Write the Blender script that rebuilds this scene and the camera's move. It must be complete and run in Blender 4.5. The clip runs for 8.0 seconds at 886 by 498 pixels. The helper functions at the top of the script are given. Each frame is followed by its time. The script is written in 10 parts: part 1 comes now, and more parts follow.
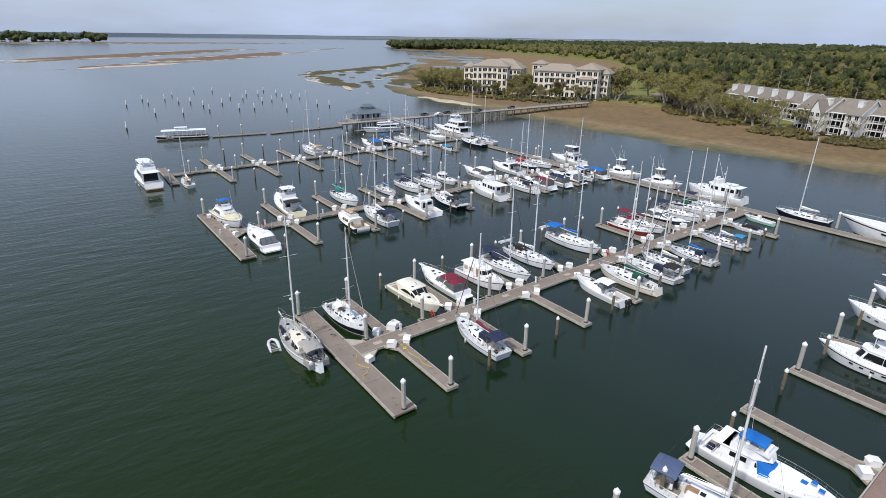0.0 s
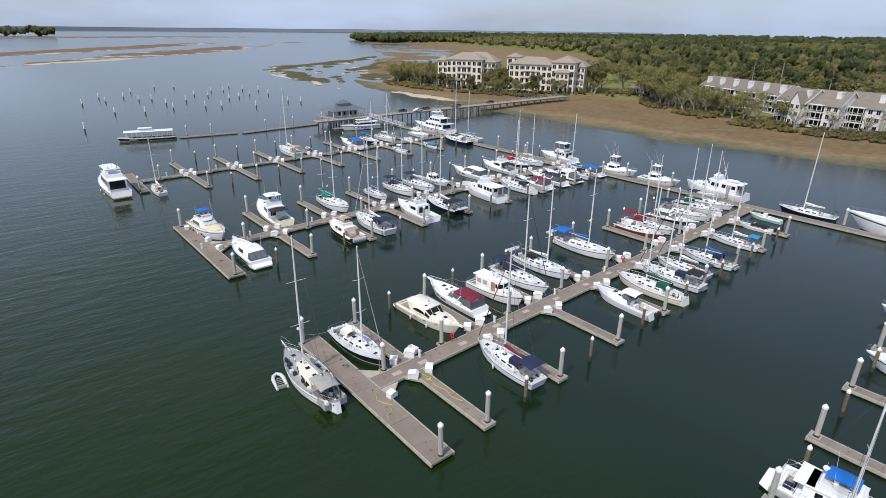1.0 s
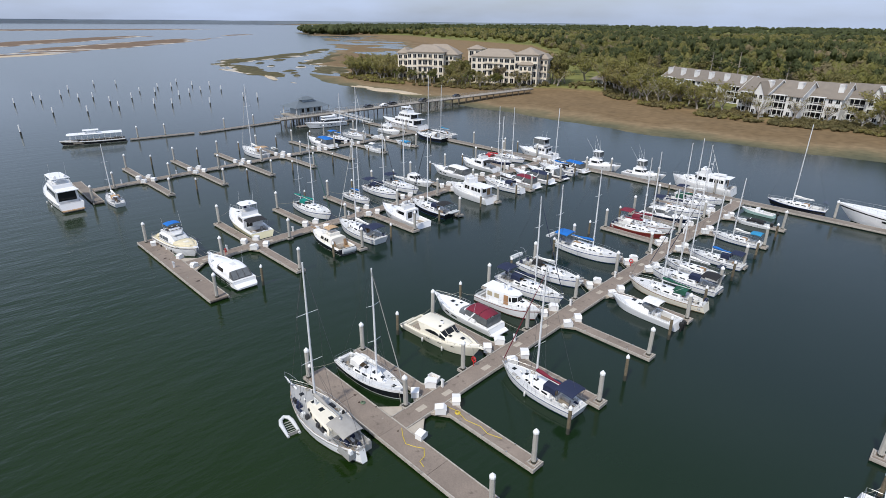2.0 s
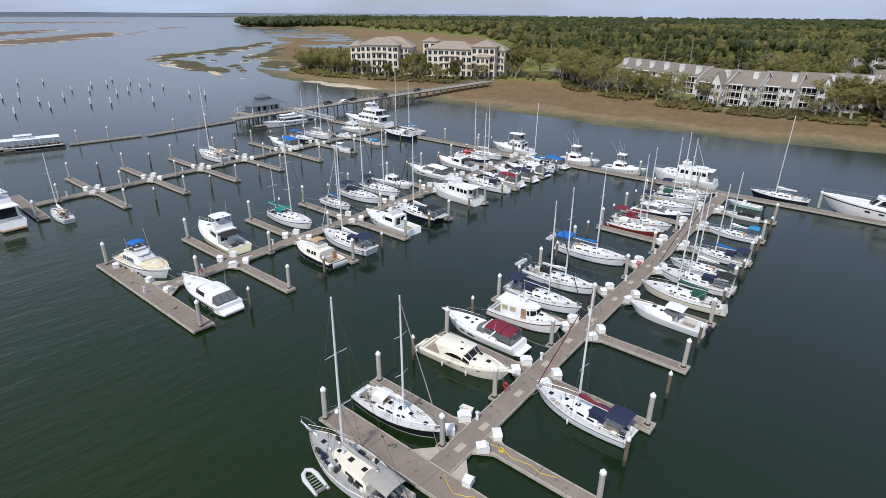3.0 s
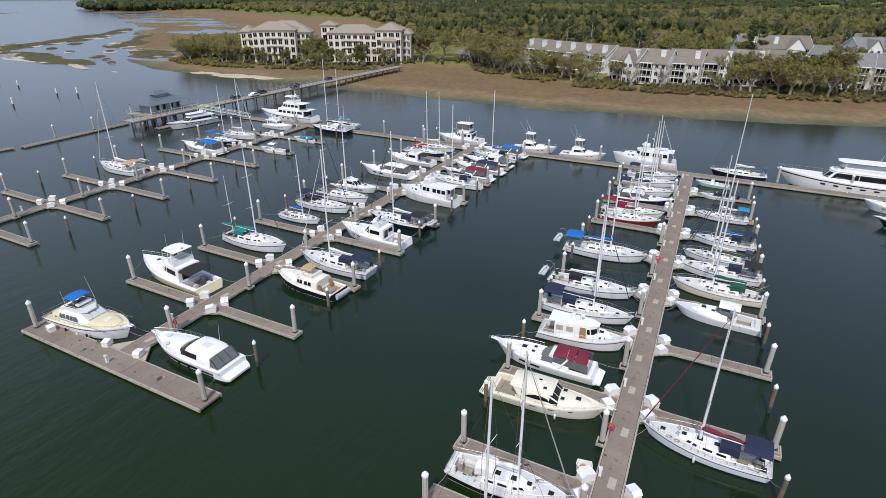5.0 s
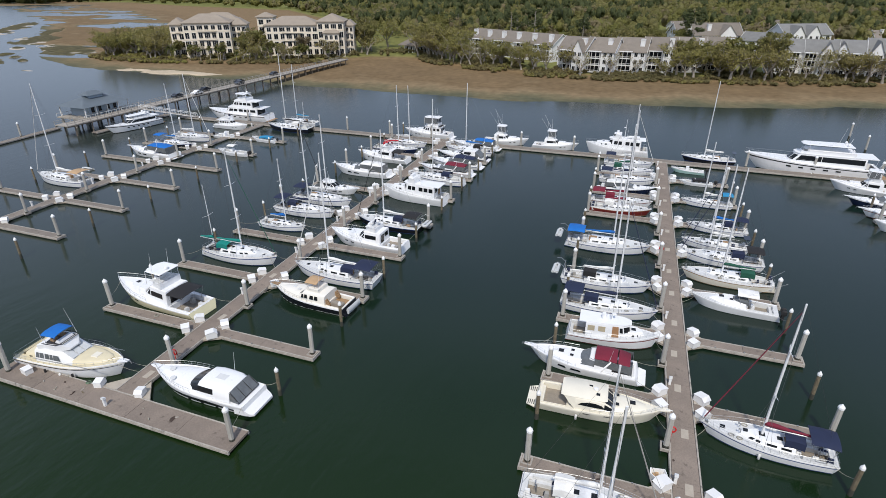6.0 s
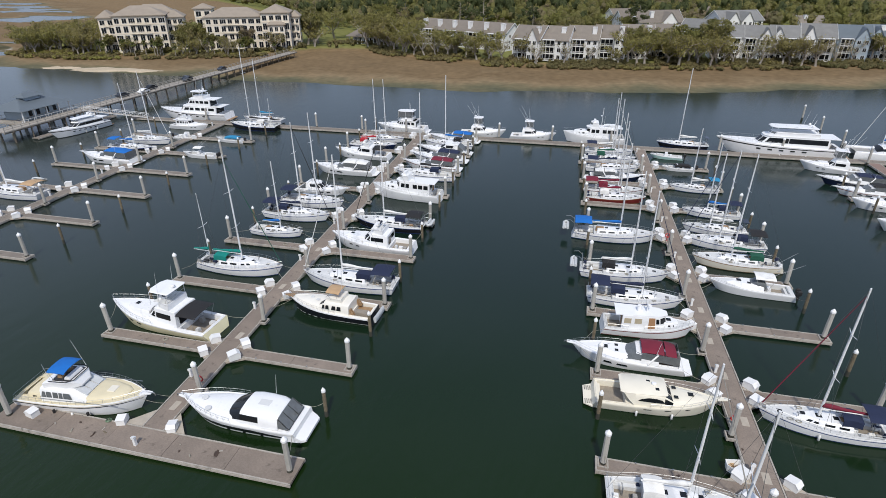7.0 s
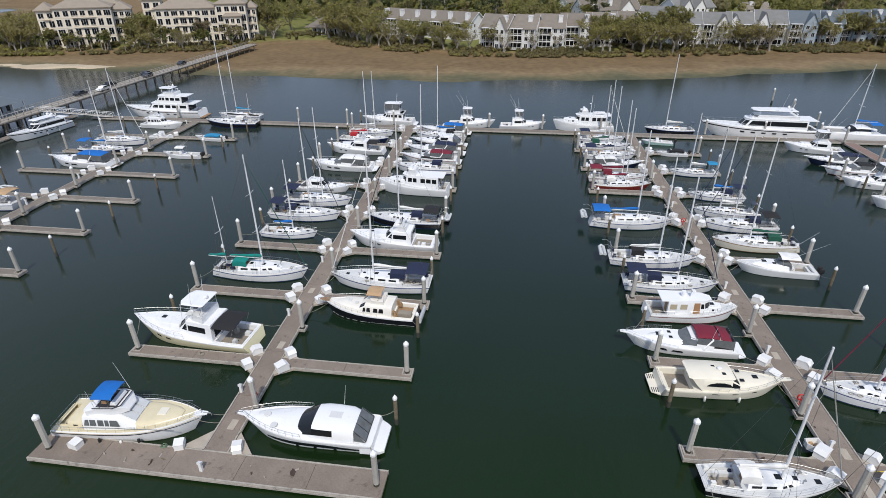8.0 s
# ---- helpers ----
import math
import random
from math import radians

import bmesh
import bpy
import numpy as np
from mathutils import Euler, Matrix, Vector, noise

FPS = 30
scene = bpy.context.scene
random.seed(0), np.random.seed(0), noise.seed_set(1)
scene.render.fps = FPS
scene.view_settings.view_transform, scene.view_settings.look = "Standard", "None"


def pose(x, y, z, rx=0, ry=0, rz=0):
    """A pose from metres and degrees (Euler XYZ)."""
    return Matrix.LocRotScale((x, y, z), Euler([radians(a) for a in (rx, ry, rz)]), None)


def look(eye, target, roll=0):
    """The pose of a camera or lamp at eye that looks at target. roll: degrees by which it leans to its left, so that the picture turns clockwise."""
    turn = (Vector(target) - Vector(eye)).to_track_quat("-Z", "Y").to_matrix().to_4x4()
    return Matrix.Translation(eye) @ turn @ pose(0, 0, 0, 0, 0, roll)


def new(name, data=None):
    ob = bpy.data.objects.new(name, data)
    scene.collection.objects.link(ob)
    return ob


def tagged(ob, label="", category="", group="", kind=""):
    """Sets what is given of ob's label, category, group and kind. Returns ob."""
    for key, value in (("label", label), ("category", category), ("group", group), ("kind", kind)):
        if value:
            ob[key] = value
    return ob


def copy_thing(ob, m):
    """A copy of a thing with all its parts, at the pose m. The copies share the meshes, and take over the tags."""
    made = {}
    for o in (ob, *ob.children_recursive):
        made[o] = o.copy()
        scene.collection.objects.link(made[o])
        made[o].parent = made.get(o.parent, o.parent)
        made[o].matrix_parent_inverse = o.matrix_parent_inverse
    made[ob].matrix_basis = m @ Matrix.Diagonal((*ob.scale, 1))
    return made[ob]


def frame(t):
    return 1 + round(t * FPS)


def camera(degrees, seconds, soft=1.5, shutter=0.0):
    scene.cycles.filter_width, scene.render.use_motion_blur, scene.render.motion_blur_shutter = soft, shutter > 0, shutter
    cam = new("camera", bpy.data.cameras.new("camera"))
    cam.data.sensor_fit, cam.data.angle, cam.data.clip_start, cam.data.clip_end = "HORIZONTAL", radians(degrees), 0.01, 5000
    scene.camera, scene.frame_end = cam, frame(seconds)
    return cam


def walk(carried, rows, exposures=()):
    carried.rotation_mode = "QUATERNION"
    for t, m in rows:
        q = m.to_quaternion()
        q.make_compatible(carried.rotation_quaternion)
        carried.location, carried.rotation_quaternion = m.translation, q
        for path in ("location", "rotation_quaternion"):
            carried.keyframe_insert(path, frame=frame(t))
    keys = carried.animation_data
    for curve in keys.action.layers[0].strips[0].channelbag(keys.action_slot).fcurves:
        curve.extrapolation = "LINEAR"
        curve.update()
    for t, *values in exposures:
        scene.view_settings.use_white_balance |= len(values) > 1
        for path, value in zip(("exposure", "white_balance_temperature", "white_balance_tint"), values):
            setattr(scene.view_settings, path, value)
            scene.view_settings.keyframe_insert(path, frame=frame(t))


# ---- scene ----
cam = camera(77.86, 8.0, soft=0.5)
PATH = [
    (0, (1.676, -2.380, 40.264), (2.777, -0.877, 39.537), 0.80),
    (0.5, (1.383, 2.945, 40.254), (2.528, 4.411, 39.519), 0.65),
    (1, (1.047, 8.438, 40.264), (2.235, 9.863, 39.517), 0.63),
    (1.5, (0.669, 13.909, 40.273), (1.912, 15.280, 39.514), 0.59),
    (3, (-0.300, 30.486, 40.313), (1.116, 31.655, 39.520), 0.39),
    (3.5, (-0.569, 36.079, 40.279), (0.903, 37.168, 39.474), 0.32),
    (4, (-0.825, 41.767, 40.340), (0.697, 42.774, 39.522), 0.29),
    (4.5, (-1.053, 47.421, 40.381), (0.514, 48.345, 39.550), 0.19),
    (6, (-1.650, 64.386, 40.333), (0.039, 65.007, 39.461), -0.08),
    (6.5, (-1.914, 69.981, 40.407), (-0.198, 70.499, 39.520), -0.17),
    (7, (-2.200, 75.647, 40.539), (-0.465, 76.065, 39.636), -0.23),
    (7.5, (-2.394, 81.401, 40.551), (-0.646, 81.727, 39.634), -0.20),
    (8, (-2.503, 87.022, 40.348), (-0.751, 87.270, 39.416), -0.32),
]
walk(cam, [(t, look(eye, target, roll)) for t, eye, target, roll in PATH], exposures=[(0.0, 0.09), (4.0, 0.04), (8.0, -0.10)])

# ---- light ----
SUN_EL, SUN_AZ = 52.0, 192.0        # degrees; azimuth counter-clockwise from +x
world = bpy.data.worlds.new("sky")
scene.world = world
world.use_nodes = True
wn, wl = world.node_tree.nodes, world.node_tree.links
wn.clear()
w_out = wn.new("ShaderNodeOutputWorld")
w_bg = wn.new("ShaderNodeBackground")
w_sky = wn.new("ShaderNodeTexSky")
w_sky.sky_type = "NISHITA"
w_sky.sun_disc = False
w_sky.sun_elevation = radians(SUN_EL)
w_sky.sun_rotation = radians(90 - SUN_AZ)
w_sky.air_density, w_sky.dust_density, w_sky.ozone_density = 1.0, 1.5, 1.5
w_co = wn.new("ShaderNodeTexCoord")
w_map = wn.new("ShaderNodeMapping")
w_map.inputs["Scale"].default_value = (1.6, 1.6, 7.0)
w_noise = wn.new("ShaderNodeTexNoise")
w_noise.inputs["Scale"].default_value = 2.2
w_noise.inputs["Detail"].default_value = 6.0
w_ramp = wn.new("ShaderNodeValToRGB")
w_ramp.color_ramp.elements[0].position, w_ramp.color_ramp.elements[0].color = 0.30, (0.42, 0.42, 0.42, 1)
w_ramp.color_ramp.elements[1].position, w_ramp.color_ramp.elements[1].color = 0.75, (0.9, 0.9, 0.9, 1)
w_mix = wn.new("ShaderNodeMix")
w_mix.data_type = "RGBA"
w_mix.inputs["B"].default_value = (5.8, 7.0, 9.8, 1)       # thin high cloud
w_bg.inputs["Strength"].default_value = 0.094
wl.new(w_co.outputs["Generated"], w_map.inputs["Vector"])
wl.new(w_map.outputs["Vector"], w_noise.inputs["Vector"])
wl.new(w_noise.outputs["Fac"], w_ramp.inputs["Fac"])
wl.new(w_ramp.outputs["Color"], w_mix.inputs["Factor"])
wl.new(w_sky.outputs["Color"], w_mix.inputs["A"])
wl.new(w_mix.outputs["Result"], w_bg.inputs["Color"])
wl.new(w_bg.outputs["Background"], w_out.inputs["Surface"])

sun = new("sun", bpy.data.lights.new("sun", "SUN"))
sun.data.energy, sun.data.angle, sun.data.color = 3.2, radians(4), (1.0, 0.94, 0.85)
sun.matrix_basis = look((0, 0, 0), (-math.cos(radians(SUN_AZ)) * math.cos(radians(SUN_EL)), -math.sin(radians(SUN_AZ)) * math.cos(radians(SUN_EL)), -math.sin(radians(SUN_EL))))


# ---- materials ----
def mat(name, col, rough=0.5, metal=0.0, vary=0.12, scale=1.5, fine=30.0, bump=0.0, spread=0.0, spec=0.5, stain=0.0):
    """A surface whose colour drifts at two scales, with fine relief; spread: how much single pieces differ."""
    m = bpy.data.materials.new(name)
    m.use_nodes = True
    n, l = m.node_tree.nodes, m.node_tree.links
    b = n["Principled BSDF"]
    b.inputs["Metallic"].default_value = metal
    b.inputs["Specular IOR Level"].default_value = spec
    co = n.new("ShaderNodeTexCoord")
    big, small = n.new("ShaderNodeTexNoise"), n.new("ShaderNodeTexNoise")
    big.inputs["Scale"].default_value, big.inputs["Detail"].default_value = scale, 4
    small.inputs["Scale"].default_value, small.inputs["Detail"].default_value = fine, 3
    l.new(co.outputs["Object"], big.inputs["Vector"])
    l.new(co.outputs["Object"], small.inputs["Vector"])
    add = n.new("ShaderNodeMath")
    add.operation = "ADD"
    l.new(big.outputs["Fac"], add.inputs[0])
    l.new(small.outputs["Fac"], add.inputs[1])
    ramp = n.new("ShaderNodeMapRange")
    ramp.inputs["From Min"].default_value, ramp.inputs["From Max"].default_value = 0.6, 1.4
    ramp.inputs["To Min"].default_value, ramp.inputs["To Max"].default_value = 1 - vary, 1 + vary
    l.new(add.outputs[0], ramp.inputs["Value"])
    val = ramp.outputs["Result"]
    if spread:
        info = n.new("ShaderNodeObjectInfo")
        mr = n.new("ShaderNodeMapRange")
        mr.inputs["To Min"].default_value, mr.inputs["To Max"].default_value = 1 - spread, 1 + spread
        l.new(info.outputs["Random"], mr.inputs["Value"])
        mul = n.new("ShaderNodeMath")
        mul.operation = "MULTIPLY"
        l.new(val, mul.inputs[0])
        l.new(mr.outputs["Result"], mul.inputs[1])
        val = mul.outputs[0]
    if stain:
        spot, cut, mul2 = n.new("ShaderNodeTexNoise"), n.new("ShaderNodeMapRange"), n.new("ShaderNodeMath")
        spot.inputs["Scale"].default_value, spot.inputs["Detail"].default_value, spot.inputs["Roughness"].default_value = 1.1, 7, 0.65
        l.new(co.outputs["Object"], spot.inputs["Vector"])
        cut.inputs["From Min"].default_value, cut.inputs["From Max"].default_value = 0.60, 0.70
        cut.inputs["To Min"].default_value, cut.inputs["To Max"].default_value = 1.0, 1 - stain
        l.new(spot.outputs["Fac"], cut.inputs["Value"])
        mul2.operation = "MULTIPLY"
        l.new(val, mul2.inputs[0])
        l.new(cut.outputs["Result"], mul2.inputs[1])
        val = mul2.outputs[0]
    hsv = n.new("ShaderNodeHueSaturation")
    hsv.inputs["Color"].default_value = (*col, 1)
    l.new(val, hsv.inputs["Value"])
    l.new(hsv.outputs["Color"], b.inputs["Base Color"])
    rr = n.new("ShaderNodeMapRange")
    rr.inputs["To Min"].default_value, rr.inputs["To Max"].default_value = max(0.02, rough - 0.1), min(1, rough + 0.1)
    l.new(big.outputs["Fac"], rr.inputs["Value"])
    l.new(rr.outputs["Result"], b.inputs["Roughness"])
    if bump:
        bp = n.new("ShaderNodeBump")
        bp.inputs["Strength"].default_value, bp.inputs["Distance"].default_value = bump, 0.02
        l.new(small.outputs["Fac"], bp.inputs["Height"])
        l.new(bp.outputs["Normal"], b.inputs["Normal"])
    return m


M_GEL = mat("white_gelcoat", (0.80, 0.81, 0.82), 0.30, vary=0.05, scale=0.6, fine=8)
M_DECK = mat("deck_nonskid", (0.62, 0.63, 0.63), 0.65, vary=0.10, scale=0.9, fine=14)
M_CREAM = mat("cream_gelcoat", (0.76, 0.72, 0.61), 0.4, vary=0.06, scale=0.7)
M_IVORY = mat("ivory_gelcoat", (0.79, 0.765, 0.70), 0.4, vary=0.06, scale=0.7)
M_BUFF = mat("buff_deck", (0.66, 0.59, 0.41), 0.65, vary=0.1, scale=1.0)
M_YELLOW = mat("pale_yellow_hull", (0.76, 0.71, 0.48), 0.32, vary=0.06, scale=0.6)
M_BLACK = mat("black_hull", (0.012, 0.013, 0.018), 0.22, vary=0.2)
M_NAVYH = mat("navy_hull", (0.012, 0.02, 0.05), 0.22, vary=0.2)
M_RED = mat("oxblood_hull", (0.17, 0.025, 0.022), 0.3, vary=0.2)
M_GREY = mat("grey_hull", (0.30, 0.29, 0.27), 0.45, vary=0.2, scale=0.8)
M_MINT = mat("mint_hull", (0.42, 0.62, 0.58), 0.3, vary=0.06)
M_ANTI = mat("antifouling", (0.03, 0.035, 0.045), 0.7, vary=0.3)
M_BLUEP = mat("blue_stripe", (0.02, 0.05, 0.2), 0.3)
M_TEAK = mat("weathered_teak", (0.30, 0.19, 0.10), 0.6, vary=0.3, scale=3)
M_GLASS = mat("tinted_glass", (0.010, 0.012, 0.014), 0.10, vary=0.2, spec=0.35)
M_CLEAR = mat("clear_vinyl", (0.12, 0.13, 0.135), 0.12, vary=0.3, scale=2, spec=0.7)
M_STEEL = mat("stainless", (0.45, 0.46, 0.47), 0.42, metal=0.85, vary=0.05)
M_ALU = mat("painted_mast", (0.74, 0.75, 0.76), 0.35, vary=0.06)
M_WIRE = mat("rigging_wire", (0.14, 0.145, 0.15), 0.4, metal=0.6)
M_ROPE = mat("mooring_rope", (0.30, 0.28, 0.23), 0.9)
M_SOLE = mat("cockpit_sole", (0.27, 0.235, 0.19), 0.7, vary=0.25, scale=2)
M_TOE = mat("grey_toe_rail", (0.36, 0.36, 0.35), 0.5, vary=0.15)
M_SOLAR = mat("solar_panel", (0.01, 0.014, 0.03), 0.12)
M_DARK = mat("dark_recess", (0.03, 0.03, 0.033), 0.6)
M_RUBBER = mat("black_rubber", (0.015, 0.015, 0.016), 0.6)
M_FEND = mat("fender_vinyl", (0.72, 0.72, 0.70), 0.45)
M_DINGHY = mat("dinghy_tube", (0.55, 0.57, 0.58), 0.6, vary=0.1)
CANVAS = {n: mat(n + "_canvas", c, 0.85, vary=0.18, scale=1.2, fine=50, bump=0.1) for n, c in dict(
    navy=(0.012, 0.02, 0.055), blue=(0.004, 0.13, 0.46), burgundy=(0.165, 0.012, 0.03), red=(0.42, 0.02, 0.03), teal=(0.0, 0.20, 0.17),
    green=(0.01, 0.08, 0.05), tan=(0.45, 0.30, 0.17), white=(0.74, 0.74, 0.72), black=(0.015, 0.015, 0.017), slate=(0.07, 0.10, 0.18), sky=(0.02, 0.22, 0.42), grey=(0.33, 0.32, 0.30)).items()}
M_DOOR = mat("tan_door", (0.36, 0.20, 0.10), 0.5, vary=0.12)
M_TAN = mat("tan_blind", (0.42, 0.36, 0.25), 0.5, vary=0.1)
M_DOCK = mat("dock_concrete", (0.215, 0.176, 0.145), 0.9, vary=0.22, scale=0.45, fine=7, bump=0.3, spread=0.08, stain=0.45)
M_DOCK2 = mat("dock_concrete_grey", (0.20, 0.172, 0.145), 0.9, vary=0.22, scale=0.45, fine=7, bump=0.3, spread=0.08, stain=0.45)
M_DOCKRED = mat("reddish_dock_deck", (0.225, 0.155, 0.13), 0.9, vary=0.2, scale=0.5, fine=7, bump=0.3, stain=0.4)
M_WALER = mat("weathered_timber", (0.37, 0.34, 0.30), 0.85, vary=0.3, scale=1.5, fine=12, bump=0.3, stain=0.6)
M_FLOAT = mat("float_tub", (0.05, 0.045, 0.04), 0.8, vary=0.4, scale=2)
M_PILE = mat("pile_concrete", (0.40, 0.385, 0.35), 0.9, vary=0.16, scale=0.8, fine=10, bump=0.3, spread=0.1)
M_PILEWET = mat("pile_growth", (0.045, 0.045, 0.035), 0.8, vary=0.3, scale=3)
M_WOODPILE = mat("timber_pile", (0.15, 0.122, 0.08), 0.9, vary=0.5, scale=2.0, fine=14, bump=0.4, spread=0.2)
M_CAP = mat("white_pile_cap", (0.80, 0.81, 0.81), 0.45, vary=0.05)
M_BOX = mat("white_fibreglass", (0.78, 0.78, 0.77), 0.4, vary=0.07, scale=1.5)
M_REDP = mat("red_paint", (0.5, 0.02, 0.02), 0.45)
M_PATCH = mat("pale_hatch", (0.40, 0.355, 0.295), 0.9, vary=0.15)
M_SIDING = mat("white_siding", (0.74, 0.74, 0.735), 0.6, vary=0.08, scale=0.5, fine=6)
M_BLUESID = mat("blue_grey_siding", (0.33, 0.40, 0.46), 0.6, vary=0.08, scale=0.5)
M_STUCCO = mat("cream_stucco", (0.74, 0.67, 0.56), 0.85, vary=0.08, scale=0.3, fine=5)
M_TRIM = mat("white_trim", (0.72, 0.72, 0.70), 0.5)
M_ROOF = mat("grey_shingle", (0.20, 0.175, 0.148), 0.9, vary=0.18, scale=0.4, fine=4, spread=0.1)
M_ROOF2 = mat("taupe_tile_roof", (0.30, 0.255, 0.205), 0.85, vary=0.14, scale=0.3, fine=4)
M_ROOFG = mat("pale_grey_shingle", (0.185, 0.185, 0.18), 0.85, vary=0.18, scale=0.4, fine=4, spread=0.1)
M_ROOFB = mat("blue_metal_roof", (0.12, 0.145, 0.165), 0.5, vary=0.12, scale=0.5)
M_BEAM = mat("pier_timber", (0.17, 0.14, 0.11), 0.9, vary=0.3, scale=0.6)
M_PIER = mat("pier_deck", (0.34, 0.31, 0.27), 0.9, vary=0.2, scale=0.4)
M_BARK = mat("bark", (0.31, 0.28, 0.24), 0.9, vary=0.35, scale=0.8, fine=8)
M_CAR = mat("dark_car_paint", (0.03, 0.035, 0.045), 0.25, spread=0.5)


def leaf_mat(name, tones, cell=0.075):
    """Foliage in several tones: each crown takes one, each leaf card varies about it."""
    m = bpy.data.materials.new(name)
    m.use_nodes = True
    n, l = m.node_tree.nodes, m.node_tree.links
    b = n["Principled BSDF"]
    b.inputs["Roughness"].default_value = 0.7
    b.inputs["Specular IOR Level"].default_value = 0.2
    g, info, hsv = n.new("ShaderNodeNewGeometry"), n.new("ShaderNodeObjectInfo"), n.new("ShaderNodeHueSaturation")
    vor, sep, add, fr = n.new("ShaderNodeTexVoronoi"), n.new("ShaderNodeSeparateColor"), n.new("ShaderNodeMath"), n.new("ShaderNodeMath")
    vor.inputs["Scale"].default_value = cell
    flat = n.new("ShaderNodeVectorMath")
    flat.operation = "MULTIPLY"
    flat.inputs[1].default_value = (1, 1, 0.1)
    l.new(g.outputs["Position"], flat.inputs[0])
    l.new(flat.outputs["Vector"], vor.inputs["Vector"])
    l.new(vor.outputs["Color"], sep.inputs["Color"])
    stand, sm = n.new("ShaderNodeTexNoise"), n.new("ShaderNodeMapRange")
    stand.inputs["Scale"].default_value, stand.inputs["Detail"].default_value = 0.011, 3
    l.new(flat.outputs["Vector"], stand.inputs["Vector"])
    sm.inputs["From Min"].default_value, sm.inputs["From Max"].default_value = 0.33, 0.67
    sm.inputs["To Max"].default_value = 0.45
    l.new(stand.outputs["Fac"], sm.inputs["Value"])
    add.operation, fr.operation = "MULTIPLY_ADD", "MULTIPLY_ADD"
    add.inputs[1].default_value, fr.inputs[1].default_value = 0.45, 0.2
    l.new(sep.outputs["Red"], add.inputs[0])
    l.new(sm.outputs["Result"], add.inputs[2])
    l.new(info.outputs["Random"], fr.inputs[0])
    l.new(add.outputs[0], fr.inputs[2])
    ramp = n.new("ShaderNodeValToRGB")
    cr = ramp.color_ramp
    for i, c in enumerate(tones):
        e = cr.elements[i] if i < 2 else cr.elements.new(0.5)
        e.position = i / (len(tones) - 1)
        e.color = (*c, 1)
    l.new(fr.outputs[0], ramp.inputs["Fac"])
    v = n.new("ShaderNodeMapRange")
    v.inputs["To Min"].default_value, v.inputs["To Max"].default_value = 0.84, 1.16
    l.new(g.outputs["Random Per Island"], v.inputs["Value"])
    l.new(v.outputs["Result"], hsv.inputs["Value"])
    l.new(ramp.outputs["Color"], hsv.inputs["Color"])
    l.new(hsv.outputs["Color"], b.inputs["Base Color"])
    thin, mx = n.new("ShaderNodeBsdfTranslucent"), n.new("ShaderNodeMixShader")
    mx.inputs["Fac"].default_value = 0.45
    l.new(hsv.outputs["Color"], thin.inputs["Color"])
    l.new(b.outputs["BSDF"], mx.inputs[1])
    l.new(thin.outputs["BSDF"], mx.inputs[2])
    l.new(mx.outputs["Shader"], n["Material Output"].inputs["Surface"])
    return m


M_OAK = leaf_mat("live_oak_leaves", ((0.241, 0.247, 0.086), (0.310, 0.287, 0.098), (0.380, 0.339, 0.115), (0.310, 0.259, 0.127)), 0.05)
M_LEAF = leaf_mat("spring_leaves", ((0.07, 0.095, 0.035), (0.15, 0.165, 0.055), (0.27, 0.22, 0.14), (0.20, 0.20, 0.06), (0.30, 0.24, 0.15), (0.23, 0.25, 0.06), (0.27, 0.36, 0.06), (0.27, 0.24, 0.11)), 0.07)
M_PINE = leaf_mat("pine_needles", ((0.077, 0.092, 0.043), (0.105, 0.124, 0.051), (0.147, 0.146, 0.068), (0.087, 0.105, 0.046)), 0.06)
M_SHRUB = leaf_mat("shrub_leaves", ((0.138, 0.184, 0.049), (0.312, 0.298, 0.088), (0.221, 0.184, 0.088), (0.294, 0.350, 0.074), (0.138, 0.140, 0.061)), 0.25)
M_PALM = leaf_mat("palm_fronds", ((0.09, 0.12, 0.04), (0.17, 0.18, 0.06)))

# brackish water, murky green, with ripples at three scales
M_WATER = bpy.data.materials.new("harbour_water")
M_WATER.use_nodes = True
n, l = M_WATER.node_tree.nodes, M_WATER.node_tree.links
b = n["Principled BSDF"]
b.inputs["Roughness"].default_value = 0.10
b.inputs["IOR"].default_value = 1.335
geo = n.new("ShaderNodeNewGeometry")
patch = n.new("ShaderNodeTexNoise")
patch.inputs["Scale"].default_value, patch.inputs["Detail"].default_value = 0.018, 4
l.new(geo.outputs["Position"], patch.inputs["Vector"])
tint = n.new("ShaderNodeValToRGB")
tint.color_ramp.elements[0].position, tint.color_ramp.elements[0].color = 0.3, (0.0060, 0.0190, 0.0020, 1)
tint.color_ramp.elements[1].position, tint.color_ramp.elements[1].color = 0.7, (0.0090, 0.0225, 0.0020, 1)
l.new(patch.outputs["Fac"], tint.inputs["Fac"])
height = None
for sc, amp, stretch in ((0.13, 0.5, 1.6), (0.42, 0.62, 2.8), (1.5, 0.20, 2.0)):
    mp, nz, ml = n.new("ShaderNodeMapping"), n.new("ShaderNodeTexNoise"), n.new("ShaderNodeMath")
    mp.vector_type = "TEXTURE"
    mp.inputs["Rotation"].default_value = (0, 0, radians(-4))
    mp.inputs["Scale"].default_value = (stretch, 1, 1)
    nz.inputs["Scale"].default_value, nz.inputs["Detail"].default_value = sc, 2
    l.new(geo.outputs["Position"], mp.inputs["Vector"])
    l.new(mp.outputs["Vector"], nz.inputs["Vector"])
    ml.operation = "MULTIPLY_ADD"
    ml.inputs[1].default_value = amp
    l.new(nz.outputs["Fac"], ml.inputs[0])
    if height is None:
        ml.inputs[2].default_value = 0
    else:
        l.new(height, ml.inputs[2])
    height = ml.outputs[0]
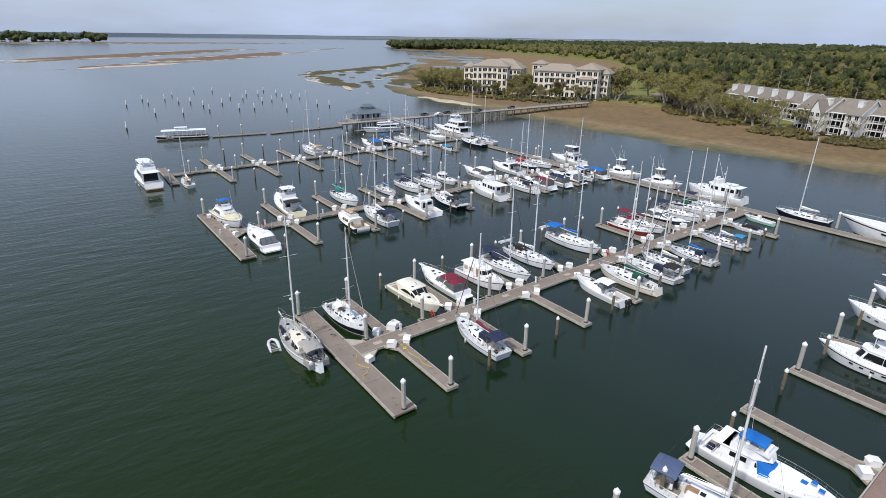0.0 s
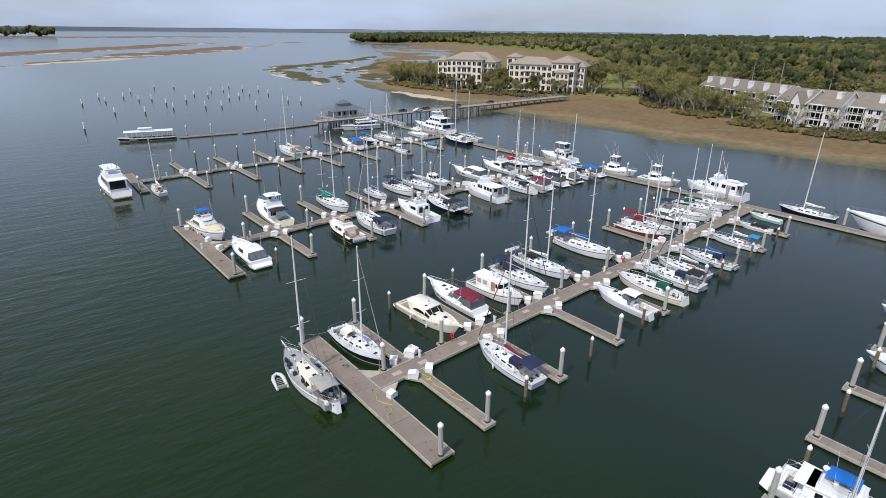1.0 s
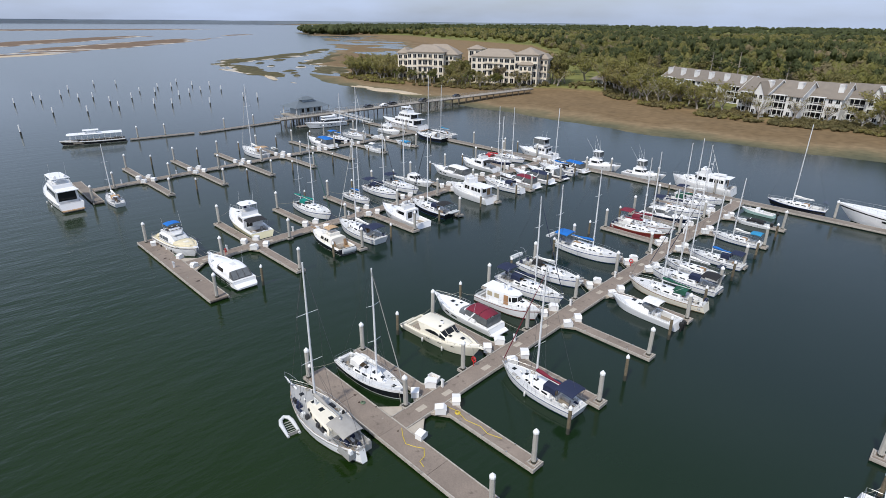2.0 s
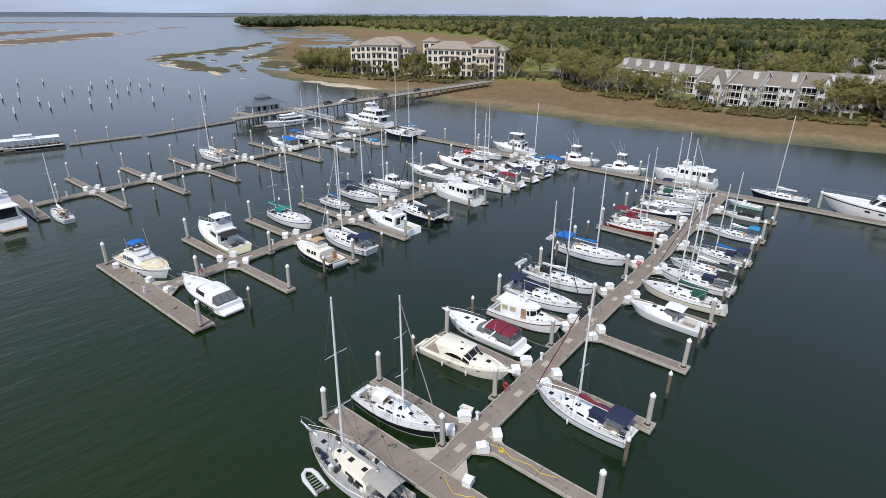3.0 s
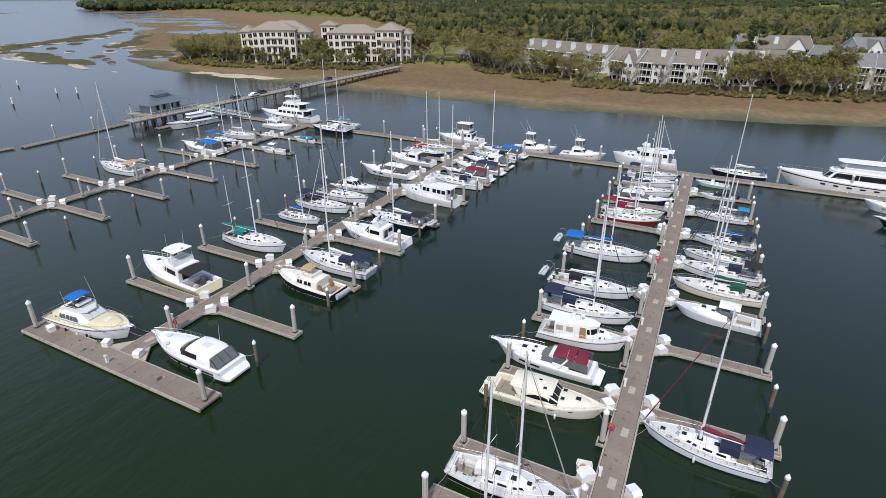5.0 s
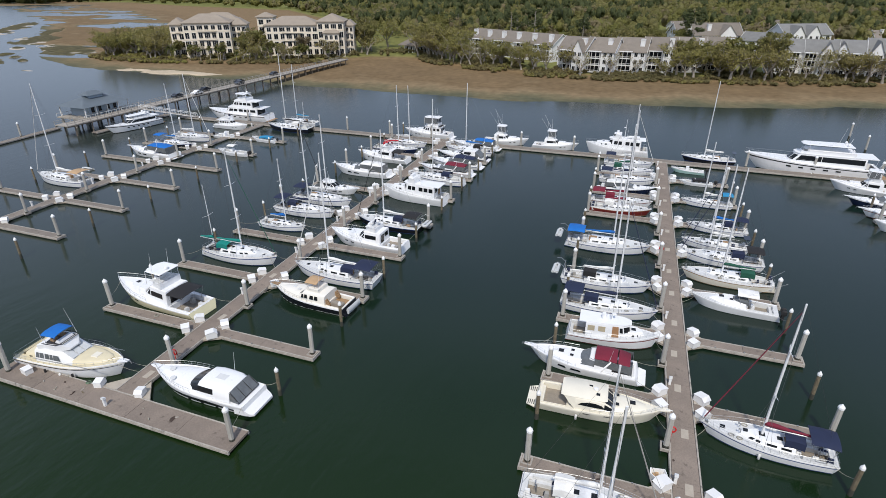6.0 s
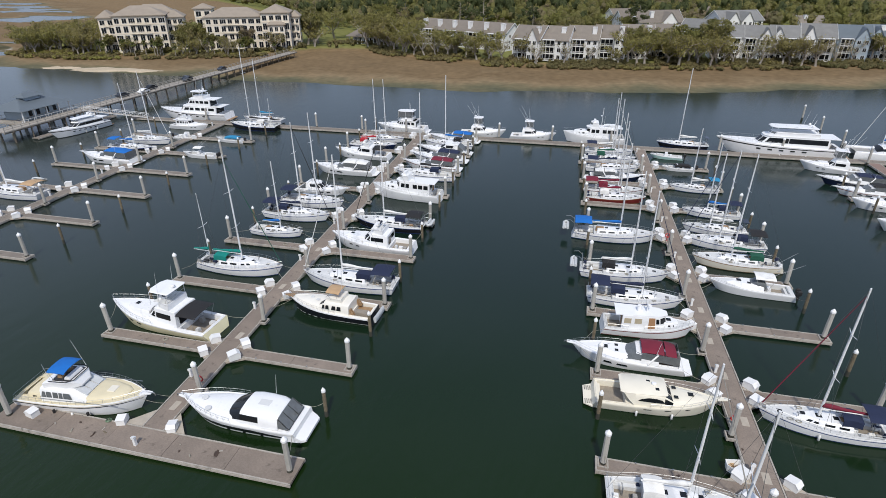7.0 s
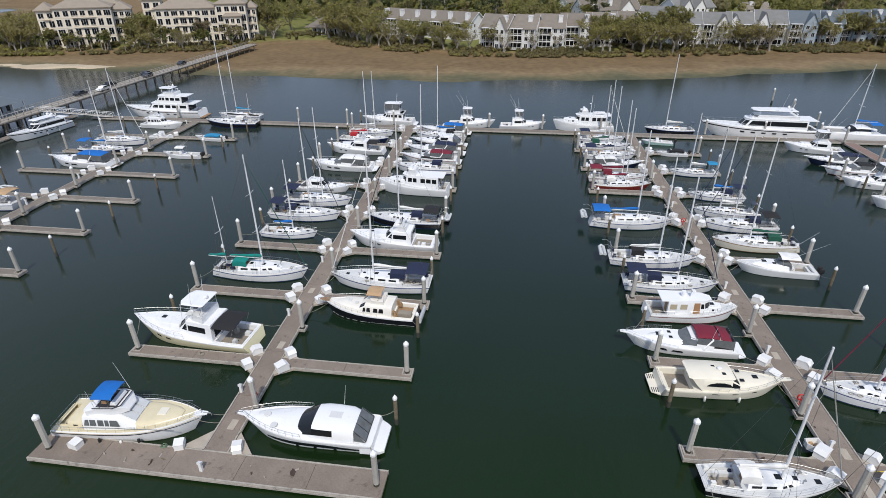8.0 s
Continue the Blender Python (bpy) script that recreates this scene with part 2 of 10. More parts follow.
calm, cmul = n.new("ShaderNodeTexNoise"), n.new("ShaderNodeMapRange")
calm.inputs["Scale"].default_value = 0.012
l.new(geo.outputs["Position"], calm.inputs["Vector"])
cmul.inputs["From Min"].default_value, cmul.inputs["From Max"].default_value = 0.35, 0.65
cmul.inputs["To Min"].default_value, cmul.inputs["To Max"].default_value = 0.06, 0.15
l.new(calm.outputs["Fac"], cmul.inputs["Value"])
# the open channel west of the docks is ruffled by the breeze
wsep, west, wadd = n.new("ShaderNodeSeparateXYZ"), n.new("ShaderNodeMapRange"), n.new("ShaderNodeMath")
l.new(geo.outputs["Position"], wsep.inputs[0])
l.new(wsep.outputs["X"], west.inputs["Value"])
west.inputs["From Min"].default_value, west.inputs["From Max"].default_value = 48, 8
west.inputs["To Min"].default_value, west.inputs["To Max"].default_value = 0.0, 0.75
wadd.operation = "ADD"
l.new(cmul.outputs["Result"], wadd.inputs[0])
lee, wmul = n.new("ShaderNodeMapRange"), n.new("ShaderNodeMath")
l.new(wsep.outputs["Y"], lee.inputs["Value"])
lee.inputs["From Min"].default_value, lee.inputs["From Max"].default_value = 120, 260
lee.inputs["To Min"].default_value, lee.inputs["To Max"].default_value = 1.0, 0.12
wmul.operation = "MULTIPLY"
l.new(west.outputs["Result"], wmul.inputs[0])
l.new(lee.outputs["Result"], wmul.inputs[1])
l.new(wmul.outputs[0], wadd.inputs[1])
bp = n.new("ShaderNodeBump")
bp.inputs["Distance"].default_value = 0.35
l.new(wadd.outputs[0], bp.inputs["Strength"])
teal, gloss = n.new("ShaderNodeMix"), n.new("ShaderNodeMapRange")
teal.data_type = "RGBA"
teal.inputs["A"].default_value = (0.0070, 0.0176, 0.0122, 1)
l.new(tint.outputs["Color"], teal.inputs["B"])
chan = n.new("ShaderNodeMapRange")
chan.inputs["From Min"].default_value, chan.inputs["From Max"].default_value = 70, 15
l.new(wsep.outputs["X"], chan.inputs["Value"])
l.new(chan.outputs["Result"], teal.inputs["Factor"])
silt_haze, reach = n.new("ShaderNodeMix"), n.new("ShaderNodeMapRange")
silt_haze.data_type = "RGBA"
silt_haze.inputs["B"].default_value = (0.052, 0.059, 0.053, 1)      # paler out in the sound: silt, plus cloud reflection and haze put into the colour
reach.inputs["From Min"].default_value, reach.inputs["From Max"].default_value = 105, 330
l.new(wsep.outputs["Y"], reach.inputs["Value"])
l.new(reach.outputs["Result"], silt_haze.inputs["Factor"])
l.new(teal.outputs["Result"], silt_haze.inputs["A"])
l.new(silt_haze.outputs["Result"], b.inputs["Base Color"])
gloss.inputs["To Min"].default_value, gloss.inputs["To Max"].default_value = 0.17, 0.11
l.new(chan.outputs["Result"], gloss.inputs["Value"])
l.new(gloss.outputs["Result"], b.inputs["Roughness"])
l.new(height, bp.inputs["Height"])
l.new(bp.outputs["Normal"], b.inputs["Normal"])

# tidal flat, marsh and lawn: mud low down, straw-brown marsh grass, green turf on the bank
M_LAND = bpy.data.materials.new("tidal_land")
M_LAND.use_nodes = True
n, l = M_LAND.node_tree.nodes, M_LAND.node_tree.links
b = n["Principled BSDF"]
b.inputs["Roughness"].default_value = 0.95
b.inputs["Specular IOR Level"].default_value = 0.1
geo, sep = n.new("ShaderNodeNewGeometry"), n.new("ShaderNodeSeparateXYZ")
l.new(geo.outputs["Position"], sep.inputs[0])
nz, ml, ramp = n.new("ShaderNodeTexNoise"), n.new("ShaderNodeMath"), n.new("ShaderNodeValToRGB")
nz.inputs["Scale"].default_value, nz.inputs["Detail"].default_value = 0.05, 8
l.new(geo.outputs["Position"], nz.inputs["Vector"])
ml.operation = "MULTIPLY_ADD"
ml.inputs[1].default_value = 0.9
l.new(nz.outputs["Fac"], ml.inputs[0])
off = n.new("ShaderNodeMath")
off.operation = "SUBTRACT"
off.inputs[1].default_value = 0.45
l.new(sep.outputs["Z"], off.inputs[0])
l.new(off.outputs[0], ml.inputs[2])
div = n.new("ShaderNodeMath")
div.operation = "DIVIDE"
div.inputs[1].default_value = 3.0
l.new(ml.outputs[0], div.inputs[0])
l.new(div.outputs[0], ramp.inputs["Fac"])
cr = ramp.color_ramp
cr.elements[0].position, cr.elements[0].color = 0.0, (0.10, 0.10, 0.062, 1)
cr.elements[1].position, cr.elements[1].color = 1.0, (0.15, 0.16, 0.045, 1)
for pos, c in ((0.06, (0.15, 0.13, 0.075)), (0.13, (0.225, 0.165, 0.095)), (0.22, (0.165, 0.115, 0.062)), (0.36, (0.21, 0.145, 0.078)), (0.50, (0.175, 0.13, 0.068)), (0.60, (0.20, 0.17, 0.07)), (0.74, (0.18, 0.18, 0.06))):
    cr.elements.new(pos).color = (*c, 1)
fine, hsv, fr = n.new("ShaderNodeTexNoise"), n.new("ShaderNodeHueSaturation"), n.new("ShaderNodeMapRange")
fine.inputs["Scale"].default_value, fine.inputs["Detail"].default_value = 0.35, 8
l.new(geo.outputs["Position"], fine.inputs["Vector"])
fr.inputs["To Min"].default_value, fr.inputs["To Max"].default_value = 0.55, 1.45
l.new(fine.outputs["Fac"], fr.inputs["Value"])
l.new(fr.outputs["Result"], hsv.inputs["Value"])
l.new(ramp.outputs["Color"], hsv.inputs["Color"])
l.new(hsv.outputs["Color"], b.inputs["Base Color"])


# ---- building blocks ----
def part(name, bm, mats, parent=None, label="", smooth=0):
    """Link a bmesh as one mesh object, under a thing or a part."""
    me = bpy.data.meshes.new(name)
    bmesh.ops.recalc_face_normals(bm, faces=bm.faces)
    bm.to_mesh(me)
    bm.free()
    for m in mats if isinstance(mats, (list, tuple)) else [mats]:
        me.materials.append(m)
    if smooth:
        me.polygons.foreach_set("use_smooth", [True] * len(me.polygons))
        me.set_sharp_from_angle(angle=radians(smooth))
    ob = new(name, me)
    ob.parent = parent
    if label:
        tagged(ob, label)
    return ob


def thing(name, x, y, z, turn, label, category, group="", kind=""):
    ob = new(name)
    ob.empty_display_size = 0.3
    ob.matrix_basis = pose(x, y, z, 0, 0, turn)
    return tagged(ob, label, category, group, kind)


def shared(name, me, parent, m, label=""):
    ob = new(name, me)
    ob.parent = parent
    ob.matrix_basis = m
    if label:
        tagged(ob, label)
    return ob


def mesh_of(name, bm, mats):
    me = bpy.data.meshes.new(name)
    bmesh.ops.recalc_face_normals(bm, faces=bm.faces)
    bm.to_mesh(me)
    bm.free()
    for m in mats if isinstance(mats, (list, tuple)) else [mats]:
        me.materials.append(m)
    return me


def loft(bm, rings, closed=True, caps=True, mi=None, skip=-1):
    """Skin a row of rings; mi(j) gives the material of the strip after ring point j."""
    vs = [[bm.verts.new(p) for p in r] for r in rings]
    k = len(rings[0])
    for a, c in zip(vs, vs[1:]):
        for j in range(k if closed else k - 1):
            if j == skip:
                continue
            q = (a[j], a[(j + 1) % k], c[(j + 1) % k], c[j])
            fc = bm.faces.new(q)
            if mi:
                fc.material_index = mi(j)
    if caps and closed:
        for r in (vs[0], vs[-1]):
            bm.faces.new(r)
    return vs


def tube(bm, p, q, r, r2=None, k=6):
    p, q = Vector(p), Vector(q)
    d = (q - p).normalized()
    u = d.orthogonal().normalized()
    w = d.cross(u)
    r2 = r if r2 is None else r2
    loft(bm, [[c + rr * (math.cos(6.2832 * i / k) * u + math.sin(6.2832 * i / k) * w) for i in range(k)] for c, rr in ((p, r), (q, r2))])


def pipe(bm, pts, r, k=5):
    """One bent tube through points."""
    pts = [Vector(p) for p in pts]
    rings = []
    for i, p in enumerate(pts):
        d = (pts[min(i + 1, len(pts) - 1)] - pts[max(i - 1, 0)]).normalized()
        ref = Vector((0, 0, 1)) if abs(d.z) < 0.9 else Vector((1, 0, 0))
        u = d.cross(ref).normalized()
        w = d.cross(u)
        rr = r[i] if isinstance(r, (list, tuple)) else r
        rings.append([p + rr * (math.cos(6.2832 * j / k) * u + math.sin(6.2832 * j / k) * w) for j in range(k)])
    loft(bm, rings)


def box(bm, x0, x1, y0, y1, z0, z1, ix=0.0, iy=0.0, mi=0):
    """A box whose top is drawn in by ix, iy."""
    v = [bm.verts.new(p) for p in ((x0, y0, z0), (x1, y0, z0), (x1, y1, z0), (x0, y1, z0), (x0 + ix, y0 + iy, z1), (x1 - ix, y0 + iy, z1), (x1 - ix, y1 - iy, z1), (x0 + ix, y1 - iy, z1))]
    for q in ((3, 2, 1, 0), (4, 5, 6, 7), (0, 1, 5, 4), (1, 2, 6, 5), (2, 3, 7, 6), (3, 0, 4, 7)):
        bm.faces.new([v[i] for i in q]).material_index = mi


def slab(bm, quad, out, th=0.03, mi=0):
    """A thin panel standing proud of a surface, given by its four corners."""
    q = [Vector(p) for p in quad]
    nrm = (q[1] - q[0]).cross(q[3] - q[0]).normalized()
    if nrm.dot(Vector(out)) < 0:
        nrm.negate()
    a, c = [bm.verts.new(p - nrm * th) for p in q], [bm.verts.new(p + nrm * th) for p in q]
    bm.faces.new(a), bm.faces.new(c)
    for i in range(4):
        bm.faces.new((a[i], a[(i + 1) % 4], c[(i + 1) % 4], c[i]))
    for fc in bm.faces:
        fc.material_index = mi


# ---- water and land ----
def grid_mesh(name, xs, ys, zf, mats):
    X, Y = np.meshgrid(xs, ys)
    Z = zf(X, Y)
    nx, ny = len(xs), len(ys)
    idx = np.arange(nx * ny).reshape(ny, nx)
    faces = np.stack([idx[:-1, :-1], idx[:-1, 1:], idx[1:, 1:], idx[1:, :-1]], -1).reshape(-1, 4)
    me = bpy.data.meshes.new(name)
    me.vertices.add(nx * ny)
    me.vertices.foreach_set("co", np.stack([X, Y, Z], -1).ravel())
    me.loops.add(faces.size)
    me.loops.foreach_set("vertex_index", faces.ravel())
    me.polygons.add(len(faces))
    me.polygons.foreach_set("loop_start", np.arange(0, faces.size, 4))
    me.polygons.foreach_set("use_smooth", np.ones(len(faces), bool))
    me.update(calc_edges=True)
    me.materials.append(mats)
    return me


def soft_noise(X, Y, scale, seed, octaves=4):
    """Smooth value noise in 0..1 on arrays."""
    rng = np.random.RandomState(seed)
    table = rng.rand(256, 256)
    out, amp, tot = np.zeros_like(X, float), 1.0, 0.0
    for o in range(octaves):
        x, y = X / scale * 2**o + 37.1 * o, Y / scale * 2**o + 11.7 * o
        i, j = np.floor(x).astype(int), np.floor(y).astype(int)
        u, v = x - i, y - j
        u, v = u * u * (3 - 2 * u), v * v * (3 - 2 * v)
        t = lambda a, c: table[a % 256, c % 256]
        out += amp * ((t(i, j) * (1 - u) + t(i + 1, j) * u) * (1 - v) + (t(i, j + 1) * (1 - u) + t(i + 1, j + 1) * u) * v)
        tot += amp
        amp *= 0.5
    return out / tot


SHORE_Y = [-1527, -320, -55, -3, 30, 60, 80, 120, 160, 204, 250, 313, 348, 386, 420, 480, 545, 602, 731, 910, 1193, 1731, 1815, 2153]
SHORE_X = [363, 274, 250, 234, 221, 214, 211, 208, 207, 209, 213, 218, 218, 230, 247, 278, 319, 378, 481, 584, 762, 990, 1266, 2187]
BANK_Y = [-1497, -314, -60, -42, -10, 20, 40, 57, 80, 108, 133, 150, 170, 192, 220, 248, 262, 280, 300, 330, 363, 388, 406]
BANK_X = [420, 330, 296, 291, 283, 276, 272, 270, 268, 266, 273, 280, 287, 303, 296, 268, 262, 256, 252, 245, 246, 260, 384]
WOOD_Y = [214, 239, 366, 626, 924, 1109, 1354, 1809, 2400]
WOOD_X = [322, 357, 548, 824, 919, 1002, 1071, 1186, 2400]


def shore_x(y):
    return np.interp(y, SHORE_Y, SHORE_X)


def bank_x(y):
    """Where the grassy bank rises out of the flat; far off north of the point, where the woods begin."""
    return np.where(y < 406, np.interp(y, BANK_Y, BANK_X), np.interp(y, WOOD_Y, WOOD_X) - 15)


def land_height(X, Y):
    d = X - shore_x(Y) + 9 * (soft_noise(X, Y, 30, 3) - 0.5)
    bank = X - bank_x(Y) + 7 * (soft_noise(X, Y, 25, 4) - 0.5)
    z = np.clip(d / 32, -1.0, 1) * 0.75 + np.clip(d - 32, 0, 200) * 0.0018
    # the marsh north of the point is cut by creeks and pools
    cut = np.clip((Y - 372) / 40, 0, 1) * np.clip(1.15 - (X - shore_x(Y) - 25) / 170, 0, 1)
    z = z - cut * np.clip(soft_noise(X * 1.0, Y * 0.45, 30, 8, 4) - 0.45 + 0.05 * (Y > 620), 0, 1) * 9.0
    z = z + np.clip(bank / 12, 0, 1) * 1.5 + 0.15 * (soft_noise(X, Y, 18, 5) - 0.5) * (d > 0)
    return np.clip(z, -1.2, 6)


bm = bmesh.new()
bmesh.ops.create_circle(bm, cap_ends=True, segments=96, radius=4900)
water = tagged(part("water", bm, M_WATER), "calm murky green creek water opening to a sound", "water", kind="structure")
ground = new("ground", grid_mesh("ground", np.r_[np.arange(190, 460, 3.0), np.arange(460, 1000, 12.0), np.arange(1000, 4700, 80.0)],
                                 np.r_[np.arange(-2500, -300, 80.0), np.arange(-300, 640, 4.0), np.arange(640, 2400, 14.0), np.arange(2400, 4600, 100.0)], land_height, M_LAND))
tagged(ground, "brown tidal mudflat, straw marsh and grassy bank", "ground", kind="structure")


def marsh_bar(name, cx, cy, lx, ly, turn, seed, level, label, rag=1.1, material=None):
    """A low island of marsh and sand with a ragged edge."""
    def zf(X, Y):
        r = np.sqrt((X / lx) ** 2 + (Y / ly) ** 2)
        return np.clip((0.75 - r + rag * (soft_noise(X * 0.35, Y, ly * 0.45, seed, 5) - 0.5)) * 2.0, -1.0, level)
    ob = new(name, grid_mesh(name, np.linspace(-1.3 * lx, 1.3 * lx, 150), np.linspace(-1.5 * ly, 1.5 * ly, 70), zf, material or M_LAND))
    ob.matrix_basis = pose(cx, cy, 0, 0, 0, turn)
    return tagged(ob, label, "marsh island", kind="structure")


def marsh_mat(name, low, high, edge=0.34):
    """Marsh grass over mud, with pale shell banks in patches along the waterline."""
    m = bpy.data.materials.new(name)
    m.use_nodes = True
    n, l = m.node_tree.nodes, m.node_tree.links
    b = n["Principled BSDF"]
    b.inputs["Roughness"].default_value, b.inputs["Specular IOR Level"].default_value = 0.95, 0.1
    geo, sep, patch, tuft, soil = n.new("ShaderNodeNewGeometry"), n.new("ShaderNodeSeparateXYZ"), n.new("ShaderNodeTexNoise"), n.new("ShaderNodeTexNoise"), n.new("ShaderNodeValToRGB")
    l.new(geo.outputs["Position"], sep.inputs[0])
    patch.inputs["Scale"].default_value, patch.inputs["Detail"].default_value = 0.035, 5
    tuft.inputs["Scale"].default_value, tuft.inputs["Detail"].default_value = 0.25, 8
    for t in (patch, tuft):
        l.new(geo.outputs["Position"], t.inputs["Vector"])
    soil.color_ramp.elements[0].position, soil.color_ramp.elements[0].color = 0.34, (*low, 1)
    soil.color_ramp.elements[1].position, soil.color_ramp.elements[1].color = 0.66, (*high, 1)
    l.new(tuft.outputs["Fac"], soil.inputs["Fac"])
    rim, spot, both, mix = n.new("ShaderNodeMapRange"), n.new("ShaderNodeMapRange"), n.new("ShaderNodeMath"), n.new("ShaderNodeMix")
    rim.inputs["From Min"].default_value, rim.inputs["From Max"].default_value = edge + 0.15, edge - 0.1
    spot.inputs["From Min"].default_value, spot.inputs["From Max"].default_value = 0.50, 0.56
    l.new(sep.outputs["Z"], rim.inputs["Value"])
    l.new(patch.outputs["Fac"], spot.inputs["Value"])
    both.operation = "MULTIPLY"
    l.new(rim.outputs["Result"], both.inputs[0])
    l.new(spot.outputs["Result"], both.inputs[1])
    mix.data_type = "RGBA"
    mix.inputs["B"].default_value = (0.46, 0.42, 0.36, 1)
    l.new(both.outputs[0], mix.inputs["Factor"])
    l.new(soil.outputs["Color"], mix.inputs["A"])
    l.new(mix.outputs["Result"], b.inputs["Base Color"])
    return m


M_BAR = marsh_mat("brown_marsh_flat", (0.125, 0.092, 0.068), (0.21, 0.15, 0.105))
marsh_bar("marsh_bar_1", 314, 1050, 450, 66, 48, 41, 0.9, "long sandy marsh bar out in the sound", 0.9, M_BAR)
marsh_bar("marsh_bar_2", 215, 1215, 500, 66, 48, 22, 0.9, "broad brown marsh flat out in the sound", 0.9, M_BAR)
marsh_bar("marsh_bar_3", 690, 1480, 110, 26, 40, 26, 0.8, "far brown marsh islet in the sound", 0.8, M_BAR)
marsh_bar("marsh_bar_5", 330, 2290, 820, 170, 3, 25, 1.0, "far brown marsh bar in the sound", 0.9, M_BAR)
marsh_bar("marsh_bar_6", 118, 800, 70, 15, 30, 27, 0.4, "pale sandy spit at the end of a marsh bar", 0.5)
M_MARSH = marsh_mat("olive_cordgrass", (0.060, 0.056, 0.030), (0.125, 0.108, 0.055))
for i, (cx, cy, lx, ly, turn, rag) in enumerate(((324, 623, 135, 26, 33, 1.3), (225, 486, 115, 19, 79, 1.2), (263, 578, 42, 15, 40, 1.1), (283, 442, 55, 24, 62, 1.0), (332, 530, 70, 24, 50, 1.2), (247, 452, 11, 6, 30, 0.4), (259, 505, 10, 5, 50, 0.4), (229, 410, 8, 3.5, 60, 0.4), (275, 481, 14, 6, 60, 0.4), (269, 545, 9, 5, 40, 0.4), (306, 574, 16, 7, 40, 0.5), (239, 431, 6, 3, 20, 0.4), (393, 598, 60, 12, 40, 0.9), (441, 710, 70, 14, 45, 0.9))):
    marsh_bar("marsh_islet_%d" % (i + 1), cx, cy, lx, ly, turn, 60 + i, 0.85, "low islet of dark olive marsh grass", rag, M_MARSH)
marsh_bar("sand_spit_2", 208, 413, 30, 3.4, 72, 80, 0.5, "pale shell bank at the edge of the marsh", 0.6)
marsh_bar("sand_spit_1", 221, 287, 42, 6.5, -88, 28, 0.55, "pale sand strip along the shore")
ground_sand = mat("pale_sand", (0.46, 0.38, 0.27), 0.9, vary=0.2, scale=0.1, fine=1.0)
for spit in ("sand_spit_1", "sand_spit_2", "marsh_bar_6"):
    bpy.data.objects[spit].data.materials[0] = ground_sand


# ---- docks ----
SLOPE = 0.028                                     # the piers run a little off the x axis


def pier_y(y0, x):
    return y0 + SLOPE * (x - 30)


def dock_run(name, x0, y0, x1, y1, width, label, material=None, panel=7.2, kind="structure"):
    """A floating dock of concrete sections between timber walers, from one end of its centre line to the other."""
    length, turn = math.hypot(x1 - x0, y1 - y0), math.degrees(math.atan2(y1 - y0, x1 - x0))
    d = thing(name, x0, y0, 0, turn, label, "dock", kind=kind)
    count = max(1, round(length / panel))
    step = length / count
    key = (round(step, 2), width, material)
    if key not in PANELS:
        bm = bmesh.new()
        box(bm, 0.006, step - 0.006, -width / 2 + 0.10, width / 2 - 0.10, 0.30, 0.52, 0.012, 0.012)
        PANELS[key] = mesh_of("deck_panel", bm, material or M_DOCK)
    for i in range(count):
        shared("deck_panel", PANELS[key], d, pose(i * step, 0, random.uniform(-0.012, 0.012)))
    for s in (-1, 1):
        bm = bmesh.new()
        box(bm, 0, length, s * width / 2 - 0.09, s * width / 2 + 0.09, 0.18, 0.545, 0.01, 0.02)
        box(bm, 0.2, length - 0.2, s * (width / 2 + 0.075) - 0.03, s * (width / 2 + 0.075) + 0.03, 0.24, 0.40)
        part("waler", bm, M_WALER, d)
    bm = bmesh.new()
    k = max(1, int(length / 2.4))
    for i in range(k):
        a = (i + 0.12) * length / k
        box(bm, a, a + 0.76 * length / k, -width / 2 + 0.16, width / 2 - 0.16, -0.35, 0.31)
    part("float", bm, M_FLOAT, d)
    return d


PANELS = {}
X_END = 139.9
A_Y, B_Y, C_Y, D_Y = 55.95, 112.9, 174.3, 4.2
PIERS = dict(a=(A_Y, 2.5), b=(B_Y, 2.4), c=(C_Y, 2.3), d=(D_Y, 2.6))
dock_run("main_dock_1", 30.2, pier_y(A_Y, 30.2), X_END, pier_y(A_Y, X_END), 2.5, "long concrete main dock with timber edges")
dock_run("main_dock_2", 30.2, pier_y(B_Y, 30.2), X_END, pier_y(B_Y, X_END), 2.4, "long concrete main dock with timber edges")
dock_run("main_dock_3", 31.0, pier_y(C_Y, 31), X_END, pier_y(C_Y, X_END), 2.2, "long weathered concrete main dock", M_DOCK2)
dock_run("main_dock_4", 20.0, pier_y(D_Y, 20), X_END, pier_y(D_Y, X_END), 2.6, "long concrete main dock with reddish deck", M_DOCKRED)
dock_run("cross_dock", X_END + 1.3, -60, X_END + 1.5, 210, 2.5, "long concrete cross dock joining the piers", M_DOCK2)
dock_run("end_dock", 28.7, 41.2, 28.7, 70.2, 2.9, "concrete T-head dock with worn edge and yellow hose", M_DOCK)
dock_run("end_dock", 28.7, 96.6, 28.7, 129.6, 2.9, "concrete T-head dock with rust-brown edge stains", M_DOCK)
dock_run("end_dock", 29.2, 162.0, 29.8, 185.0, 2.2, "short weathered end dock", M_DOCK2)
dock_run("breakwater_dock", 58.0, 235.2, 79.4, 232.4, 1.6, "low grey floating breakwater dock", M_DOCK2)
dock_run("breakwater_dock", 81.0, 231.0, 115.6, 233.6, 2.0, "low grey floating breakwater dock", M_DOCK2)
dock_run("boathouse_dock", 114.6, 217.6, 142.0, 216.6, 2.0, "short floating dock beside the pier", M_DOCK2)


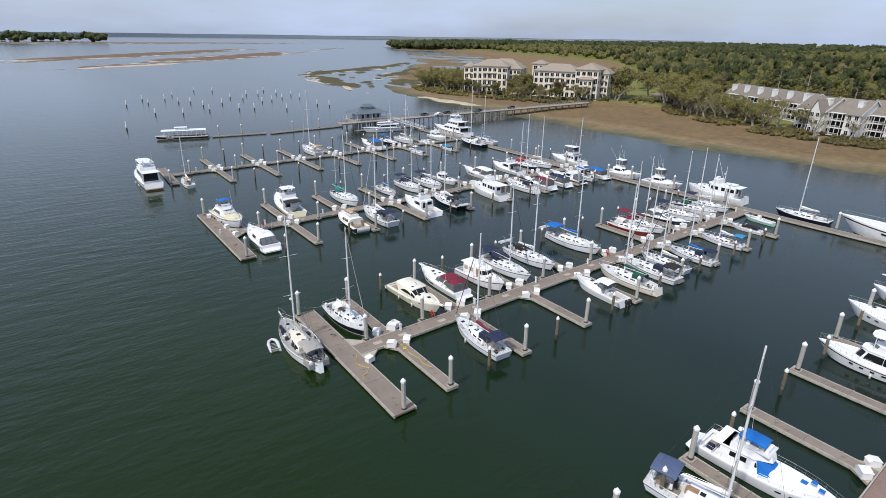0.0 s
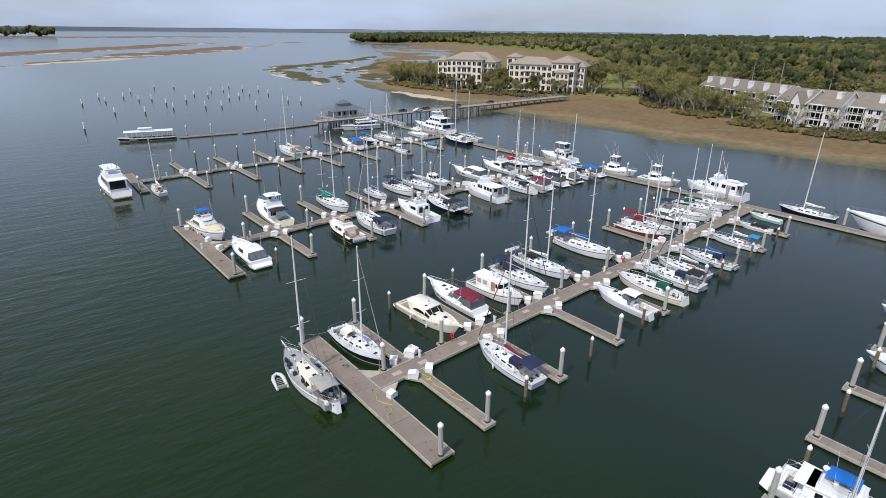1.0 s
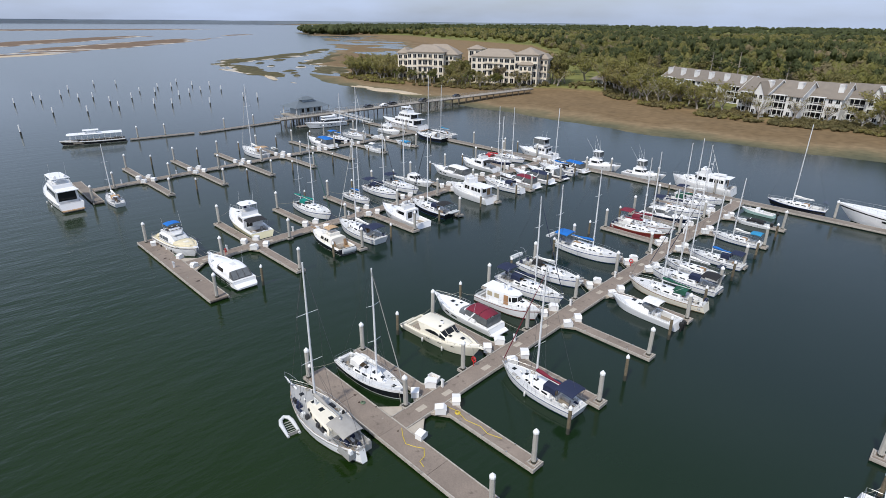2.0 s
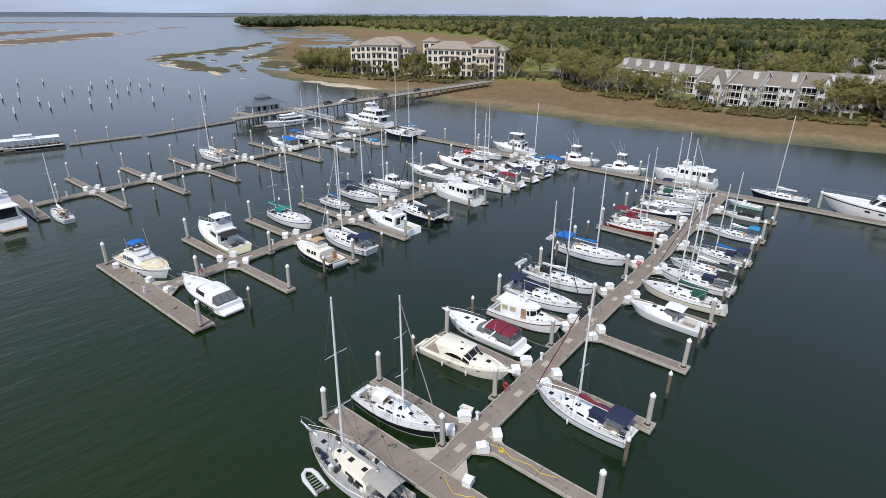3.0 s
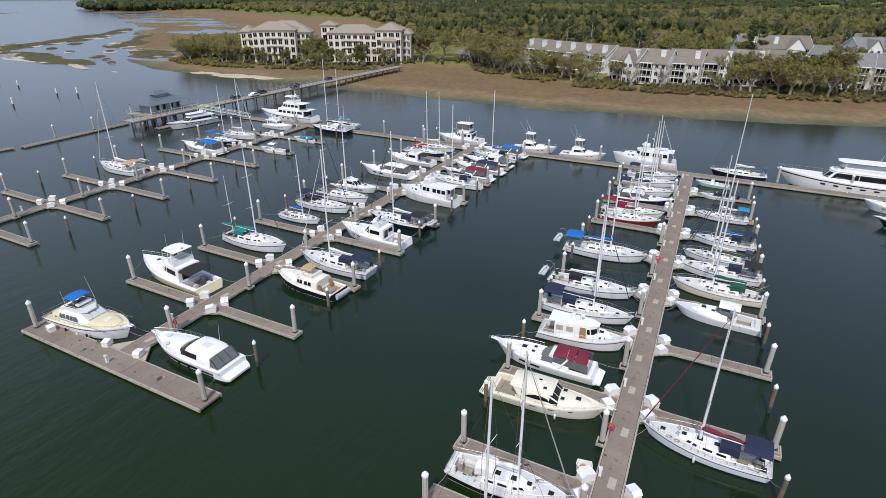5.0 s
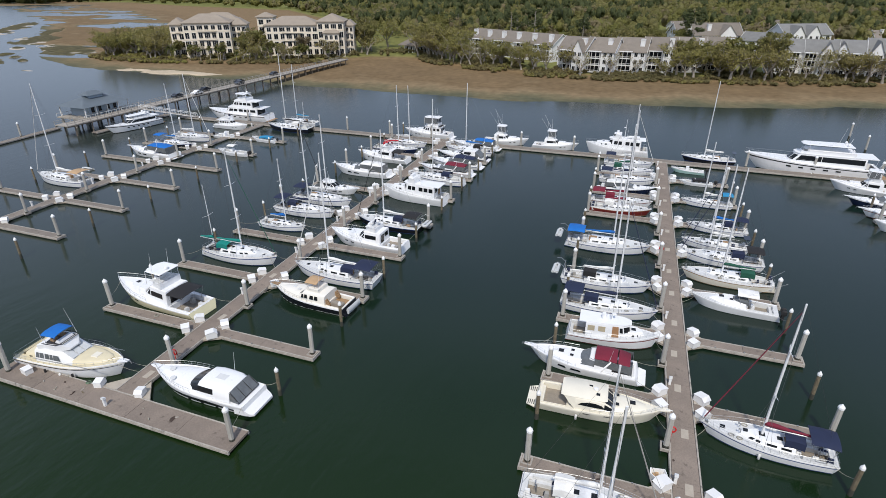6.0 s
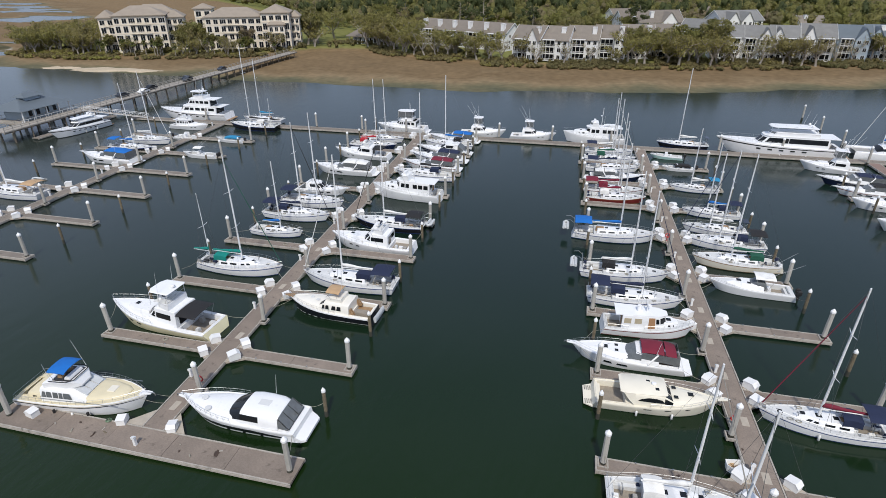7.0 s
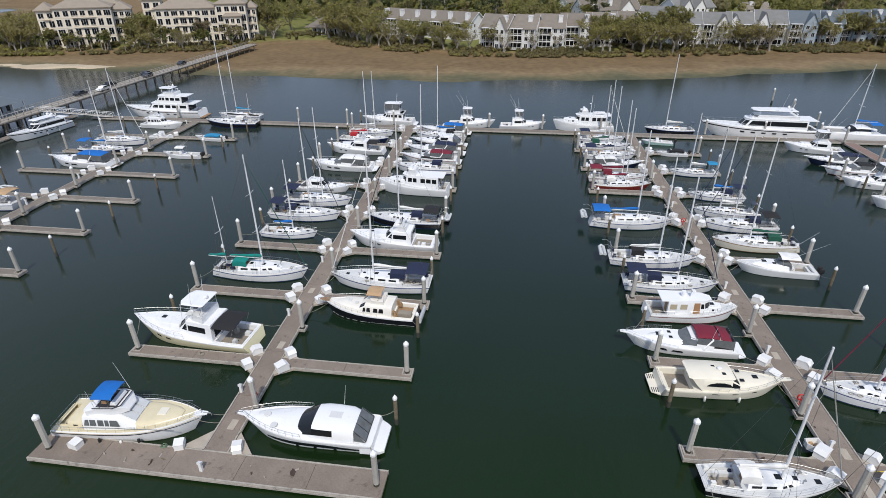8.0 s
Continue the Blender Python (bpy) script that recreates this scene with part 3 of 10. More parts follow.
def box_mesh():
    bm = bmesh.new()
    # wedge-fronted dock box with a lid lip
    loft(bm, [[(-0.6, y, 0), (0.6, y, 0), (0.6, y, 0.52), (0.30, y, 0.84), (-0.6, y, 0.70)] for y in (-0.45, 0.45)])
    loft(bm, [[(-0.64, y, 0.68), (0.30, y, 0.84), (0.64, y, 0.51), (0.66, y, 0.55), (0.31, y, 0.89), (-0.65, y, 0.74)] for y in (-0.49, 0.49)])
    return mesh_of("dock_box", bm, M_BOX)


BOX_ME = box_mesh()


def dock_box(x, y, turn, size=1.0):
    ob = new("dock_box", BOX_ME)
    ob.matrix_basis = pose(x, y, 0.53, 0, 0, turn) @ Matrix.Diagonal((size, size, size, 1))
    return tagged(ob, "white fibreglass dock box with sloping lid", "dock box", "dock boxes")


def pile_thing(concrete):
    r, top = (0.27, 4.25) if concrete else (0.20, 3.3)
    p = thing("mooring_pile", 0, 0, 0, 0, "square grey concrete mooring pile with white cone cap" if concrete else "weathered brown timber pile with white cap", "pile", "mooring piles")
    bm = bmesh.new()
    k = 8 if concrete else 10
    ring = lambda z, rr: [(rr * math.cos(6.2832 * (i + .5) / k) * (1.0 + 0.02 * math.sin(5 * i + z)), rr * math.sin(6.2832 * (i + .5) / k), z) for i in range(k)]
    loft(bm, [ring(z, r * f) for z, f in ((0.75, 1.0), (2.0, 1.0), (top - 0.02, 0.98))])
    part("shaft", bm, M_PILE if concrete else M_WOODPILE, p)
    bm = bmesh.new()
    loft(bm, [ring(z, r * f) for z, f in ((-2.0, 1.0), (-0.2, 1.05), (0.35, 1.06), (0.75, 1.002))])
    part("tide_band", bm, M_PILEWET, p, "dark wet tide band")
    bm = bmesh.new()
    loft(bm, [ring(z, r * f) for z, f in ((top - 0.12, 1.15), (top + 0.05, 1.17), (top + 0.12, 1.1), (top + 0.45, 0.08))])
    part("cap", bm, M_CAP, p, "white cone cap")
    return p


PILE, PILE_AT = {}, []


def pile(x, y, concrete=True, dz=0.0):
    PILE_AT.append((x, y))
    lean = pose(x, y, dz, random.uniform(-1, 1), random.uniform(-1, 1), random.uniform(0, 90))
    if concrete not in PILE:
        PILE[concrete] = pile_thing(concrete)
        PILE[concrete].matrix_basis = lean
        return PILE[concrete]
    return copy_thing(PILE[concrete], lean)


def hoop(x, y, side):
    """The timber pile guide that holds a finger's end to its pile."""
    h = thing("pile_guide", x, y, 0, 0, "grey timber pile guide at a finger end", "pile guide", "pile guides")
    bm = bmesh.new()
    for s in (-1, 1):
        box(bm, -0.55, 0.55, s * 0.42 - 0.07, s * 0.42 + 0.07, 0.30, 0.60)
        box(bm, s * 0.48 - 0.07, s * 0.48 + 0.07, -0.35, 0.35, 0.30, 0.60)
    part("collar", bm, M_WALER, h)
    return h


bm = bmesh.new()
loft(bm, [[(x, -w, 0), (x, w, 0), (x, w, h), (x, -w, h)] for x, w, h in ((-0.07, 0.05, 0.10), (-0.05, 0.05, 0.11), (0.05, 0.05, 0.11), (0.07, 0.05, 0.10))])
CLEAT_ME = mesh_of("cleat", bm, M_STEEL)


def finger(pier, x, side, tip, width=1.55, boxes=(1, 1), end_pile=True, material=None):
    """One finger dock from a main dock to y = tip, with corner knees, its end pile and dock boxes at the root."""
    y0, w = PIERS[pier]
    root = pier_y(y0, x) + side * (w / 2 + 0.09)
    f = dock_run("finger_dock", x, root, x, tip, width, "narrow concrete finger dock with timber edges", material, kind="")
    tagged(f, group="finger docks")
    length = abs(tip - root)
    for s in (-1, 1):
        bm = bmesh.new()
        tri = [(0.02, s * (width / 2 + 0.1)), (1.9, s * (width / 2 + 0.1)), (0.02, s * (width / 2 + 1.3))]
        loft(bm, [[(px, py, z) for px, py in tri] for z in (0.22, 0.50)])
        part("knee", bm, M_PATCH, f, "pale triangular corner knee")
        if boxes[0 if s < 0 else 1]:
            dock_box(x - s * side * (width / 2 + 0.45), root + side * 0.75, 90 - 45 * s if side > 0 else 270 - 45 * s, random.uniform(0.95, 1.1))
    bm = bmesh.new()
    box(bm, length - 0.02, length + 0.12, -width / 2 - 0.1, width / 2 + 0.1, 0.16, 0.56)
    part("end_beam", bm, M_WALER, f)
    for a in (3.2, 6.4, 9.6):
        for s in (-1, 1):
            shared("cleat", CLEAT_ME, f, pose(a, s * (width / 2 - 0.04), 0.545))
    if end_pile:
        pile(x + 0.15, tip - side * 0.55)
        hoop(x + 0.15, tip - side * 0.55, side)
    return f


for i in range(8):
    x = 35.8 + 12.95 * i
    finger("a", x, 1, 70.5 + 0.034 * (x - 36), boxes=(1, 1))
    finger("a", x, -1, 41.9 + 0.038 * (x - 36), boxes=(1, 1))
    pile(x + 6.4, 70.3 + 0.034 * (x - 36), False)
    if i < 7:
        pile(x + 6.5, 42.7 + 0.034 * (x - 36), False)
for i in range(8):
    x = 43.1 + 13.65 * i
    finger("b", x, 1, 129.9 + 0.022 * (x - 43))
    finger("b", x, -1, 97.0 + 0.030 * (x - 43))
    pile(x + 7.0, 128.8 + 0.022 * (x - 43), False)
    if i < 7:
        pile(x + 7.2, 97.6 + 0.030 * (x - 43), False)
pile(36.2, 97.2, False)
for i in range(7):
    x = 43.7 + 13.55 * i
    finger("c", x, -1, 157.1 + 0.012 * (x - 43), material=M_DOCK2)
    finger("c", x, 1, 192.3 + 0.035 * (x - 43), material=M_DOCK2)
    pile(x + 6.0, 156.6 + 0.012 * (x - 43), False)
    pile(x + 6.6, 190.2 + 0.035 * (x - 43), False)
for i in range(8):
    x = 21.8 + 13.2 * i
    finger("d", x, 1, 18.2 + 0.038 * (x - 30))
    pile(x + 6.8, 17.2 + 0.038 * (x - 30), False)
for x, y in ((28.5, 128.4), (28.8, 41.7), (27.6, 69.6), (28.6, 97.3), (28.3, 163.0)):
    pile(x, y)
for y0, xs in ((A_Y + 1.6, (42.2, 55.6, 68.3, 81.4, 94.4, 108.2, 121.5)), (B_Y - 1.6, (35.9, 49.6, 63.2, 78.0, 91.2, 104.5, 117.8)), (C_Y - 1.4, (35.6, 49.4, 63.0, 76.4, 90.0, 103.2, 115.6)), (A_Y + 1.5, (32.6,))):
    for x in xs:
        pile(x, pier_y(y0, x))
        hoop(x, pier_y(y0, x), 1)
for y in (13, 26, 40, 66, 81, 95, 121, 134, 148, 184):
    pile(X_END + 2.9, y)
for x, y in ((70, 234.8), (91.5, 232.9), (104, 233.6), (61, 236.0)):
    pile(x, y)
for x in range(124, 190, 15):
    pile(x + 0.5, pier_y(D_Y, 124) + 1.8)
# field of white marker posts in the sound
POSTS = ((44, 360), (56, 386), (56, 366), (51, 315), (68, 382), (77, 407), (72, 363), (63, 309), (78, 360), (96, 430), (80, 338), (78, 317), (107, 424), (92, 344), (105, 373), (93, 314), (110, 363), (120, 388), (100, 310), (127, 385), (115, 341), (139, 409), (123, 347), (140, 386), (133, 356), (115, 301), (146, 374), (143, 351), (138, 312), (142, 304), (32, 271))
bm = bmesh.new()
loft(bm, [[(0.30 * math.cos(0.785 * k), 0.30 * math.sin(0.785 * k), z) for k in range(8)] for z in (1.3, 3.8)])
POST_ME = mesh_of("post", bm, M_CAP)
bm = bmesh.new()
loft(bm, [[(r * math.cos(0.785 * k), r * math.sin(0.785 * k), z) for k in range(8)] for z, r in ((-2, 0.29), (1.2, 0.30), (1.3, 0.30))])
POST_FOOT = mesh_of("tide_band", bm, M_PILEWET)
for x, y in POSTS:
    p = thing("marker_post", x, y, 0, random.uniform(0, 90), "white marker post with dark tide-stained foot standing in the sound", "post", "marker posts")
    shared("post", POST_ME, p, Matrix.Scale(random.uniform(0.86, 1.05), 4, (0, 0, 1)))
    shared("tide_band", POST_FOOT, p, Matrix())
# pale inspection hatches, pedestals and life rings along the main docks
for pier, xs in (("a", (33.5, 37.5, 44.5, 51.5, 58, 65, 73, 80, 88, 96, 104, 112, 120, 130, 140)), ("b", (33.5, 46, 58, 70, 82, 95, 108, 120, 132, 144))):
    for x in xs:
        y = pier_y(PIERS[pier][0], x)
        bm = bmesh.new()
        box(bm, -0.65, 0.65, -0.35, 0.35, 0, 0.02, 0.01, 0.01)
        ob = part("access_hatch", bm, M_PATCH)
        ob.matrix_basis = pose(x, y + random.uniform(-0.25, 0.25), 0.527)
        tagged(ob, "pale flat access hatch set on the dock", "hatch", "access hatches")


def pedestal(x, y):
    p = thing("power_pedestal", x, y, 0.52, 0, "short white power pedestal with sloped head", "power pedestal", "power pedestals")
    bm = bmesh.new()
    box(bm, -0.13, 0.13, -0.13, 0.13, 0, 0.85, 0.01, 0.01)
    part("post", bm, M_BOX, p)
    bm = bmesh.new()
    loft(bm, [[(-0.17, y0, 0.85), (0.17, y0, 0.85), (0.17, y0, 1.0), (-0.17, y0, 1.15)] for y0 in (-0.17, 0.17)])
    part("head", bm, M_CAP, p)


def life_ring(x, y):
    p = thing("life_ring_station", x, y, 0.52, 0, "red life ring cabinet beside a pile", "life ring", "life rings")
    bm = bmesh.new()
    tube(bm, (0, 0, 0), (0, 0, 1.1), 0.05)
    part("post", bm, M_REDP, p)
    bm = bmesh.new()
    pts = [(0.06, 0.33 * math.cos(a * 0.524), 0.95 + 0.33 * math.sin(a * 0.524)) for a in range(13)]
    pipe(bm, pts, 0.085)
    part("ring", bm, M_REDP, p)


for x in (36, 50, 64, 78, 92, 107, 121, 135):
    for pier in "abc":
        pedestal(x + 1.9, pier_y(PIERS[pier][0], x) + 1.0)
for x, y in ((36.8, B_Y - 1.0), (43.6, A_Y + 1.1), (86.0, A_Y + 1.2)):
    life_ring(x, pier_y(y, x))
pedestal(28.0, 113.0)


# gear lying on the docks
for x, y, turn in ((30.3, 116.4, 20), (30.6, 110.9, 200), (29.0, 126.0, 80), (30.4, 52.6, 10)):
    dock_box(x, y, turn, 0.9)


def stain(x, y, r, seed):
    rg = random.Random(seed)
    bm = bmesh.new()
    ring = [(r * rg.uniform(0.55, 1.1) * math.cos(k * 0.449), r * 0.6 * rg.uniform(0.55, 1.1) * math.sin(k * 0.449)) for k in range(14)]
    loft(bm, [[(a, c, z) for a, c in ring] for z in (0, 0.006)])
    ob = part("oil_stain", bm, M_STAIN)
    ob.matrix_basis = pose(x, y, 0.524, 0, 0, rg.uniform(0, 180))
    tagged(ob, "dark rusty oil stain on the concrete deck", "stain", "deck stains")


M_STAIN = mat("oil_stain", (0.055, 0.035, 0.025), 0.7, vary=0.4, scale=3)
for i, (x, y, r) in enumerate(((28.8, 104.9, 0.5), (28.3, 108.5, 0.2), (29.3, 120.5, 0.22), (28.0, 118.0, 0.18), (29.6, 63.0, 0.25), (40.6, 57.2, 0.2), (36.0, 63.5, 0.3), (47.5, 113.4, 0.25))):
    stain(x, y, r, 70 + i)


def open_bin(x, y, turn):
    b = thing("open_bin", x, y, 0.53, turn, "open white fibreglass bin with lid folded back", "bin")
    bm = bmesh.new()
    pts = [(-0.65, -0.45), (0.65, -0.45), (0.75, 0.2), (0.4, 0.6), (-0.5, 0.6), (-0.75, 0.2)]
    outer = [[(a * k, c * k, z) for a, c in pts] for z, k in ((0, 0.85), (0.75, 1.0), (0.75, 0.9), (0.12, 0.78))]
    loft(bm, outer)
    part("tub", bm, M_BOX, b)
    bm = bmesh.new()
    for k in range(7):
        a = k * 2.4
        box(bm, 0.3 * math.cos(a) - 0.14, 0.3 * math.cos(a) + 0.14, 0.25 * math.sin(a) - 0.1, 0.25 * math.sin(a) + 0.1, 0.13, 0.3 + 0.05 * (k % 3))
    part("contents", bm, CANVAS["tan"], b, "odds and ends lying in the bin")


open_bin(37.9, 58.6, 100)


def hose(points, colour, label):
    bm = bmesh.new()
    pipe(bm, [(x, y, 0.56) for x, y in points], 0.035, 5)
    ob = part("water_hose", bm, colour)
    tagged(ob, label, "hose", "water hoses")


def coil(x, y, r, colour, label):
    bm = bmesh.new()
    pipe(bm, [(x + (r - 0.004 * k) * math.cos(k * 0.6) * (1 + 0.1 * math.sin(k)), y + (r - 0.004 * k) * math.sin(k * 0.6), 0.56 + 0.004 * k) for k in range(44)], 0.03, 4)
    ob = part("coiled_hose", bm, colour)
    tagged(ob, label, "hose", "water hoses")


M_YHOSE = mat("yellow_hose", (0.62, 0.47, 0.05), 0.5)
M_GHOSE = mat("green_hose", (0.10, 0.17, 0.10), 0.5)
hose([(29.8, 55.0), (29.1, 54.0), (28.6, 53.0), (29.0, 52.0), (29.5, 51.2), (28.8, 50.4), (28.0, 50.2), (27.8, 49.4)], M_YHOSE, "yellow water hose straggling over the T-head")
hose([(35.7, 54.4), (36.0, 52.8), (35.6, 51.2), (36.0, 49.4), (35.7, 48.2), (36.2, 46.7)], M_YHOSE, "yellow water hose laid along a finger dock")
coil(35.8, 52.6, 0.34, M_YHOSE, "yellow water hose in a loose coil")
coil(30.1, 117.9, 0.32, M_GHOSE, "green water hose in a coil beside a dock box")
coil(29.4, 61.2, 0.3, M_GHOSE, "pale water hose coiled on the T-head")
coil(43.2, 121.5, 0.34, M_ROPE, "dark rope coiled on a finger dock")
coil(70.4, 119.8, 0.4, M_ROPE, "dark rope coiled on a finger dock")


for x0, y0, w in ((30.2, pier_y(A_Y, 30), 1.25), (30.2, pier_y(B_Y, 30), 1.2)):
    for s in (-1, 1):
        bm = bmesh.new()
        tri = [(0, 0), (2.4, 0), (0, s * 2.2)]
        loft(bm, [[(a, c, z) for a, c in tri] for z in (0.2, 0.49)])
        ob = part("corner_knee", bm, M_PATCH)
        ob.matrix_basis = pose(x0 + 0.1, y0 + s * (w + 0.1), 0)
        tagged(ob, "pale triangular plate bracing a dock corner", "dock", "corner plates")
rg = random.Random(44)
for i in range(14):
    # scraps, offcuts and rope ends lying about on the T-heads
    x, y = rg.choice(((rg.uniform(28.7, 30.3), rg.uniform(43, 70)), (rg.uniform(27.9, 29.3), rg.uniform(99, 129))))
    bm = bmesh.new()
    a = rg.uniform(0.06, 0.22)
    box(bm, -a, a, -0.06, 0.06, 0, rg.uniform(0.03, 0.09), 0.01, 0.01)
    ob = part("timber_scrap", bm, rg.choice((M_WALER, M_WOODPILE, M_STAIN, M_ROPE)))
    ob.matrix_basis = pose(x, y, 0.53, 0, 0, rg.uniform(0, 180))
    tagged(ob, "small timber offcut lying on the dock", "scrap", "dock scraps")


# ---- boats ----
# Boat space: +x to the bow, z = 0 at the waterline, origin amidships.
def hull_shape(L, B, kind, fb, fs):
    """Half-breadth and sheer height along the hull, s = 0 at the stern and 1 at the bow."""
    def half(s):
        if kind == "sail":
            f = 0.72 + 0.28 * math.sin(min(s / 0.42, 1) * 1.5708) if s < 0.42 else max(0.0, 1 - ((s - 0.42) / 0.58) ** 2.1)
        elif kind == "canoe":
            f = 0.16 + 0.84 * math.sin(min(s / 0.48, 1) * 1.5708) if s < 0.48 else max(0.0, 1 - ((s - 0.48) / 0.52) ** 2.3)
        elif kind == "ketch":
            f = 0.55 + 0.45 * math.sin(min(s / 0.45, 1) * 1.5708) if s < 0.45 else max(0.0, 1 - ((s - 0.45) / 0.55) ** 2.3)
        else:
            f = 0.93 + 0.07 * math.sin(min(s / 0.45, 1) * 1.5708) if s < 0.45 else max(0.0, 1 - ((s - 0.45) / 0.55) ** 2.4)
        return max(0.03, B / 2 * f)

    def sheer(s):
        return fs + (fb - fs) * (s**1.8) - (0.05 * L / 12) * math.sin(3.1416 * s)
    return half, sheer


MOORED = []


def build_hull(boat, L, B, kind, fb, fs, c_hull, c_anti, c_stripe, c_deck, well=(0.06, 0.30), well_w=0.55, flare=0.9, rake=0.09, boot=0.17):
    half, sheer = hull_shape(L, B, kind, fb, fs)
    MOORED.append((boat, L, half, sheer))
    sts = [0, 0.04, well[0] + 0.001, 0.13, 0.2, well[1], 0.4, 0.5, 0.6, 0.7, 0.78, 0.85, 0.91, 0.96, 1.0]
    sts = sorted(set(sts))

    def px(s, z):
        zs = sheer(s)
        return (s - 0.5) * L - rake * L * (s**5) * max(0, (zs - z) / max(zs, 0.1)) * 0.9 + (0.03 * L * (z / zs) * (1 - s) ** 12 if kind != "sail" else -0.03 * L * (1 - z / zs) * (1 - s) ** 12 * -1)

    rings = []
    for s in sts:
        h, zs = half(s), sheer(s)
        pts = [(0.0, -0.45), (0.62 * h, -0.30), (flare * h * 0.93, 0.06), (flare * h * 0.95, boot), (h * (flare + (1 - flare) * 0.8), zs * 0.79), (h * (flare + (1 - flare) * 0.88), zs * 0.88), (h, zs), (h * 0.985, zs + 0.07), (h - min(0.07, h * 0.5), zs + 0.07), (h - min(0.09, h * 0.6), zs)]
        ring = [(px(s, z), y, z) for y, z in pts] + [(px(s, z), -y, z) for y, z in reversed(pts[1:])]
        rings.append(ring)
    k = len(rings[0])
    n_half = 10
    index = {0: 1, 1: 1, 2: 2, 4: 2, 5: 3, 6: 3, 7: 4 if kind in ("sail", "ketch", "canoe") else 3, 8: 3}

    def mi(j):
        jj = j if j < n_half - 1 else k - 1 - j
        return index.get(jj, 0)
    bm = bmesh.new()
    vs = loft(bm, rings, closed=False, caps=False, mi=mi, skip=9)
    # open strip between ring end and ring start is the keel side; join it, then the transom
    for a, c in zip(vs, vs[1:]):
        bm.faces.new((a[-1], a[0], c[0], c[-1])).material_index = 1
    st = vs[0]
    for j in range(1, 9):
        f = bm.faces.new((st[j], st[j + 1], st[k - j - 1], st[k - j])) if j + 1 != k - j - 1 else None
        if f:
            f.material_index = 1 if j < 2 else 0
    hull = part("hull", bm, [c_hull, c_anti, c_stripe, M_CREAM if c_deck is M_CREAM else M_GEL, M_TOE if kind == "sail" else M_TEAK], boat, smooth=40)
    # deck with a cockpit well
    bm = bmesh.new()
    s0, s1 = well
    wz = max(0.25, fs * 0.45)
    prev = None
    for s in sts:
        h = max(0.01, half(s) - min(0.09, half(s) * 0.6))
        z = sheer(s) + 0.002
        cw = min(h * 0.98, well_w * B / 2)
        row = [bm.verts.new((px(s, sheer(s)), y, z + 0.05 * B / 4 * (1 - (y / h) ** 2))) for y in (-h, -cw, 0, cw, h)]
        if prev:
            mid = (prev[0] + s) / 2
            for j in range(4):
                if s0 < mid < s1 and j in (1, 2):
                    continue
                bm.faces.new((prev[1][j], prev[1][j + 1], row[j + 1], row[j]))
        prev = (s, row)
    part("deck", bm, c_deck, boat)
    bm = bmesh.new()
    cw, xa, xb = well_w * B / 2 * 0.99, (s0 - 0.5) * L, (s1 - 0.5) * L
    top = sheer((s0 + s1) / 2) + 0.03
    ti, zt = 0.06, top + 0.09
    rim = lambda k, z: [(xa + k, -cw + k, z), (xb - k, -cw + k, z), (xb - k, cw - k, z), (xa + k, cw - k, z)]
    vs = loft(bm, [rim(0, wz), rim(0, zt), rim(ti, zt), rim(ti, wz)], caps=False)
    for a in range(4):
        bm.faces.new((vs[3][a], vs[3][(a + 1) % 4], vs[0][(a + 1) % 4], vs[0][a]))
    part("cockpit", bm, c_deck, boat)
    if kind in ("sail", "ketch", "canoe"):
        for y in (-1, 1):
            bm = bmesh.new()
            a, c = sorted((y * cw * 0.55, y * (cw - 0.07)))
            box(bm, xa + 0.07, xb - 0.07, a, c, wz, wz + 0.42, 0.01, 0.01)
            part("cockpit_seat", bm, c_deck, boat)
    else:
        bm = bmesh.new()
        box(bm, xa + 0.07, xa + 0.55, -cw * 0.9, cw * 0.9, wz, wz + 0.45, 0.04, 0.04)
        part("cockpit_seat", bm, c_deck, boat)
    bm = bmesh.new()
    box(bm, xa, xb, -cw, cw, wz - 0.05, wz)
    part("cockpit_sole", bm, M_SOLE, boat, "brown cockpit floor")
    return half, sheer, px


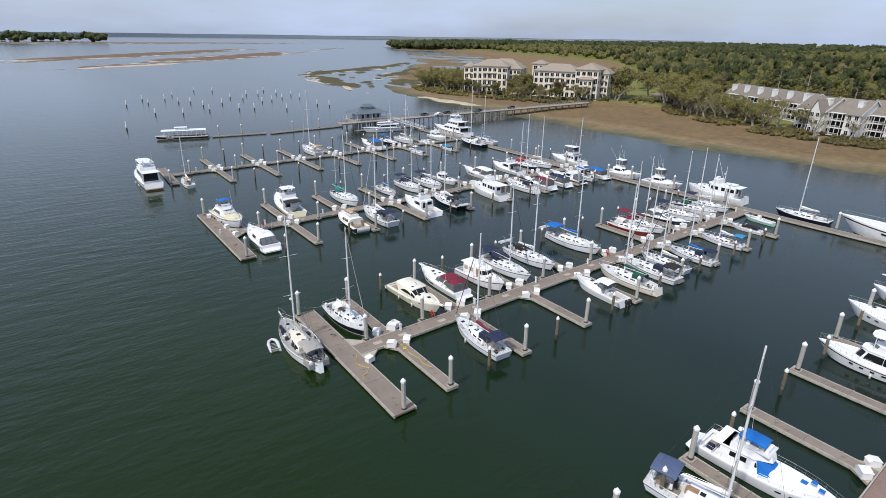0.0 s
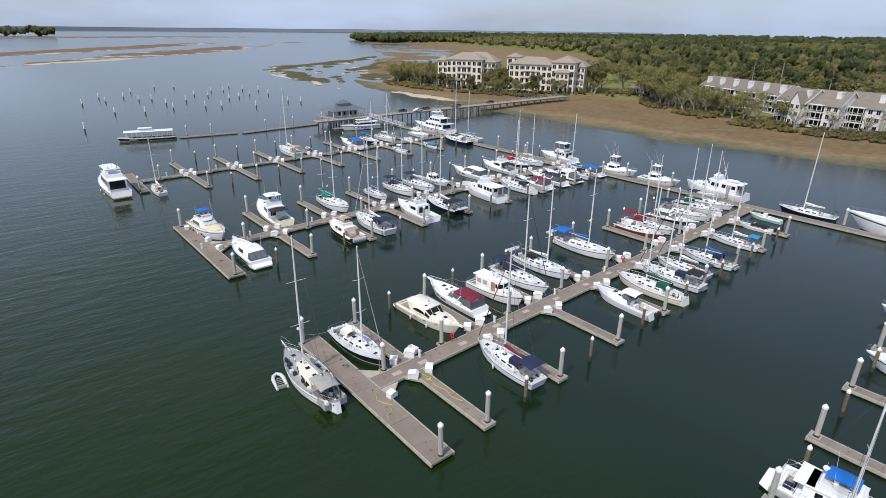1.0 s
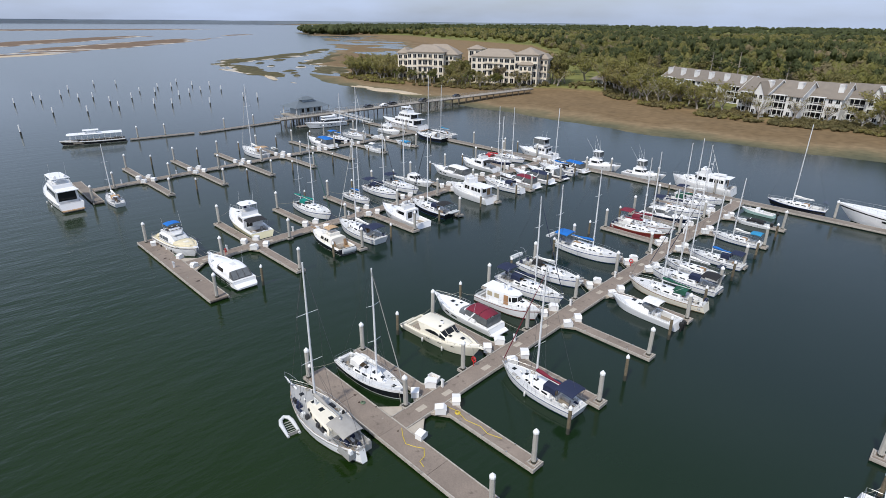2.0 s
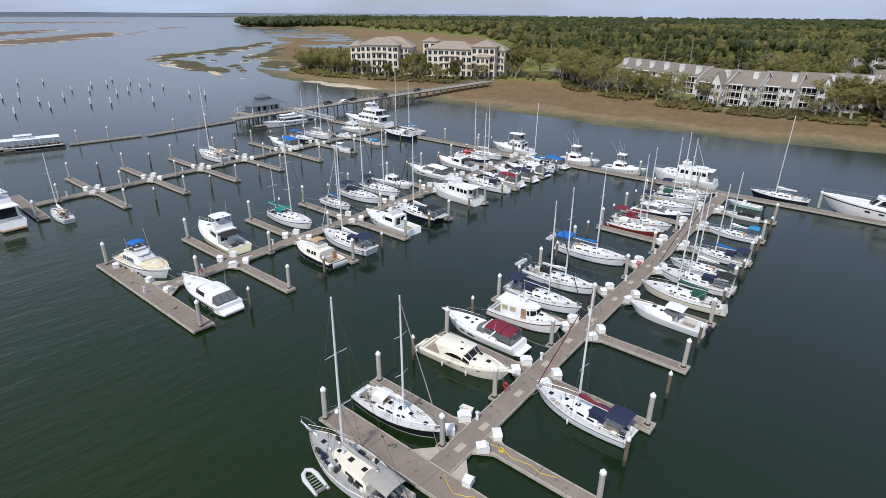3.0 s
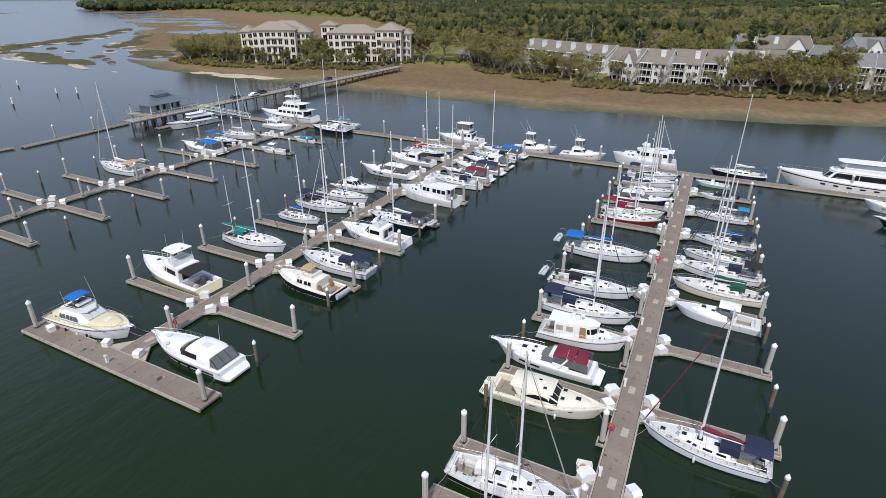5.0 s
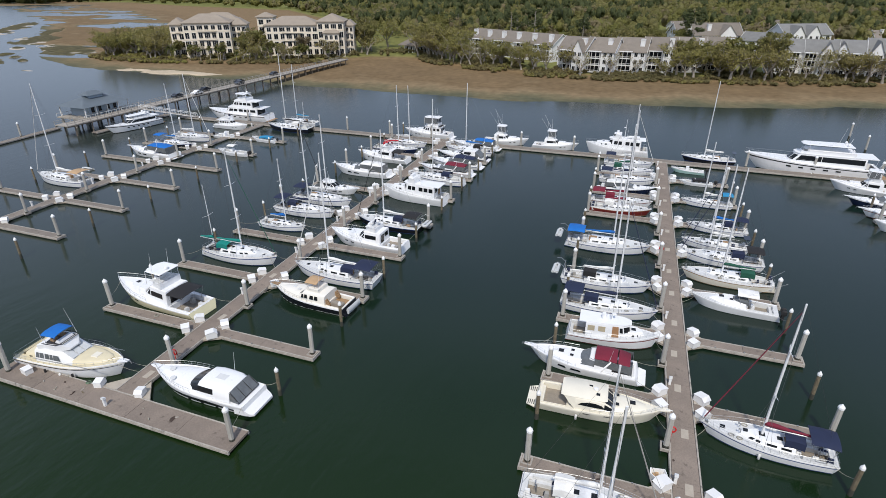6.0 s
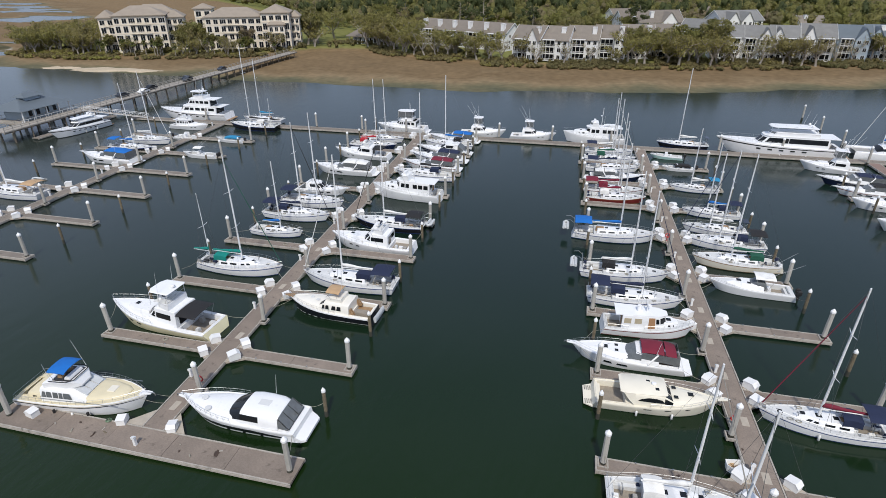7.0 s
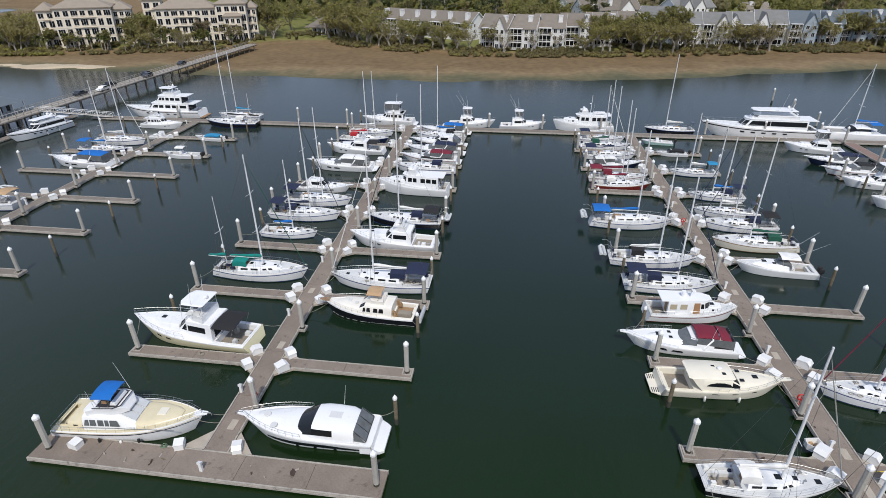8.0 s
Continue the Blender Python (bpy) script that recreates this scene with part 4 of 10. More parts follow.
class House:
    """A cabin block on deck: sloping ends, drawn-in sides and a cambered roof. It places panes on its own faces."""

    def __init__(self, boat, name, x0, x1, w0, w1, z0, h, rf=0.4, rb=0.1, ins=0.1, material=None, roof=0.06, over=0.0):
        self.boat, self.z0, self.h = boat, z0, h
        xm = x0 + 0.55 * (x1 - x0)
        wm = w0 * 0.45 + w1 * 0.55 if w1 > w0 * 0.7 else w0 * 0.75 + w1 * 0.25
        nose = min(0.22 * (x1 - x0), 0.8)
        base = [(x0, w0), (xm, wm), (x1 - nose, w1), (x1, w1 * 0.5), (x1, -w1 * 0.5), (x1 - nose, -w1), (xm, -wm), (x0, -w0)]

        def ring(v, extra=0.0):
            out = []
            for i, (x, y) in enumerate(base):
                f = (x - x0) / (x1 - x0)
                xx = x - rf * v * (f > 0.6) * (1.0 if f > 0.9 else 0.85) + rb * v * (f < 0.05)
                yy = y - math.copysign(min(ins * v + extra, abs(y) * 0.9), y)
                out.append((xx - extra * (f > 0.9) + extra * (f < 0.05), yy, z0 + h * v))
            return out
        self.ring = ring
        bm = bmesh.new()
        r2 = ring(1.0, 0.10)
        lid = [(x, y, z0 + h + roof) for x, y, z in r2]
        vs = loft(bm, [ring(-0.04), ring(0.5), ring(0.93), ring(1.0, 0.03) if not over else ring(1.0, -over), lid])
        part(name, bm, material or M_GEL, boat, smooth=30)

    def point(self, i, f, v):
        a, c = self.ring(v)[i], self.ring(v)[(i + 1) % 8]
        return Vector(a).lerp(Vector(c), f)

    def pane(self, i, f0, f1, v0, v1, material=None, name="window"):
        """A pane on face i (0, 1: port side; 2 to 4: front; 5, 6: starboard; 7: back)."""
        q = [self.point(i, f0, v0), self.point(i, f1, v0), self.point(i, f1, v1), self.point(i, f0, v1)]
        mid = sum(q, Vector()) / 4
        bm = bmesh.new()
        slab(bm, q, (mid - Vector((mid.x if i in (0, 1, 5, 6) else 0, 0, mid.z))), 0.025)
        part(name, bm, material or M_GLASS, self.boat)

    def sides(self, spans, v0, v1, material=None):
        """Panes on both sides; spans run from 0 at the back to 2 at the shoulder."""
        for a, c in spans:
            i = int(a)
            self.pane(i, a - i, c - i, v0, v1, material)
            self.pane(6 - i, 1 - (c - i), 1 - (a - i), v0, v1, material)

    def front(self, v0, v1, material=None):
        self.pane(3, 0.06, 0.94, v0, v1, material, "windscreen")
        self.pane(2, 0.08, 0.94, v0, v1, material, "windscreen")
        self.pane(4, 0.06, 0.92, v0, v1, material, "windscreen")


def canopy(boat, name, x0, x1, w, z, rise, material, legs=True, drop=0.0, zb=None):
    """A canvas top stretched over bows, with steel legs; drop: depth of its hanging sides."""
    bm = bmesh.new()
    rings = []
    for i in range(6):
        f = i / 5
        x = x0 + (x1 - x0) * f
        zz = z + rise * math.sin(3.1416 * (0.12 + 0.76 * f))
        prof = [(-w, zz - 0.18 - drop), (-w * 0.93, zz - 0.05), (-w * 0.5, zz + 0.07), (0, zz + 0.10), (w * 0.5, zz + 0.07), (w * 0.93, zz - 0.05), (w, zz - 0.18 - drop)]
        rings.append([(x, y, q) for y, q in prof] + [(x, y * 0.985, q - 0.04) for y, q in reversed(prof)])
    loft(bm, rings)
    part(name, bm, material, boat, smooth=50)
    if legs:
        bm = bmesh.new()
        base = zb if zb is not None else z - 1.2
        xm, y = (x0 + x1) / 2, w * 0.97
        hoop_at = lambda x: [(xm + (x - xm) * 0.4, -y, base), (x, -y, z - 0.05), (x, 0, z), (x, y, z - 0.05), (xm + (x - xm) * 0.4, y, base)]
        pipe(bm, hoop_at(x0 + 0.1) + hoop_at(x1 - 0.1)[::-1], 0.022, 5)
        part("canopy_frame", bm, M_STEEL, boat)


def rails(boat, L, half, sheer, px, s0, s1, h=0.62, inset=0.1, name="bow_rail", wires=1, posts=6, close=True):
    bm = bmesh.new()
    both = []
    for sgn in (1, -1):
        line = []
        for i in range(posts + 1):
            s = s0 + (s1 - s0) * i / posts
            y = sgn * max(0.02, half(s) - inset)
            base = (px(s, sheer(s)) - 0.05, y, sheer(s) + 0.03)
            top = (px(s, sheer(s)) + 0.02, y, sheer(s) + h)
            tube(bm, base, top, 0.013, k=4)
            line.append(top)
        both.append(line)
    loop = both[0] + both[1][::-1] if close else None
    for line in ([loop] if close else both):
        pipe(bm, line, 0.016, 4)
        for wv in range(wires):
            f = (wv + 1) / (wires + 1)
            pipe(bm, [(x, y, z - h * f) for x, y, z in line], 0.009, 3)
    part(name, bm, M_STEEL, boat)


def fenders(boat, L, half, sheer, spots):
    for s, sgn in spots:
        bm = bmesh.new()
        x, y, z = (s - 0.5) * L, sgn * (half(s) + 0.08), 0.45
        loft(bm, [[(x + r * math.cos(i * 0.785), y + r * math.sin(i * 0.785), zz) for i in range(8)] for zz, r in ((z - 0.36, 0.04), (z - 0.3, 0.12), (z + 0.25, 0.12), (z + 0.32, 0.04))])
        part("fender", bm, M_FEND, boat, smooth=60)


def hatch(boat, x, y, z, s, material=None):
    bm = bmesh.new()
    box(bm, x - s / 2, x + s / 2, y - s / 2, y + s / 2, z, z + 0.05, 0.03, 0.03)
    part("hatch", bm, material or M_GLASS, boat)


def rig(boat, L, half, sheer, xm, H, z0, cover, boom_len, furl=None, spreaders=2, name="mast", r=0.12, stays=True, radar=False):
    """A stepped mast with spreaders, shrouds, stays, boom and sail cover."""
    bm = bmesh.new()
    pipe(bm, [(xm, 0, z0), (xm - 0.02, 0, H * 0.5), (xm - 0.10, 0, H)], [r * 1.1, r, r * 0.7], 8)
    mast = part(name, bm, M_ALU, boat, smooth=60)
    bm = bmesh.new()
    levels = [z0 + (H - z0) * (i + 1) / (spreaders + 1) for i in range(spreaders)]
    for z in levels:
        for s in (-1, 1):
            tube(bm, (xm, 0, z), (xm - 0.15, s * half(0.5) * 0.55, z + 0.08), 0.035, 0.022, 5)
    part("spreader", bm, M_ALU, mast)
    hb = half(0.5) - 0.12
    zb = sheer(0.5)
    wires = []
    for s in (-1, 1):
        wires.append([(xm, 0, H * 0.985)] + [(xm - 0.15, s * half(0.5) * 0.55, z + 0.08) for z in reversed(levels)] + [(xm - 0.1, s * hb, zb)])
        wires.append([(xm + 0.55, s * hb, zb), (xm, 0, levels[0]), (xm - 0.7, s * hb, zb)])
    if stays:
        wires.append([(-0.49 * L, 0, sheer(0.02) + 0.1), (xm - 0.1, 0, H), (0.485 * L, 0, sheer(0.98) + 0.1)])
    for line in wires:
        bm = bmesh.new()
        pipe(bm, line, 0.017, 3)
        part("stay_wire", bm, M_WIRE, mast)
    if furl:
        bm = bmesh.new()
        p, q = Vector((xm - 0.02, 0, H * 0.95)), Vector((0.48 * L, 0, sheer(0.97) + 0.5))
        pipe(bm, [p, p.lerp(q, 0.3), p.lerp(q, 0.75), q], [0.025, 0.045, 0.06, 0.05], 6)
        part("furled_jib", bm, furl, boat, "furled headsail on its stay")
    zb = z0 + 0.95
    bm = bmesh.new()
    tube(bm, (xm - 0.1, 0, zb), (xm - boom_len, 0, zb + 0.1), 0.075, k=7)
    part("boom", bm, M_ALU, boat)
    cover = cover or (CANVAS["white"] if xm > 0 else None)
    if cover:
        bm = bmesh.new()
        pts, rr = [], []
        for i in range(7):
            f = i / 6
            pts.append((xm - 0.05 - (boom_len - 0.2) * f, 0, zb + 0.22 + 0.20 * (1 - f) + 0.03 * math.sin(9 * f)))
            rr.append(0.24 * (1 - 0.55 * f) + 0.03 * math.sin(7 * f))
        pipe(bm, [(xm + 0.12, 0, zb + 1.0)] + pts, [0.10] + rr, 8)
        part("sail_cover", bm, cover, boat, smooth=60)
    if radar:
        bm = bmesh.new()
        loft(bm, [[(xm + 0.38 + q * math.cos(i * 0.785), q * math.sin(i * 0.785), levels[0] - 0.9 + z) for i in range(8)] for z, q in ((0, 0.22), (0.08, 0.28), (0.2, 0.24), (0.26, 0.1))])
        tube(bm, (xm, 0, levels[0] - 0.95), (xm + 0.4, 0, levels[0] - 0.9), 0.05)
        part("radar_dome", bm, M_GEL, mast)
    return mast


def sailboat(x, y, hd, L, hull=None, stripe=None, cover=None, top=None, dodger=None, furl=None, mast=1.37, label="", mizzen=0.0, deck=None, mast_at=0.07, radar=False, davits=False, spreaders=2, fend=(), ketch=False, anti=None, clutter=0, house=None):
    B = 0.315 * L if L > 9 else 0.33 * L
    b = thing("sailboat", x, y, 0, hd, label, "sailboat", "moored sailboats")
    kind = "canoe" if clutter > 20 else "ketch" if ketch else "sail"
    fb, fs = 0.125 * L * 0.95 + 0.1, 0.085 * L + 0.1
    hull = hull or M_GEL
    half, sheer, px = build_hull(b, L, B, kind, fb, fs, hull, anti or M_ANTI, stripe or M_BLUEP, deck or M_DECK, well=(0.05, 0.27), well_w=0.62)
    # coachroof
    zc = sheer(0.5) - 0.02
    h = House(b, "coachroof", -0.20 * L, 0.24 * L, B * 0.30, B * 0.16, zc, 0.036 * L + 0.05, rf=0.7, rb=0.02, ins=0.12, material=house or M_GEL, roof=0.07)
    h.sides([(0.12, 0.42), (0.55, 0.85), (1.10, 1.40), (1.55, 1.85)], 0.30, 0.74)
    zt = zc + 0.036 * L + 0.12
    hatch(b, 0.04 * L, 0, zt, 0.55), hatch(b, -0.09 * L, 0, zt, 0.5), hatch(b, 0.16 * L, 0, zt - 0.03, 0.45), hatch(b, 0.33 * L, 0, sheer(0.83) + 0.04, 0.5)
    bm = bmesh.new()
    box(bm, -0.205 * L, -0.12 * L, -0.34, 0.34, zt - 0.02, zt + 0.07, 0.02, 0.02)
    box(bm, -0.215 * L, -0.20 * L, -0.3, 0.3, zc - 0.3, zt)
    part("companionway", bm, M_TEAK, b)
    rails(b, L, half, sheer, px, 0.86, 0.995, posts=3, name="pulpit")
    rails(b, L, half, sheer, px, 0.10, 0.86, posts=7, name="lifeline", close=False)
    rails(b, L, half, sheer, px, 0.10, 0.012, posts=2, name="pushpit")
    bm = bmesh.new()
    zw = fs * 0.45
    tube(bm, (-0.38 * L, 0, zw), (-0.38 * L, 0, zw + 0.95), 0.09, 0.06)
    ring = [(-0.38 * L - 0.1, 0.42 * math.cos(a * 0.524), zw + 0.95 + 0.42 * math.sin(a * 0.524)) for a in range(13)]
    pipe(bm, ring, 0.02, 4)
    part("steering_wheel", bm, M_STEEL, b)
    for sgn in (-1, 1):
        bm = bmesh.new()
        tube(bm, (-0.24 * L, sgn * B * 0.36, sheer(0.25) + 0.05), (-0.24 * L, sgn * B * 0.36, sheer(0.25) + 0.25), 0.09, 0.07, 8)
        part("winch", bm, M_STEEL, b)
    rig(b, L, half, sheer, mast_at * L, mast * L, zt - 0.05, cover, 0.34 * L, furl, spreaders, radar=radar)
    if mizzen:
        rig(b, L, half, sheer, -0.36 * L, mizzen * L, zt - 0.2, cover, 0.18 * L, None, 1, name="mizzen_mast", r=0.065, stays=False)
    if dodger:
        canopy(b, "dodger", -0.255 * L, -0.11 * L, B * 0.27, zt + 0.62, 0.22, dodger, legs=False, drop=0.55)
    if top:
        canopy(b, "bimini", -0.47 * L if not clutter else -0.38 * L, -0.27 * L if not clutter else -0.16 * L, B * 0.36 if not clutter else B * 0.27, fs + (1.95 if not clutter else 1.25), 0.14, top, drop=0.0, zb=fs + 0.1)
    if kind == "canoe":
        bm = bmesh.new()
        pipe(bm, [(0.40 * L, 0, sheer(0.9) + 0.12), (0.50 * L, 0, sheer(1.0) + 0.14), (0.585 * L, 0, sheer(1.0) + 0.34)], [0.11, 0.10, 0.07], 7)
        part("bowsprit", bm, M_ALU, b)
        bm = bmesh.new()
        pipe(bm, [(0.46 * L, -0.5, sheer(0.95) + 0.65), (0.54 * L, -0.28, sheer(1.0) + 0.85), (0.585 * L, 0, sheer(1.0) + 0.95), (0.54 * L, 0.28, sheer(1.0) + 0.85), (0.46 * L, 0.5, sheer(0.95) + 0.65)], 0.03, 5)
        part("bowsprit_rail", bm, M_STEEL, b)
    if davits:
        bm = bmesh.new()
        for s in (-1, 1):
            pipe(bm, [(-0.47 * L, s * B * 0.22, fs), (-0.48 * L, s * B * 0.22, fs + 1.5), (-0.53 * L, s * B * 0.22, fs + 2.0), (-0.58 * L, s * B * 0.22, fs + 1.9)], 0.045)
        tube(bm, (-0.48 * L, -B * 0.3, fs + 1.6), (-0.48 * L, B * 0.3, fs + 1.6), 0.04)
        part("davits", bm, M_STEEL, b)
        bm = bmesh.new()
        pts = [(-0.55 * L, -1.35, fs + 0.65), (-0.55 * L, 1.0, fs + 0.65), (-0.575 * L, 1.4, fs + 0.75), (-0.60 * L, 1.0, fs + 0.65), (-0.60 * L, -1.35, fs + 0.65)]
        pipe(bm, pts, 0.22, 8)
        box(bm, -0.60 * L, -0.55 * L, -1.3, 1.0, fs + 0.5, fs + 0.56)
        part("tender", bm, M_DINGHY, b, "grey inflatable tender on stern davits", smooth=60)
    fenders(b, L, half, sheer, fend)
    rg = random.Random(int(x * 10) + int(y * 7))
    for sgn in (-1, 1):
        bm = bmesh.new()
        pipe(bm, [(0.20 * L, sgn * B * 0.12, zt - 0.1), (0.20 * L, sgn * B * 0.12, zt + 0.2), (0.20 * L + 0.18, sgn * B * 0.12, zt + 0.26)], [0.07, 0.07, 0.11], 7)
        part("vent_cowl", bm, M_STEEL, b)
    bm = bmesh.new()
    box(bm, 0.44 * L, 0.47 * L, -0.18, 0.18, sheer(0.95) + 0.04, sheer(0.95) + 0.24, 0.04, 0.04)
    part("windlass", bm, M_STEEL, b)
    if rg.random() < 0.18 and x > 62:
        bm = bmesh.new()
        px0, w0 = rg.uniform(-0.46, -0.42) * L, B * 0.28
        slab(bm, [(px0 - 0.5, -w0, fs + 1.75), (px0 + 0.5, -w0, fs + 1.8), (px0 + 0.5, w0, fs + 1.8), (px0 - 0.5, w0, fs + 1.75)], (0, 0, 1), 0.03)
        for sgn in (-1, 1):
            tube(bm, (px0, sgn * w0 * 0.9, fs + 0.1), (px0, sgn * w0 * 0.9, fs + 1.75), 0.025, k=5)
        if not top:
            part("solar_panel", bm, M_SOLAR, b, "dark solar panel on a stern frame")
        else:
            bm.free()
    for i in range(rg.randint(2, 4)):
        bm = bmesh.new()
        gx, gy = rg.uniform(-0.15, 0.35) * L, rg.choice((-1, 1)) * B * 0.36
        gy *= min(1.0, half((gx / L + 0.5)) / (B * 0.5))
        zz = sheer(gx / L + 0.5) + 0.04
        ring = [(gx + 0.26 * math.cos(a * 0.785), gy + 0.26 * math.sin(a * 0.785) * 0.7, zz + 0.05) for a in range(9)]
        pipe(bm, ring, 0.05, 4)
        part("coiled_line", bm, rg.choice((M_ROPE, M_ROPE, CANVAS["white"], CANVAS["grey"])), b)
    for i in range(clutter or (5 if x < 64 else 2 if x < 100 else 0)):
        bm = bmesh.new()
        gx = rg.uniform(-0.45, 0.30 if clutter else -0.22) * L
        gy = rg.choice((-1, 1)) * rg.uniform(0.30, 0.40) * B if gx > -0.2 * L else rg.uniform(-0.3, 0.3) * B
        gy *= min(1.0, half(gx / L + 0.5) / (B * 0.5))
        zz = sheer(gx / L + 0.5) + 0.03 if gx > -0.2 * L else fs * 0.45 + 0.4
        s0, s1 = rg.uniform(0.12, 0.4), rg.uniform(0.1, 0.25)
        box(bm, gx - s0, gx + s0, gy - s1, gy + s1, zz - 0.02, zz + rg.uniform(0.15, 0.5), 0.06, 0.05)
        part("deck_gear", bm, rg.choice((M_DARK, CANVAS["grey"], CANVAS["navy"], M_TEAK, CANVAS["white"], M_RUBBER)), b, "odd gear lashed on deck")
    for sgn in (-1, 1):
        bm = bmesh.new()
        gx = -0.46 * L
        box(bm, gx, gx + 0.5, sgn * B * 0.24 - 0.18, sgn * B * 0.24 + 0.18, sheer(0.05) + 0.04, sheer(0.05) + rg.uniform(0.3, 0.6), 0.05, 0.05)
        part("stern_locker", bm, rg.choice((M_GEL, CANVAS["grey"], CANVAS["white"], CANVAS["navy"])), b)
    return b


def antenna(boat, x, y, z, h, lean=0.0):
    bm = bmesh.new()
    tube(bm, (x, y, z), (x - lean, y, z + h), 0.025, 0.010, 5)
    part("antenna", bm, M_ALU, boat)


def cruiser(x, y, hd, L, hull=None, stripe=None, top="hard", canvas=None, label="", deck=None, platform=True, fend=(), bottom=None, arch=True, boot=0.17, house=(-0.29, 0.14), curtains=True, slope=0.17, aft=0.0):
    """An express cruiser: long foredeck, raked windscreen, hard or canvas top over an open cockpit."""
    B = 0.305 * L
    b = thing("motor_cruiser", x, y, 0, hd, label, "motorboat", "moored motorboats")
    fb, fs = 0.135 * L, 0.085 * L
    hull = hull or M_GEL
    half, sheer, px = build_hull(b, L, B, "power", fb, fs, hull, M_ANTI, stripe or M_BLACK, deck or M_GEL, well=(0.05, 0.24), well_w=0.7, flare=0.86, rake=0.12, boot=boot)
    zc = sheer(0.55) - 0.04
    # low forward cabin swell
    low = House(b, "foredeck_cabin", (-0.08 - aft) * L, 0.36 * L, B * 0.40, B * 0.20, sheer(0.72) - 0.16, 0.042 * L, rf=1.6, rb=0.0, ins=0.35, roof=0.06)
    hatch(b, 0.20 * L, 0, sheer(0.72) - 0.08 + 0.042 * L, 0.6), hatch(b, 0.10 * L, 0.5, sheer(0.72) - 0.08 + 0.042 * L, 0.4), hatch(b, 0.10 * L, -0.5, sheer(0.72) - 0.08 + 0.042 * L, 0.4)
    hx0, hx1 = house
    if top == "hard":
        h = House(b, "deckhouse", hx0 * L, hx1 * L, B * 0.43, B * 0.36, zc, 0.112 * L, rf=slope * L, rb=0.0, ins=0.30, roof=0.09)
        h.sides([(0.35, 0.97)], 0.40, 0.84)
        h.sides([(1.0, 1.93)], 0.30, 0.87)
        h.front(0.08, 0.90)
        h.pane(7, 0.08, 0.92, 0.05, 0.88, M_GLASS, "aft_opening")
        zt = zc + 0.112 * L
        hatch(b, (hx0 + 0.10) * L, 0, zt + 0.07, 0.9, M_DECK)
        bm = bmesh.new()
        q = h.ring(1.0, -0.05)
        loft(bm, [[(px0, py, pz + dz) for px0, py, pz in q] for dz in (-0.05, 0.04)])
        part("roof_edge", bm, M_GEL, b)
        if curtains:
            w, xb, zb = B * 0.41, hx0 * L, zt - 0.08
            xe, ze = max(-0.44, hx0 - 0.14) * L, sheer(0.1) + 0.12
            for sgn in (-1, 1):
                bm = bmesh.new()
                slab(bm, [(xb, sgn * (w - 0.1), zb), (xb, sgn * w, zc + 0.03 * L), (xe, sgn * w, ze), (xe + 0.35, sgn * (w - 0.1), ze + 0.35)], (0, sgn, 0), 0.012)
                part("side_curtain", bm, M_CLEAR, b)
            for k in range(3):
                bm = bmesh.new()
                y0, y1 = -w + 0.1 + (2 * w - 0.2) * k / 3 + 0.05, -w + 0.1 + (2 * w - 0.2) * (k + 1) / 3 - 0.05
                slab(bm, [(xb, y0, zb), (xb, y1, zb), (xe + 0.1, y1, ze), (xe + 0.1, y0, ze)], (-1, 0, 1), 0.012)
                part("aft_curtain", bm, M_CLEAR, b)
            bm = bmesh.new()
            for k in range(4):
                y0 = -w + 0.1 + (2 * w - 0.2) * k / 3
                tube(bm, (xb, y0, zb + 0.01), (xe + 0.1, y0, ze + 0.01), 0.035, k=4)
            part("curtain_frame", bm, M_RUBBER, b)
    else:
        shell(b, [((-0.17 - aft) * L, 0.425 * B, 0.39 * B, zc - 0.05, zc + 0.045 * L, 0.0), ((-0.02 - aft) * L, 0.42 * B, 0.36 * B, zc - 0.05, zc + 0.088 * L, 0.02), ((0.03 - aft) * L, 0.40 * B, 0.30 * B, zc - 0.05, zc + 0.085 * L, 0.04), ((0.135 - aft) * L, 0.34 * B, 0.22 * B, zc - 0.05, zc + 0.034 * L, 0.06)], "screen_coaming", M_GEL,
              lambda i, j: "clear_windscreen" if (i == 2 and j >= 1) or (i == 1 and j in (1, 2)) else None, 40)
        bm = bmesh.new()
        pipe(bm, [((-0.02 - aft) * L, -0.36 * B, zc + 0.09 * L), ((0.03 - aft) * L, -0.27 * B, zc + 0.09 * L), ((0.03 - aft) * L, 0.27 * B, zc + 0.09 * L), ((-0.02 - aft) * L, 0.36 * B, zc + 0.09 * L)], 0.035, 4)
        part("screen_rim", bm, M_STEEL, b)
        zt = zc + 0.055 * L
    if canvas:
        canopy(b, "canvas_top", (-0.205 - aft) * L, (-0.015 - aft) * L, B * 0.35, zc + 0.112 * L, 0.14, canvas, zb=zc)
        bm = bmesh.new()
        rows = []
        for f in (0.0, 0.35, 0.7, 1.0):
            xx, zz, w = (-0.215 - aft - (0.165 - aft * 0.7) * f) * L, zc + (0.122 - 0.012 * f - 0.02 * f * f) * L, B * (0.35 + 0.03 * f)
            prof = [(-w, zz - 0.22), (-w * 0.9, zz - 0.03), (0, zz + 0.08), (w * 0.9, zz - 0.03), (w, zz - 0.22)]
            rows.append([(xx, yy, q) for yy, q in prof] + [(xx, yy * 0.985, q - 0.04) for yy, q in reversed(prof)])
        loft(bm, rows)
        part("aft_canvas", bm, canvas, b, smooth=50)
        bm = bmesh.new()
